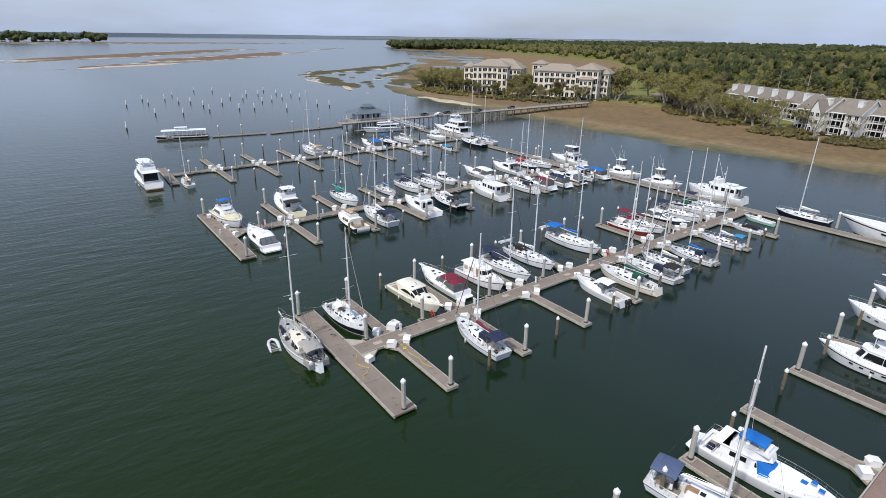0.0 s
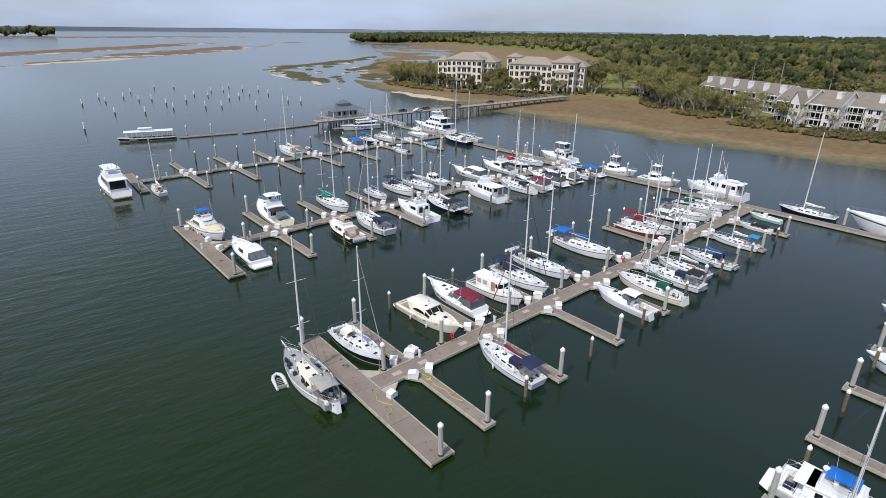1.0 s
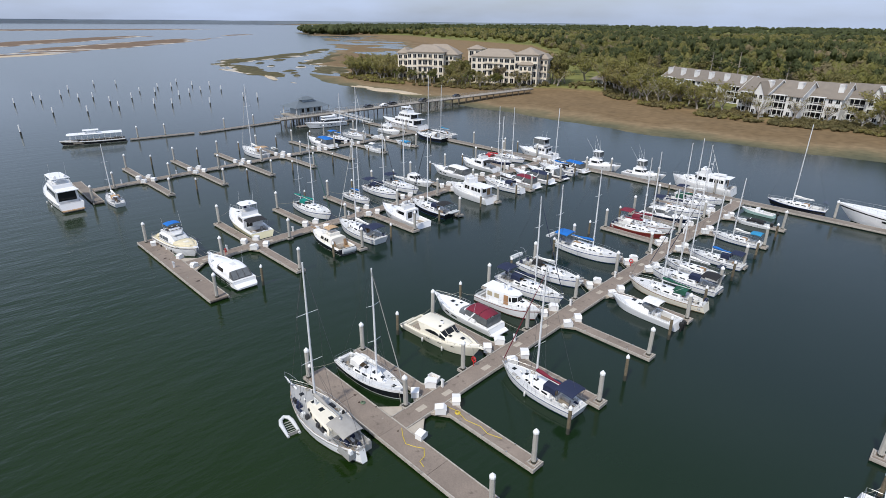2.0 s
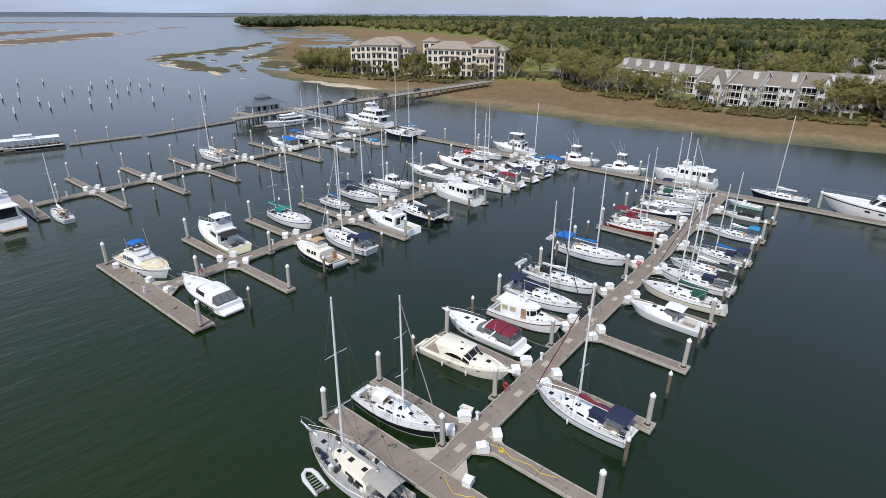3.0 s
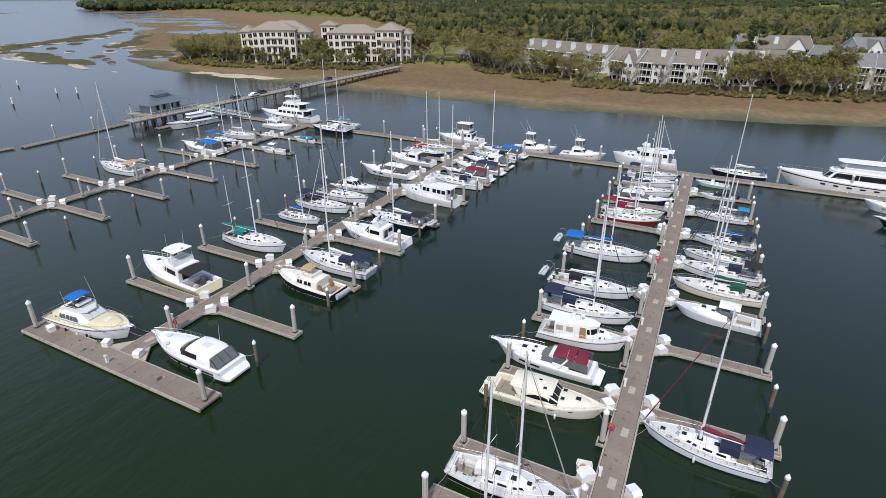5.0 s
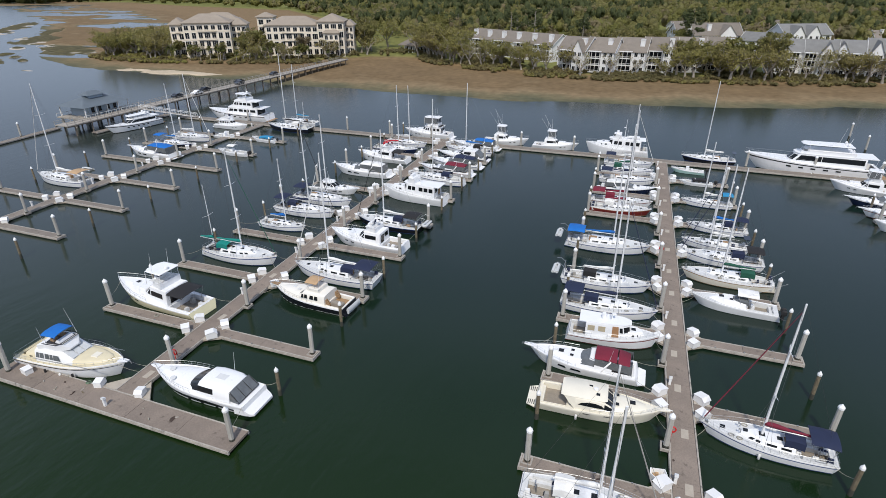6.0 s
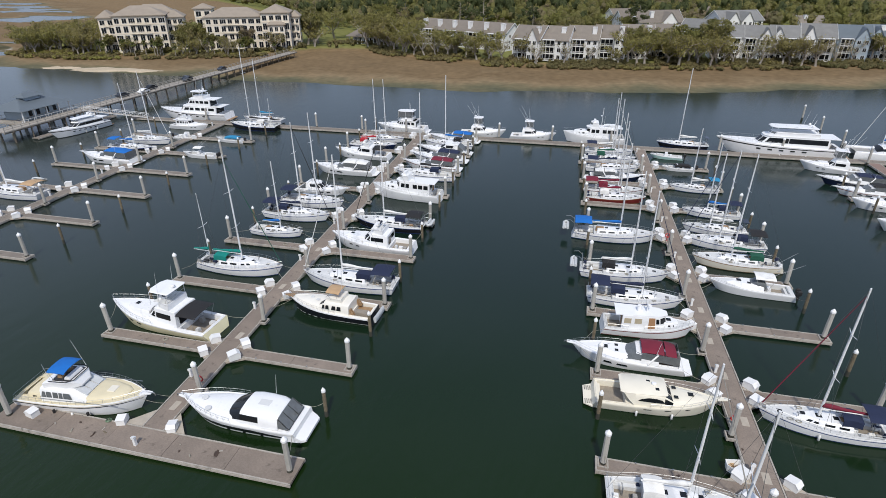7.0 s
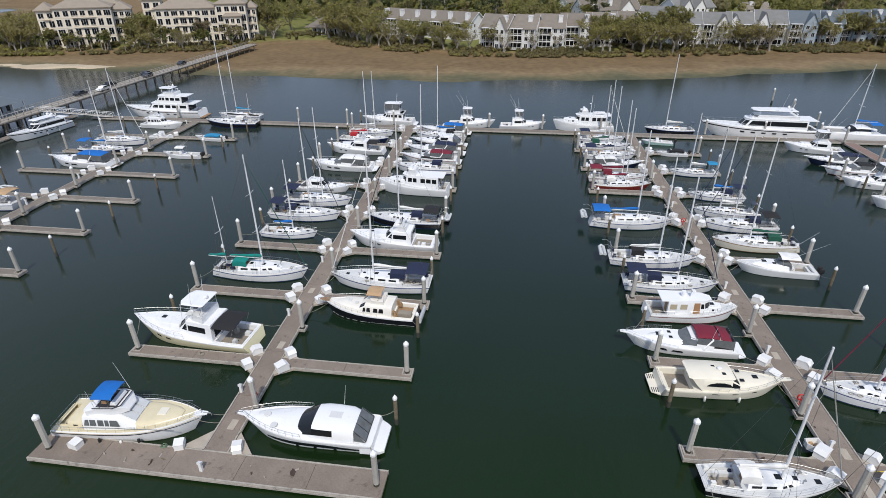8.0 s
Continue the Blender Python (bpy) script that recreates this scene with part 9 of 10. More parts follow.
condo(374, -14, F + 25, 30, 18, 18.0, 6.5, "apartment house with stepped grey gables set back from the shore", roof=M_ROOFG, front_gables=[(-8, 8), (2, 8)], cols=6)
condo(432, -70, F + 10, 18, 12, 12, 5, "tan house with grey roof among trees", walls=M_STUCCO, chimneys=[(-4, 4)], storeys=2, cols=4)
condo(506, 45, F + 30, 22, 12, 11, 5, "small house far back among trees", storeys=2, cols=4)
condo(544, -28, F - 20, 22, 12, 11, 5, "small house far back among trees", storeys=2, cols=4)


def hip_roof(bm, x0, x1, y0, y1, z, rise, over=0.9):
    x0, x1, y0, y1 = x0 - over, x1 + over, y0 - over, y1 + over
    m = min(x1 - x0, y1 - y0) / 2
    if x1 - x0 > y1 - y0:
        ra, rb = ((x0 + m), (y0 + y1) / 2), ((x1 - m), (y0 + y1) / 2)
    else:
        ra, rb = ((x0 + x1) / 2, y0 + m), ((x0 + x1) / 2, y1 - m)
    v = [bm.verts.new(q) for q in ((x0, y0, z), (x1, y0, z), (x1, y1, z), (x0, y1, z), (*ra, z + rise), (*rb, z + rise))]
    w = [bm.verts.new((q.co.x, q.co.y, z - 0.35)) for q in v[:4]]
    sides = ((0, 1, 5, 4), (1, 2, 5), (2, 3, 4, 5), (3, 0, 4)) if x1 - x0 > y1 - y0 else ((0, 1, 4), (1, 2, 5, 4), (2, 3, 5), (3, 0, 4, 5))
    for q in sides:
        bm.faces.new([v[i] for i in q])
    for i in range(4):
        bm.faces.new((v[i], v[(i + 1) % 4], w[(i + 1) % 4], w[i]))
    bm.faces.new(w)


def villa(x, y, turn, blocks, label):
    """A cream stucco block of flats in stepped masses. Each mass: x0, x1, y0, y1, eave, rise, windows across the front."""
    h = thing("apartment_building", x, y, 2.5, turn, label, "building", "cream apartment buildings")
    h.matrix_basis = h.matrix_basis @ Matrix.Diagonal((0.935, 0.935, 0.97, 1))
    for x0, x1, y0, y1, eave, rise, cols in blocks:
        bm = bmesh.new()
        box(bm, x0, x1, y0, y1, -1, eave)
        part("wall", bm, M_STUCCO, h)
        bm = bmesh.new()
        hip_roof(bm, x0, x1, y0, y1, eave + 0.1, rise)
        part("roof", bm, M_ROOF2, h)
        floors = max(2, round(eave / 4.6))
        fl = eave / floors
        bm = bmesh.new()
        for s in range(1, floors):
            box(bm, x0 - 0.15, x1 + 0.15, y0 - 0.15, y1 + 0.15, s * fl - 0.12, s * fl + 0.12)
        part("string_course", bm, M_STUCCO, h)
        for s in range(floors):
            for i in range(cols):
                wx = x0 + (x1 - x0) * (i + 0.5) / cols
                big = (i + s) % 4 == 1
                window(h, window_mesh((x1 - x0) / cols * (0.80 if big else 0.58), fl * (0.68 if s < floors - 1 else 0.54), 3 if big else 2), pose(wx, y0 - 0.06, s * fl + fl * 0.16))
            k = max(1, int((y1 - y0) / 4))
            for i in range(k):
                wy = y0 + (y1 - y0) * (i + 0.5) / k
                window(h, window_mesh(1.7, fl * 0.58), pose(x1 + 0.06, wy, s * fl + fl * 0.18, 0, 0, 90))
                window(h, window_mesh(1.7, fl * 0.58), pose(x0 - 0.06, wy, s * fl + fl * 0.18, 0, 0, -90))
            if s > 0:
                bm = bmesh.new()
                a, c = x0 + (x1 - x0) * 0.3, x0 + (x1 - x0) * 0.7
                box(bm, a, c, y0 - 1.0, y0, s * fl - 0.1, s * fl + 0.1)
                for i in range(int((c - a) / 0.8)):
                    box(bm, a + i * 0.8, a + i * 0.8 + 0.12, y0 - 1.0, y0 - 0.9, s * fl + 0.1, s * fl + 1.0)
                box(bm, a, c, y0 - 1.02, y0 - 0.88, s * fl + 0.95, s * fl + 1.1)
                part("balcony", bm, M_STUCCO, h)
    return h


villa(266, 305, F + 32, [(-14, 13, 0, 18, 18.5, 4.5, 7), (-22, -14, 3, 17, 17.5, 3.5, 2), (13, 22, 5, 22, 17.0, 3.5, 3), (-6, 16, 18, 30, 19.0, 4.0, 4)], "cream four-storey apartment building with hipped taupe roof")
villa(288, 255, F + 22, [(-24, 8, 0, 18, 17.0, 4.5, 8), (8, 24, -3, 17, 19.0, 4.0, 4), (12, 21, -5.5, -3, 13.0, 1.5, 3), (24, 29, 4, 16, 16.5, 3.0, 2)], "cream four-storey apartment building with gabled bay and taupe roof")
villa(295, 287, F + 22, [(-5, 5, 0, 9, 20.5, 2.5, 2)], "slim cream stair tower with hipped roof")


def pavilion():
    h = thing("pavilion", 324, 201, 2.5, F - 8, "low white pavilion with wide grey hipped roof and porch", "building")
    bm = bmesh.new()
    box(bm, -8, 8, 0, 9, -1, 4.2)
    part("wall", bm, M_SIDING, h)
    bm = bmesh.new()
    hip_roof(bm, -10, 10, -3, 11, 4.3, 5.0)
    part("roof", bm, M_ROOF, h)
    bm = bmesh.new()
    for i in range(8):
        box(bm, -9.6 + i * 2.7, -9.3 + i * 2.7, -2.8, -2.5, -0.5, 4.3)
    part("porch_post", bm, M_TRIM, h)
    for i in range(5):
        window(h, window_mesh(1.6, 2.6), pose(-6 + 3 * i, -0.06, 0.6))


pavilion()


# ---- trees ----
def leaf_cloud(rng, centres, radii, count, size, flat=0.75):
    """Corner positions of many small leaf cards round the clump centres."""
    n = len(centres) * count
    c = np.repeat(np.array(centres), count, 0)
    r = np.repeat(np.array(radii), count)[:, None]
    dirn = rng.normal(size=(n, 3))
    dirn /= np.linalg.norm(dirn, axis=1, keepdims=True)
    pos = c + dirn * r * rng.uniform(0.35, 1.0, (n, 1)) * np.array([1, 1, flat])
    u = rng.normal(size=(n, 3))
    u /= np.linalg.norm(u, axis=1, keepdims=True)
    v = np.cross(u, rng.normal(size=(n, 3)))
    v /= np.linalg.norm(v, axis=1, keepdims=True)
    s = size * rng.uniform(0.6, 1.3, (n, 1))
    quad = np.stack([pos - u * s, pos - v * s * 0.6, pos + u * s, pos + v * s * 0.6], 1)
    # each card faces out of its clump and is lit as part of the round crown
    out = pos - c + np.array([0, 0, 0.45]) * r
    out /= np.linalg.norm(out, axis=1, keepdims=True)
    face = np.cross(quad[:, 1] - quad[:, 0], quad[:, 2] - quad[:, 0])
    flip = (face * out).sum(1) < 0
    quad[flip] = quad[flip][:, ::-1]
    return quad, out


def card_mesh(name, cards, material):
    """One mesh of many leaf cards, with the crown's rounded normals."""
    q, nrm = cards if isinstance(cards, tuple) else (cards, None)
    n = len(q)
    me = bpy.data.meshes.new(name)
    me.vertices.add(n * 4)
    me.vertices.foreach_set("co", q.reshape(-1))
    me.loops.add(n * 4)
    me.loops.foreach_set("vertex_index", np.arange(n * 4))
    me.polygons.add(n)
    me.polygons.foreach_set("loop_start", np.arange(0, n * 4, 4))
    me.polygons.foreach_set("use_smooth", np.ones(n, bool))
    me.update(calc_edges=True)
    me.materials.append(material)
    if nrm is not None:
        me.normals_split_custom_set_from_vertices(np.repeat(nrm, 4, 0).tolist())
    return me


def tree_proto(seed, kind):
    rng = np.random.RandomState(seed)
    names = dict(oak=("live_oak", "spreading live oak with grey limbs and olive spring foliage", M_OAK), pine=("pine_tree", "tall slender pine with dark tufted crown", M_PINE), leafy=("broadleaf_tree", "broad tree in fresh green leaf", M_LEAF), bare=("thin_oak", "thin-leaved oak with pale bare limbs", M_OAK), palm=("palmetto_palm", "palmetto palm with a ragged round head", M_PALM))
    nm, label, lm = names[kind]
    t = thing(nm, 0, 0, -100 - seed, 0, label, "tree", "shore trees")
    bm = bmesh.new()
    tips = []
    if kind == "palm":
        pipe(bm, [(0, 0, -0.5), (0.15, 0.1, 3), (0.1, 0.2, 6.5)], [0.28, 0.2, 0.2], 7)
        part("trunk", bm, M_BARK, t)
        quads = []
        for i in range(34):
            az, el = rng.uniform(0, 6.28), rng.uniform(-0.7, 1.2)
            d = np.array([math.cos(az) * math.cos(el), math.sin(az) * math.cos(el), math.sin(el)])
            side = np.cross(d, [0, 0, 1.0])
            side /= np.linalg.norm(side) + 1e-6
            p0 = np.array([0.1, 0.2, 6.6])
            p1 = p0 + d * 1.1
            p2 = p1 + d * 0.9 - np.array([0, 0, 0.45])
            quads += [[p0 - side * 0.06, p1 - side * 0.45, p1 + side * 0.45, p0 + side * 0.06], [p1 - side * 0.45, p2 - side * 0.15, p2 + side * 0.15, p1 + side * 0.45]]
        shared("crown", card_mesh("crown", np.array(quads), lm), t, Matrix())
        return t
    if kind == "pine":
        hgt = rng.uniform(15, 19)
        pipe(bm, [(0, 0, -0.5), (0.2, 0, hgt * 0.5), (0.1, 0.2, hgt)], [0.32, 0.24, 0.08], 7)
        for i in range(16):
            f = rng.uniform(0.5, 1.0)
            a = rng.uniform(0, 6.28)
            ln = (1.15 - f) * 6.5 + 0.8
            p = Vector((0.15, 0.1, hgt * f))
            q = p + Vector((math.cos(a) * ln, math.sin(a) * ln, ln * 0.25))
            tube(bm, p, q, 0.07, 0.03, 4)
            tips += [tuple(q), tuple(p.lerp(q, 0.6))]
        rad = [rng.uniform(0.7, 1.3) for _ in tips]
        cnt, size = 32, 0.38
    else:
        forks = 4 if kind != "leafy" else 5
        hgt = dict(oak=9.5, bare=10.5, leafy=12.0)[kind] * rng.uniform(0.9, 1.12)
        spread = dict(oak=6.6, bare=5.0, leafy=4.6)[kind]
        z1 = hgt * (0.25 if kind != "leafy" else 0.35)
        lean = Vector((rng.uniform(-0.8, 0.8), rng.uniform(-0.8, 0.8), 0))
        top = Vector((0, 0, z1)) + lean
        pipe(bm, [(0, 0, -0.6), tuple(lean * 0.4 + Vector((0, 0, z1 * 0.5))), tuple(top)], [0.5, 0.38, 0.32], 7)
        for i in range(forks):
            a = 6.28 * (i + rng.uniform(0, 0.7)) / forks
            d = Vector((math.cos(a), math.sin(a), 0))
            ln = spread * rng.uniform(0.55, 0.95)
            mid = top + d * ln * 0.5 + Vector((0, 0, (hgt - z1) * rng.uniform(0.25, 0.5)))
            end = top + d * ln + Vector((0, 0, (hgt - z1) * rng.uniform(0.55, 0.95)))
            pipe(bm, [top, mid, end], [0.22, 0.15, 0.06], 5)
            for j in range(4):
                b0 = top.lerp(mid, rng.uniform(0.4, 1)) if j < 2 else mid.lerp(end, rng.uniform(0.1, 0.9))
                e = b0 + Vector((rng.uniform(-1, 1), rng.uniform(-1, 1), rng.uniform(0.2, 0.9))) * spread * 0.38
                tube(bm, b0, e, 0.09, 0.03, 4)
                tips += [tuple(e), tuple(b0.lerp(e, 0.6))]
                for q in range(5 if kind == "bare" else 2):
                    t0 = b0.lerp(e, rng.uniform(0.35, 1))
                    t1 = t0 + Vector((rng.uniform(-1, 1), rng.uniform(-1, 1), rng.uniform(-0.1, 0.9))) * spread * 0.24
                    tube(bm, t0, t1, 0.045, 0.02, 3)
                    if q % 2 == 0:
                        tips.append(tuple(t1))
            tips += [tuple(end), tuple(mid.lerp(end, 0.6))]
        if kind == "leafy":
            tips += [(lean.x + rng.uniform(-2, 2), lean.y + rng.uniform(-2, 2), hgt * rng.uniform(0.65, 1.0)) for _ in range(12)]
        rad = [rng.uniform(0.9, 1.7) for _ in tips]
        cnt, size = dict(oak=(26, 0.27), bare=(6, 0.20), leafy=(32, 0.33))[kind]
    part("trunk", bm, M_BARK, t, "pale grey trunk and limbs")
    shared("crown", card_mesh("crown", leaf_cloud(rng, tips, rad, cnt, size), lm), t, Matrix())
    return t


PROTO = {k: [tree_proto(10 * n0 + i, k) for i in range(m)] for n0, (k, m) in enumerate((("oak", 4), ("bare", 3), ("leafy", 3), ("pine", 3), ("palm", 2)))}
USED = set()


def ground_z(x, y):
    return float(land_height(np.array([[float(x)]]), np.array([[float(y)]]))[0, 0])


def tree(kind, x, y, size=1.0):
    p = random.choice(PROTO[kind])
    m = pose(x, y, ground_z(x, y) - 0.1, random.uniform(-3, 3), random.uniform(-3, 3), random.uniform(0, 360))
    if p not in USED:
        USED.add(p)
        p.matrix_basis = m @ Matrix.Diagonal((size, size, size, 1))
        return p
    c = copy_thing(p, m)
    c.matrix_basis = m @ Matrix.Diagonal((size, size, size, 1))
    return c


def bank(y):
    return float(bank_x(np.array(float(y))))


rnd = random.Random(5)
# oaks in front of the terraces, thinning where the houses show
def grove(y0, y1, kinds, gap, lo, hi, back=(3, 12)):
    y = y0
    while y > y1:
        tree(rnd.choice(kinds), bank(y) + rnd.uniform(*back), y, rnd.uniform(lo, hi))
        y -= rnd.uniform(0.7, 1.3) * gap


grove(195, 168, ("oak",), 5.2, 1.2, 1.6)
grove(188, 166, ("oak", "leafy"), 6.5, 1.3, 1.7, (10, 22))
grove(166, 107, ("oak", "bare", "bare"), 6.0, 1.0, 1.4)
grove(162, 113, ("bare", "oak"), 12, 1.1, 1.4, (9, 14))
grove(104, 56, ("bare", "bare", "oak"), 10, 0.8, 1.25)
grove(54, 12, ("oak",), 4.6, 1.2, 1.6)
grove(52, 13, ("oak", "leafy"), 7, 1.1, 1.5, (8, 20))
grove(12, -30, ("bare", "bare", "oak"), 5.0, 1.0, 1.4)
grove(-30, -56, ("bare",), 8, 0.9, 1.25)
grove(-56, -150, ("oak", "bare", "leafy"), 4.6, 1.1, 1.6, (3, 22))
# grove north of the cream buildings
for i in range(52):
    y = rnd.uniform(328, 390)
    tree("oak", bank(min(y, 385)) + rnd.uniform(3, 58), y, rnd.uniform(1.0, 1.5))
# palms and oaks before the cream buildings
for i in range(46):
    y = rnd.uniform(234, 330)
    tree(rnd.choice(("palm", "palm", "leafy", "bare", "oak")), bank(y) + rnd.uniform(2, 11), y, rnd.uniform(0.75, 1.05))
for x, y, s in ((277, 283, 1.3), (280, 286, 1.3), (282, 281, 1.2), (313, 233, 1.7), (320, 244, 1.5), (332, 248, 1.6), (310, 240, 1.4), (321, 230, 1.3), (316, 238, 1.5), (305, 225, 1.2), (328, 238, 1.7), (309, 227, 1.3), (347, 231, 1.8), (319, 186, 1.7), (310, 181, 1.6), (328, 182, 1.8), (342, 190, 1.7), (300, 178, 1.4), (356, 214, 1.8), (353, 199, 1.7)):
    tree("leafy" if rnd.random() < 0.6 else "oak", x, y, s)
# trees behind and between the houses
for i in range(120):
    y = rnd.uniform(-160, 232)
    x = rnd.uniform(324, 368)
    if 8 < y < 66 and x > 342 or -72 < y < 25 and x > 350 or 110 < y < 178 and x < 342 or 192 < y < 226 and x < 350 or -80 < y < 5 and x < 338:
        continue
    tree(rnd.choice(("leafy", "oak", "pine", "leafy")), x, y, rnd.uniform(1.0, 1.45))


def canopy_mesh(name, rng, x, y, z0, top, radius, cards, material, k=7):
    """Rounded uneven crowns skinned in leaves: a lumpy core for each, with leaf cards standing off it."""
    n = len(x)
    rings = ((0.72, -0.35), (1.0, 0.12), (0.88, 0.55), (0.52, 0.88), (0.03, 1.0))
    ang = np.arange(k) * 2 * np.pi / k
    rr = np.array([q[0] for q in rings])[None, :, None] * radius[:, None, None] * rng.uniform(0.55, 1.3, (n, 5, k))
    zz = z0[:, None, None] + (top - z0)[:, None, None] * (np.array([q[1] for q in rings])[None, :, None] + rng.uniform(-0.16, 0.06, (n, 5, k)) - 0.12)
    V = np.stack([x[:, None, None] + rr * np.cos(ang), y[:, None, None] + rr * np.sin(ang), zz], -1)
    mid = np.stack([x, y, z0 + 0.25 * (top - z0)], -1)[:, None, None, :]
    N = V - mid
    N[..., 2] += 0.25 * radius[:, None, None]
    N += rng.normal(0, 0.35, N.shape) * radius[:, None, None, None]
    N /= np.linalg.norm(N, axis=-1, keepdims=True)
    idx = np.arange(n * 5 * k).reshape(n, 5, k)
    nxt = np.roll(idx, -1, 2)
    core = np.stack([idx[:, :-1], nxt[:, :-1], nxt[:, 1:], idx[:, 1:]], -1).reshape(-1, 4)
    (q, nq) = cards
    verts = np.concatenate([V.reshape(-1, 3), q.reshape(-1, 3)])
    norms = np.concatenate([N.reshape(-1, 3), np.repeat(nq, 4, 0)])
    faces = np.concatenate([core, np.arange(len(q) * 4).reshape(-1, 4) + n * 5 * k])
    me = bpy.data.meshes.new(name)
    me.vertices.add(len(verts))
    me.vertices.foreach_set("co", verts.ravel())
    me.loops.add(faces.size)
    me.loops.foreach_set("vertex_index", faces.ravel())
    me.polygons.add(len(faces))
    me.polygons.foreach_set("loop_start", np.arange(0, faces.size, 4))
    me.polygons.foreach_set("use_smooth", np.ones(len(faces), bool))
    me.update(calc_edges=True)
    me.materials.append(material)
    me.normals_split_custom_set_from_vertices(norms.tolist())
    return me


def woods(name, count, box_xy, wide, cards, size, rise, material, seed, label, keep, k=7, tall=1.0):
    """Distant woodland as one sheet of many leafy crowns."""
    rng = np.random.RandomState(seed)
    x = rng.uniform(box_xy[0], box_xy[1], count * 4)
    y = rng.uniform(box_xy[2], box_xy[3], count * 4)
    ok = keep(x, y)
    x, y = x[ok][:count // 2], y[ok][:count // 2]
    h = rise * (0.45 + 0.45 * soft_noise(x, y, 60, seed) + 0.32 * rng.rand(len(x)))
    rad = wide * rng.uniform(0.6, 1.35, len(x)) * np.sqrt(h / rise)
    # a lower second lobe leans out of each crown
    az = rng.uniform(0, 2 * np.pi, len(x))
    x, y = np.r_[x, x + np.cos(az) * rad * 0.85], np.r_[y, y + np.sin(az) * rad * 0.85]
    h = np.r_[h, h * rng.uniform(0.72, 1.04, len(h))]
    rad = np.r_[rad, rad * rng.uniform(0.4, 0.75, len(rad))]
    gz = land_height(x, y)
    top = gz + h
    z0 = top - np.minimum(rad * tall, h * 0.62)
    # leaf cards lie on the upper surface of the crown
    n = len(x) * cards
    i = np.repeat(np.arange(len(x)), cards)
    az, el = rng.uniform(0, 2 * np.pi, n), np.arcsin(rng.uniform(-0.1, 1.0, n))
    d = np.stack([np.cos(az) * np.cos(el), np.sin(az) * np.cos(el), np.sin(el)], 1)
    off = rng.uniform(0.55, 1.18, n)
    pos = np.stack([x[i] + d[:, 0] * rad[i] * off, y[i] + d[:, 1] * rad[i] * off, z0[i] + d[:, 2] * (top - z0)[i] * off], 1)
    u = rng.normal(size=(n, 3))
    u -= d * (u * d).sum(1, keepdims=True) * 0.6
    u /= np.linalg.norm(u, axis=1, keepdims=True)
    v = np.cross(d, u)
    s = size * rng.uniform(0.5, 1.4, (n, 1))
    quad = np.stack([pos - u * s, pos - v * s * 0.6, pos + u * s, pos + v * s * 0.6], 1)
    out = d + np.array([0, 0, 0.3]) + rng.normal(0, 0.38, (n, 3))
    out /= np.linalg.norm(out, axis=1, keepdims=True)
    face = np.cross(quad[:, 1] - quad[:, 0], quad[:, 2] - quad[:, 0])
    flip = (face * out).sum(1) < 0
    quad[flip] = quad[flip][:, ::-1]
    ob = new(name, canopy_mesh(name, rng, x, y, z0, top, rad * 0.66, (quad, out), material, k))
    return tagged(ob, label, "woods", kind="stuff")


def in_woods(x, y):
    edge = np.where(y < 214, 368, np.interp(y, WOOD_Y, WOOD_X))
    ok = (x > edge) | ((y > 213) & (y < 280) & (x > 328))
    for cx, cy, r in ((334, 210, 20), (358, 37, 24), (368, 0, 28), (376, -44, 24), (432, -70, 18), (506, 46, 16), (544, -28, 16), (470, 60, 24), (490, -110, 32), (600, 45, 38), (395, -105, 20)):
        ok &= (x - cx) ** 2 + (y - cy) ** 2 > r * r
    return ok


def pines(x, y, scale=130, seed=9, cut=0.52):
    return soft_noise(x, y, scale, seed) > cut


woods("near_woods", 4300, (366, 780, -420, 640), 4.5, 64, 0.72, 15.5, M_LEAF, 31, "mixed spring woodland behind the houses", in_woods, 6, 1.15)
woods("near_pinewoods", 1000, (385, 860, -520, 700), 3.4, 60, 0.65, 21.0, M_PINE, 32, "dark pine woodland behind the houses", lambda x, y: in_woods(x, y) & pines(x, y, 90, 9, 0.53), 6, 1.7)
woods("middle_woods", 9000, (740, 1600, -1100, 1500), 7.0, 22, 1.5, 15.5, M_LEAF, 33, "mixed woodland in the middle distance", in_woods, 6)
woods("middle_pinewoods", 2200, (740, 1600, -1100, 1500), 6.0, 20, 1.5, 20.0, M_PINE, 34, "dark pine woodland in the middle distance", lambda x, y: in_woods(x, y) & pines(x, y, 260, 10, 0.48), 6, 1.3)
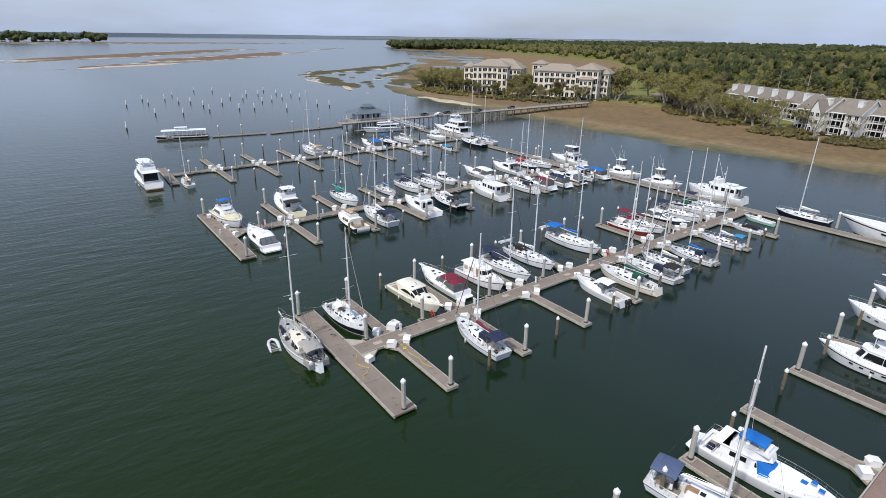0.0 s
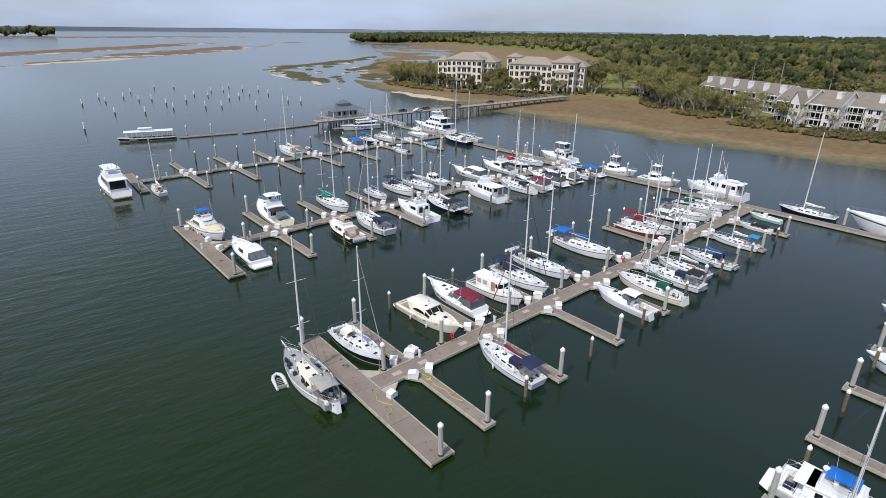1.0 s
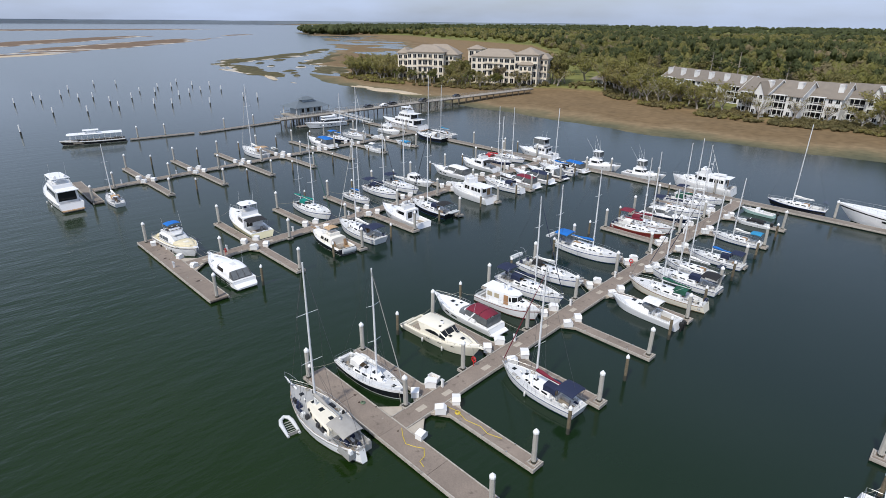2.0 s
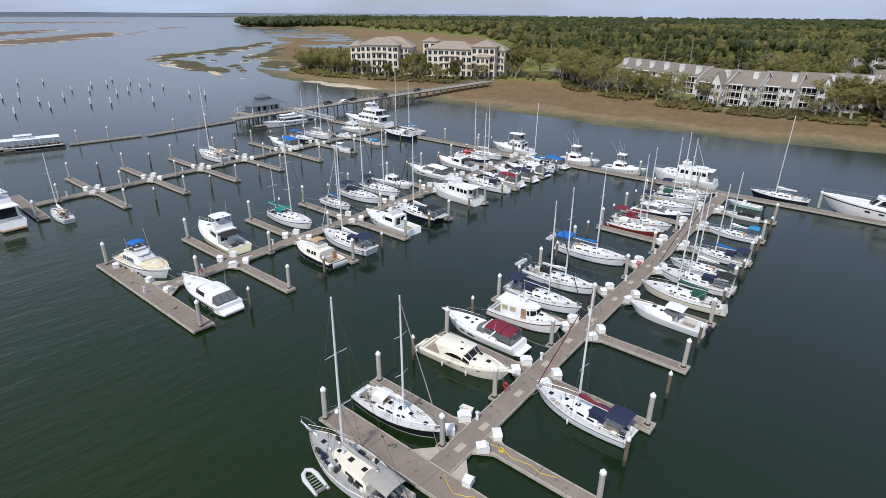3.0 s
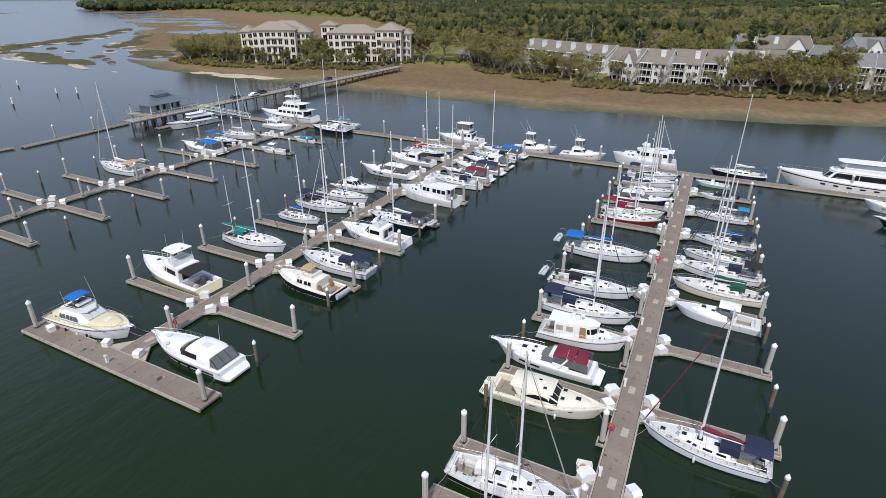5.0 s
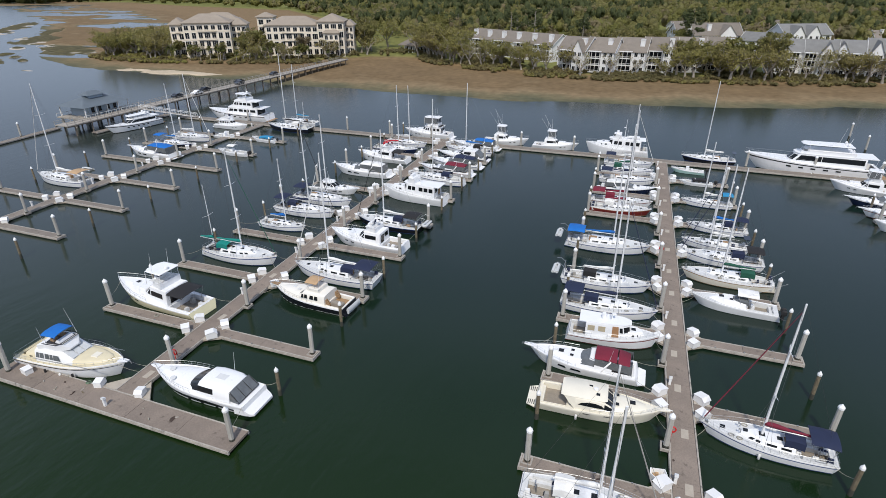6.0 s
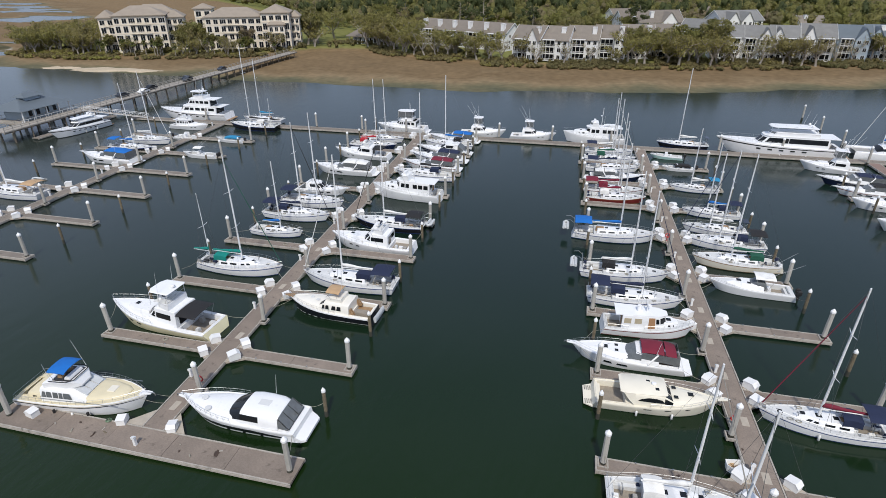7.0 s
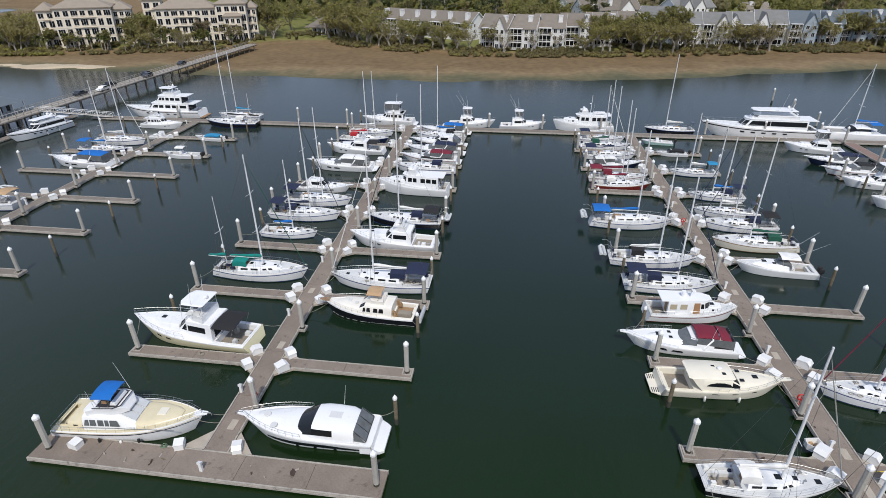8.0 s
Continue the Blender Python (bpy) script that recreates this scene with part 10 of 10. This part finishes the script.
woods("far_woods", 3600, (1550, 4600, -2400, 3000), 20.0, 2, 4.5, 19.0, M_PINE, 35, "far dark woodland to the horizon", lambda x, y: in_woods(x, y) & (x > 1550) & (np.hypot(x, y) < 4700), 6)
woods("point_woods", 1400, (900, 1800, 1250, 2300), 12.0, 6, 2.5, 26.0, M_PINE, 36, "dark wooded point across the marsh", lambda x, y: (x > shore_x(y) + 25) & (x < shore_x(y) + 420) & (y > 1330), 6)
woods("island_woods", 320, (-450, 275, 2450, 2750), 14.0, 6, 3.0, 36.0, M_PINE, 37, "far wooded island in the sound", lambda x, y: np.abs(y - 2600) < 110, 6)
# shrubs along the bank and under the trees
woods("shrub_belt", 7000, (225, 400, -170, 392), 1.35, 30, 0.30, 2.1, M_SHRUB, 38, "low green shrubs along the bank", lambda x, y: (np.abs(x - bank_x(y) - 4) < 6.5 + 5 * soft_noise(x, y, 20, 6)) & (soft_noise(x, y, 9, 7) > 0.40) & ~((y > 192) & (y < 230)) & ~((y > 388)), 6)
woods("shrub_belt_inner", 1500, (240, 400, -150, 385), 1.6, 26, 0.36, 3.0, M_SHRUB, 39, "green hedges and shrubs round the houses", lambda x, y: (x - bank_x(y) > 6) & (x - bank_x(y) < 30) & (soft_noise(x, y, 14, 2) > 0.52), 6)


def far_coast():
    """Upright backdrop strips for the sound's open water out to the horizon, and a low far coast along it."""
    # the pale blue tones hold distance haze and the water's reflected sky
    for name, z0, z1, r, col, label in (("backdrop_sound", -1, 22.6, 4750, (0.29, 0.35, 0.43), "upright backdrop strip with hazy sky-pale water of the sound in its colour"), ("backdrop_coast", 21.5, 24.2, 4720, (0.13, 0.18, 0.26), "low coast strip on the horizon with blue haze in its colour")):
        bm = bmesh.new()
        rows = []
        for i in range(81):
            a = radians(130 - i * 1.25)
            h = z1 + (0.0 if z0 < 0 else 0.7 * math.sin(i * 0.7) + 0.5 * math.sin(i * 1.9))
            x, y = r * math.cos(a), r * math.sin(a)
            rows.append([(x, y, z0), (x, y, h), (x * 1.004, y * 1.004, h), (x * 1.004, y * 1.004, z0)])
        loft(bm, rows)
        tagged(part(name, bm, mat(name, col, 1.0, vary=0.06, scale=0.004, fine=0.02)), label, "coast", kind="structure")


far_coast()
